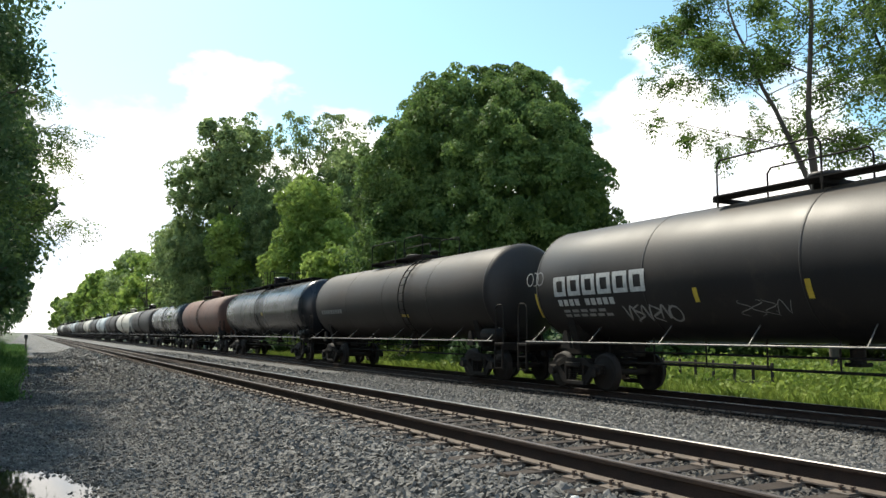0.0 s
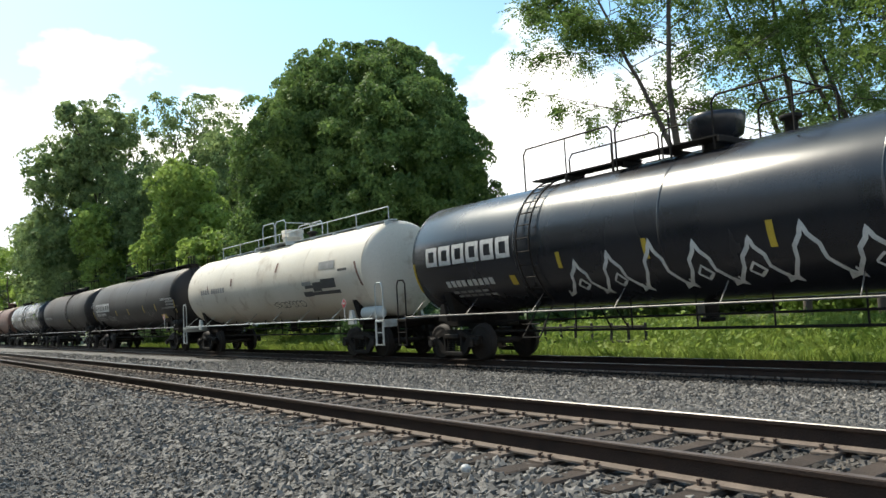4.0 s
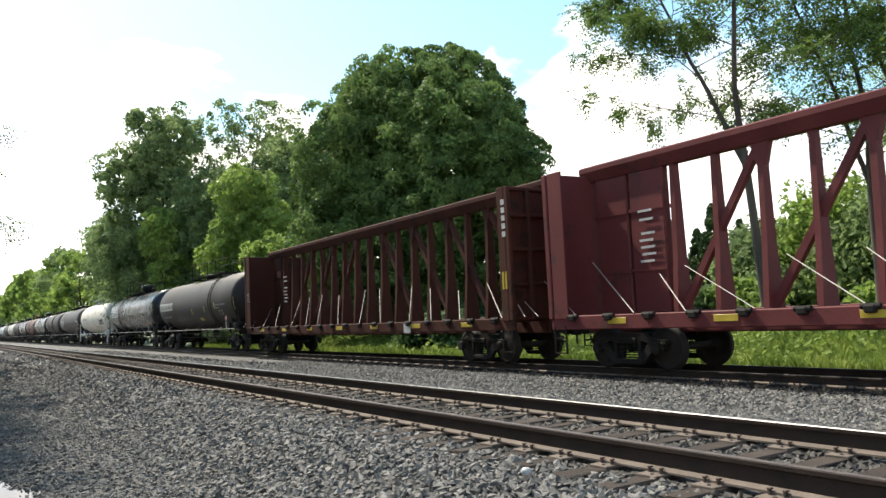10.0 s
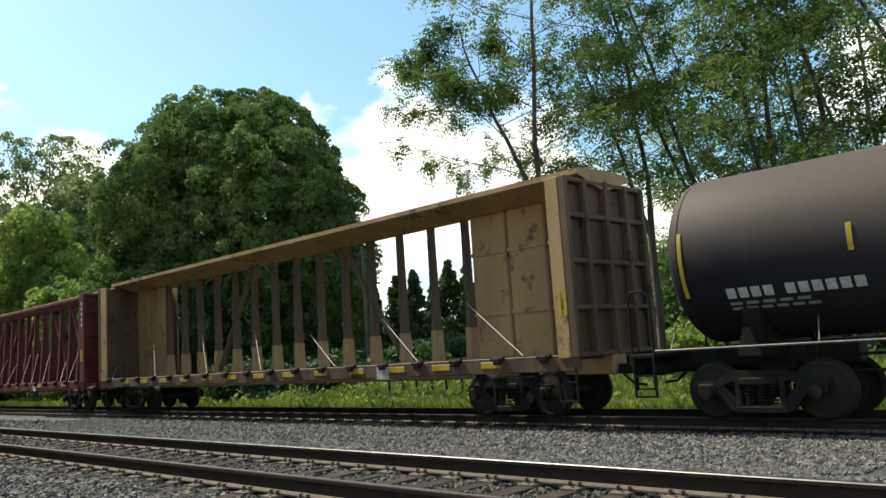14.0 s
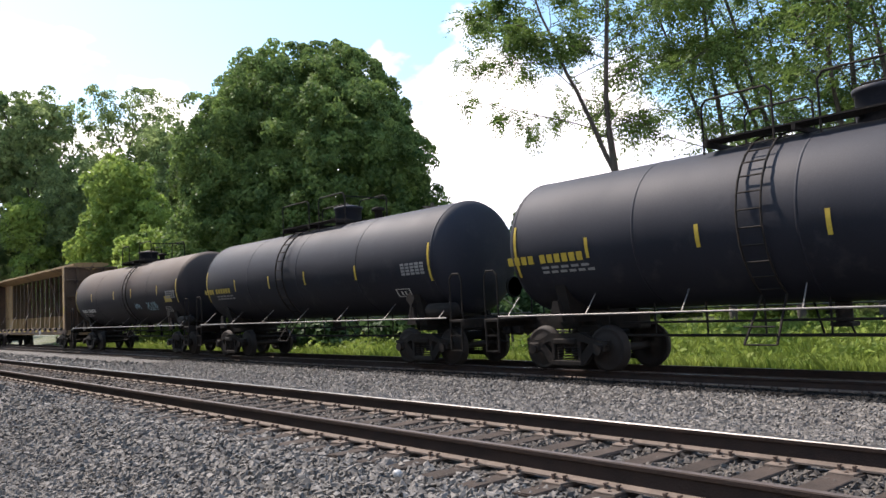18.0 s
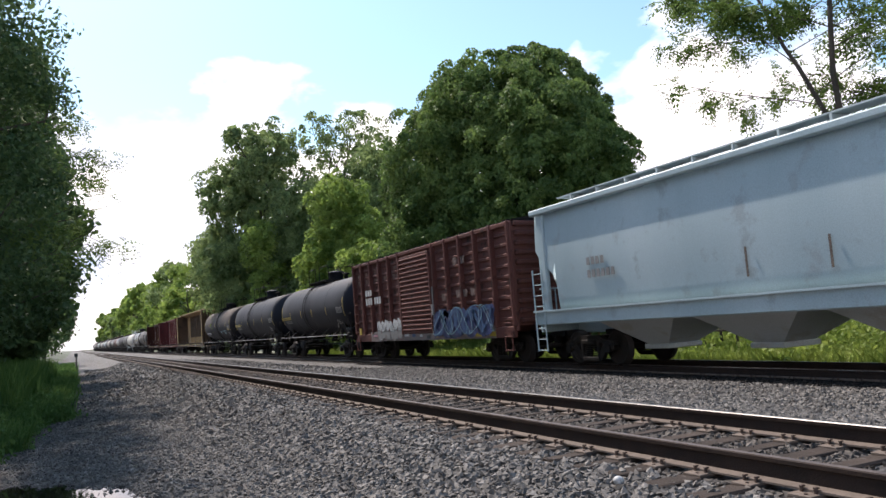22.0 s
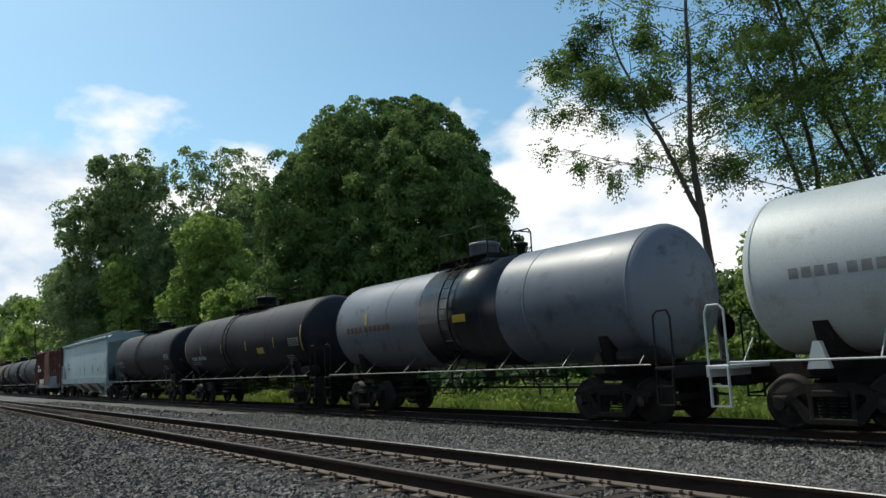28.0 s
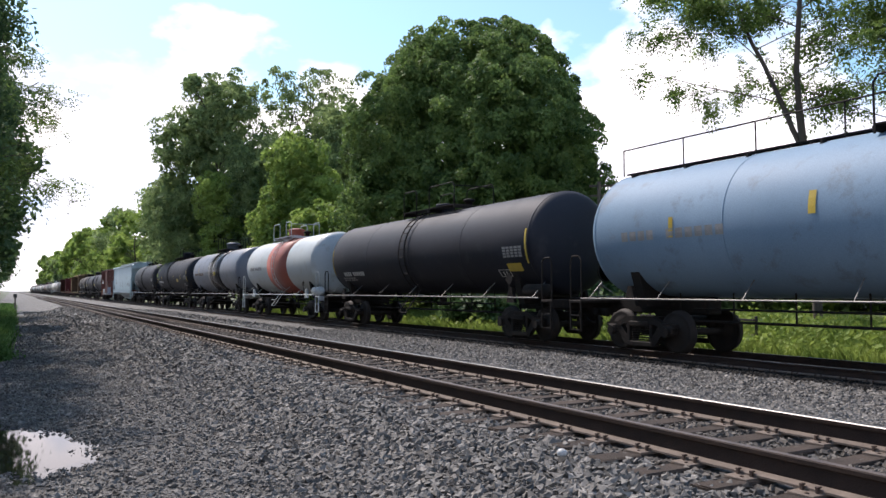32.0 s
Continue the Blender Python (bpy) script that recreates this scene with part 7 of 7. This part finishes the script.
    marks(c, "grime_patch", "black painted-over patch", DARK_MARK, R, z, -1, [(-6.3, -5.3, -18, -6), (-5.3, -4.7, -21, -9), (-4.75, -4.1, -16, -12), (-6.5, -4.6, -26, -21.5), (-4.6, -3.9, -27, -20), (-7.15, -6.55, 1, 4)])
    scrawl(c, "graffiti", "thin dark graffiti tag low on the tank", DARK_MARK, R, z, -1, -1.0, -42, 2.6, 12, 5, 0.035, 8)
    for k in range(6):
        y = -7.62 - 0.06 * k
        part("rust_mark", Geo().add(*shell_patch(R, z, -1, y - 0.06, y + 0.06, 10 - 5 * k, 5.2 - 5 * k, 2, slant=-0.06)).mesh("rust_mark", RUSTY), c, None, "long rust-red scrape")
    placard(c, -L / 2 + 2.6, 1.72)
    c, L, R, z = car(135.35, 115.75, BLACK_SHINY, "glossy black tank car with white graffiti and block lettering", R=1.5, ladder=3.75, deck=(-1.0, 1.6), rail_spans=((-2.5, -0.9), (0.1, 1.5), (1.6, 4.4)), dome=(-0.45, "bowl"), catwalk=(1.4, 4.4))
    block_logo(c, R, z, -1, L / 2 - 2.05, -9, 0.50)
    shell_text(c, R, z, -5.3, 2.3, "LIQUEFIED PETROLEUM GAS", 0.112, WHITE)
    shell_text(c, R, z, -5.3, 2.13, "ODORIZED", 0.112, WHITE)
    marks(c, "data_panel", "grey tabular data panel", GREY_MARK, R, z, -1, [(-8.15 + i * 0.22, -7.97 + i * 0.22, a, a + 4) for i in range(5) for a in (-14, -8.5, -3)])
    marks(c, "number_bars", "", WHITE, R, z, -1, bar_text(7.1, -33, 4, 0.16, 7) + bar_text(6.2, -33, 5, 0.16, 7))
    marks(c, "stencil", "", GREY_MARK, R, z, -1, bar_text(7.0, -41, 5, 0.22, 3) + bar_text(6.9, -46, 6, 0.2, 3))
    marks(c, "reflective_stripe", "small upright yellow reflective stripes", YELLOW, R, z, -1, [(2.72, 2.84, -24, -10), (0.32, 0.44, -24, -8), (-2.35, -2.22, -25, -7), (-5.1, -4.96, -20, -1), (-8.75, -8.67, -12, 18), (8.3, 8.38, -36, -4), (4.35, 4.55, -36, -26)])
    flame_tag(c, R, z, 2.9, 1.5, 2.55, 8.4, 21)
    placard(c, -L / 2 + 2.4, 1.75)
    c, L, R, z = car(115.75, 96.65, DUSTY, "dusty grey-brown tank car with white block lettering", R=1.5, head_paint=BLACK, ladder=-4.4, deck=(-4.8, 2.2), rail_spans=((-5.9, -3.7), (-3.0, 2.1)), dome=(0.6, "low"))
    block_logo(c, R, z, -1, L / 2 - 1.7, -9, 0.49)
    marks(c, "end_stripe", "tall yellow reflective stripe", YELLOW, R, z, -1, [(-8.55, -8.47, -24, 4)])
    marks(c, "notice_frame", "small white framed notice", WHITE, R, z, -1, [(-6.2, -5.6, -30, -29.2), (-6.2, -5.6, -21, -20.2), (-6.2, -6.16, -30, -20.2), (-5.64, -5.6, -30, -20.2)])
    marks(c, "stencil", "", YELLOW, R, z, -1, [(-1.95, -1.2, -42, -34), (-0.2, -0.08, -24, -10), (-2.9, -2.78, -22, -8), (-5.0, -4.85, -16, -2)])
    marks(c, "stencil", "", GREY_MARK, R, z, -1, bar_text(-5.0, -10, 9, 0.16, 3) + bar_text(-5.0, -16, 4, 0.16, 3) + bar_text(L / 2 - 2.2, -28, 8, 0.2, 5))
    scrawl(c, "graffiti", "faded grey graffiti tag", GREY_MARK, R, z, -1, 4.2, -40, 3.2, 12, 9, 0.025, 7)
    placard(c, -L / 2 + 2.4, 1.75)
    f = centre_beam("centre_beam_flat", "dark oxide-red centre-beam flat car with slack straps", 96.65, 73.6, OXIDE)
    flat_scrawl(f, "graffiti", "pale sprayed tag on the bulkhead side", GREY_MARK, -1.452, 10.55, 2.4, 0.42, 0.5, 52, 0.018, 4)
    run(f, 96.65, 73.6)
    f = centre_beam("centre_beam_flat", "faded red centre-beam flat car with slack straps", 73.6, 50.6, RED_PAINT, panels=(2, 0))
    run(f, 73.6, 50.6)
    f = centre_beam("centre_beam_flat", "worn ochre-yellow centre-beam flat car with dark bulkhead ribs", 50.6, 27.2, YELLOW_WORN, OCHRE_RUST, OCHRE_RUST, (2, 3), 1.9)
    run(f, 50.6, 27.2)
    def utility(q1, q0, paint, label, mark, R=1.46, plate=True, sticker=None, ends=True, st=(4.3, 1.8, -0.5, -3.3), st_low=-16, num=(-1.25, -17), **top):
        c, L, R, z = car(q1, q0, paint, label, R=R, **top)
        h = L / 2
        marks(c, "reflective_stripe", "small upright yellow reflective stripes", YELLOW, R, z, -1, [(y - 0.04, y + 0.04, st_low, st_low + 16) for y in st])
        if ends:
            marks(c, "end_stripe", "tall yellow reflective stripe", YELLOW, R, z, -1, [(h - 1.55, h - 1.48, -28, 16), (-h + 1.5, -h + 1.58, -24, 14)])
        marks(c, "number_bars", "", mark, R, z, -1, bar_text(h + num[0], num[1], 4, 0.15, 7) + bar_text(h + num[0] - 0.95, num[1], 6, 0.15, 7))
        marks(c, "stencil", "", GREY_MARK, R, z, -1, bar_text(h - 2.2, num[1] - 5, 5, 0.2, 2.2) + bar_text(h - 2.2, num[1] - 9, 6, 0.18, 2.2))
        if plate:
            marks(c, "data_panel", "grey tabular data panel", GREY_MARK, R, z, -1, [(-h + 1.75 + i * 0.2, -h + 1.91 + i * 0.2, a, a + 2.4) for i in range(5) for a in (-16, -12.8, -9.6, -6.4)])
        if sticker:
            marks(c, "yellow_panel", "square yellow notice panel", YELLOW, R, z, -1, [(sticker[0] - 0.36, sticker[0] + 0.36, sticker[1], sticker[1] + 10)])
        marks(c, "notice_frame", "small white framed notice", WHITE, R, z, -1, [(-h + 2.6, -h + 3.2, -40, -39.2), (-h + 2.6, -h + 3.2, -31, -30.2), (-h + 2.6, -h + 2.64, -40, -30.2), (-h + 3.16, -h + 3.2, -40, -30.2), (-h + 2.8, -h + 2.86, -38, -33), (-h + 2.95, -h + 3.01, -38, -33)])
        placard(c, -h + 2.3, 1.72, red=False)
        return c, L, R, z
    c, L, R, z = utility(27.2, 10.3, TAN_DUST, "black tank car, tan-dusted and dull, with yellow stripes and graffiti", WHITE, 1.47, sticker=(-5.9, -22), st=(4.24, 0.8, -1.6, -4.8), st_low=-9, num=(-2.2, -31), ladder=-0.95, deck=(-1.6, 1.5), rail_spans=((-2.4, -0.9), (0.5, 1.45)), dome=(0.1, "drum"))
    scrawl(c, "graffiti", "pale blue graffiti tag", SPRAY_CYAN, R, z, -1, -1.75, -31, 0.75, 10, 12, 0.045, 4)
    scrawl(c, "graffiti", "pale blue graffiti tag", SPRAY_CYAN, R, z, -1, -3.25, -35, 1.25, 16, 13, 0.05, 6)
    utility(10.3, -5.95, NAVY, "blue-black tank car with yellow stripes", YELLOW, 1.47, ladder=0.9, deck=(-1.4, 1.9), rail_spans=((-1.9, -0.4), (0.2, 1.9)), dome=(-0.9, "drum"))
    utility(-5.95, -21.55, NAVY, "blue-black tank car with yellow number bars", YELLOW, 1.48, ladder=0.75, deck=(-1.4, 1.9), rail_spans=((-1.95, -0.2), (0.6, 1.95)), dome=(-0.9, "drum"))
    run(boxcar(-21.55, -37.65), -21.55, -37.65)
    run(hopper(-37.65, -57.2), -37.65, -57.2)
    utility(-57.2, -72.95, NAVY, "plain blue-black tank car", GREY_MARK, 1.46, st=(), ends=False, ladder=0.5, deck=(-1.6, 1.6), rail_spans=((-1.6, 1.6),), dome=(-0.3, "drum"))
    utility(-72.95, -90.2, NAVY, "blue-black tank car with a yellow notice", WHITE, 1.46, sticker=(-3.0, -23), st=(4.66, 1.69, -1.42, -4.48), num=(-2.4, -25), ladder=1.0, deck=(-1.8, 1.6), rail_spans=((-2.2, -0.9),), dome=(-0.3, "drum"))
    c, L, R, z = car(-90.2, -106.1, SLATE, "dark blue-grey tank car with a black band", R=1.46)
    part("painted_band", Geo().lathe([(-2.2, R - 0.05), (-2.2, R + 0.008), (1.4, R + 0.008), (1.4, R - 0.05)], 44, "y", centre=(0, 0, z)).mesh("painted_band", BLACK_SHINY), c, None, "glossy black band round the middle")
    marks(c, "stencil", "", YELLOW, R, z, -1, [(-0.9, -0.3, -10, -2), (L / 2 - 3.55, L / 2 - 3.42, 0, 14)])
    marks(c, "number_bars", "faded ochre number bar", OCHRE_RUST, R, z, -1, bar_text(L / 2 - 2.2, -9, 4, 0.2, 7) + bar_text(L / 2 - 3.4, -9, 6, 0.2, 7))
    c, L, R, z = car(-106.1, -120.35, PALE_GREY, "pale grey tank car with a brick-red middle band", R=1.47, rails=PALE_GREY, band=RED_BAND, ladder=0.2, deck=(-0.8, 2.4), rail_spans=((-0.6, 0.3), (1.4, 2.55)), dome=(0.86, "drum"))
    marks(c, "number_bars", "", GREY_MARK, R, z, -1, bar_text(L / 2 - 2.2, -8, 4, 0.17, 7) + bar_text(L / 2 - 3.2, -8, 6, 0.17, 7))
    placard(c, -L / 2 + 2.4, 1.72, red=False)
    c, L, R, z = utility(-120.35, -138.1, NAVY, "black tank car with white number bars and a yellow notice", WHITE, 1.46, sticker=(-6.6, -33), st=(), num=(-2.5, -30), ladder=0.3, deck=(-2.2, 1.6), rail_spans=((-2.2, -0.4), (0.6, 1.65)), dome=(-0.2, "low"))
    c, L, R, z = car(-138.1, -156.5, SKY_BLUE, "pale blue tank car with a top catwalk", R=1.5, catwalk=(-8.0, 7.8), catwalk_rail=0.6, sunk=0.09)
    marks(c, "number_bars", "faded grey number bars", GREY_MARK, R, z, -1, bar_text(L / 2 - 2.4, -9, 4, 0.2, 8) + bar_text(L / 2 - 3.8, -9, 6, 0.2, 8))
    marks(c, "reflective_stripe", "small upright yellow reflective stripes", YELLOW, R, z, -1, [(L / 2 - 4.0, L / 2 - 3.88, -8, 8), (L / 2 - 7.4, L / 2 - 7.25, 0, 16)])


build_train()
build_track("near_track", NEAR_X, 0.0, (0.3 - 13 * 0.495, 45), "near railway track with rusty rails on timber sleepers")
build_track("far_track", TRAIN_X, TRAIN_Z, (3.0, 30), "far railway track under the train")
build_trees()
build_ballast()
build_verges()
build_fence()


def motions():
    times = [0, 4, 8, 12, 16, 20, 24, 28, 32]
    for car, q in CARS:
        walk(car, [(t, pose(TRAIN_X, q + SPEED * (t - 16), TRAIN_Z)) for t in times])


motions()
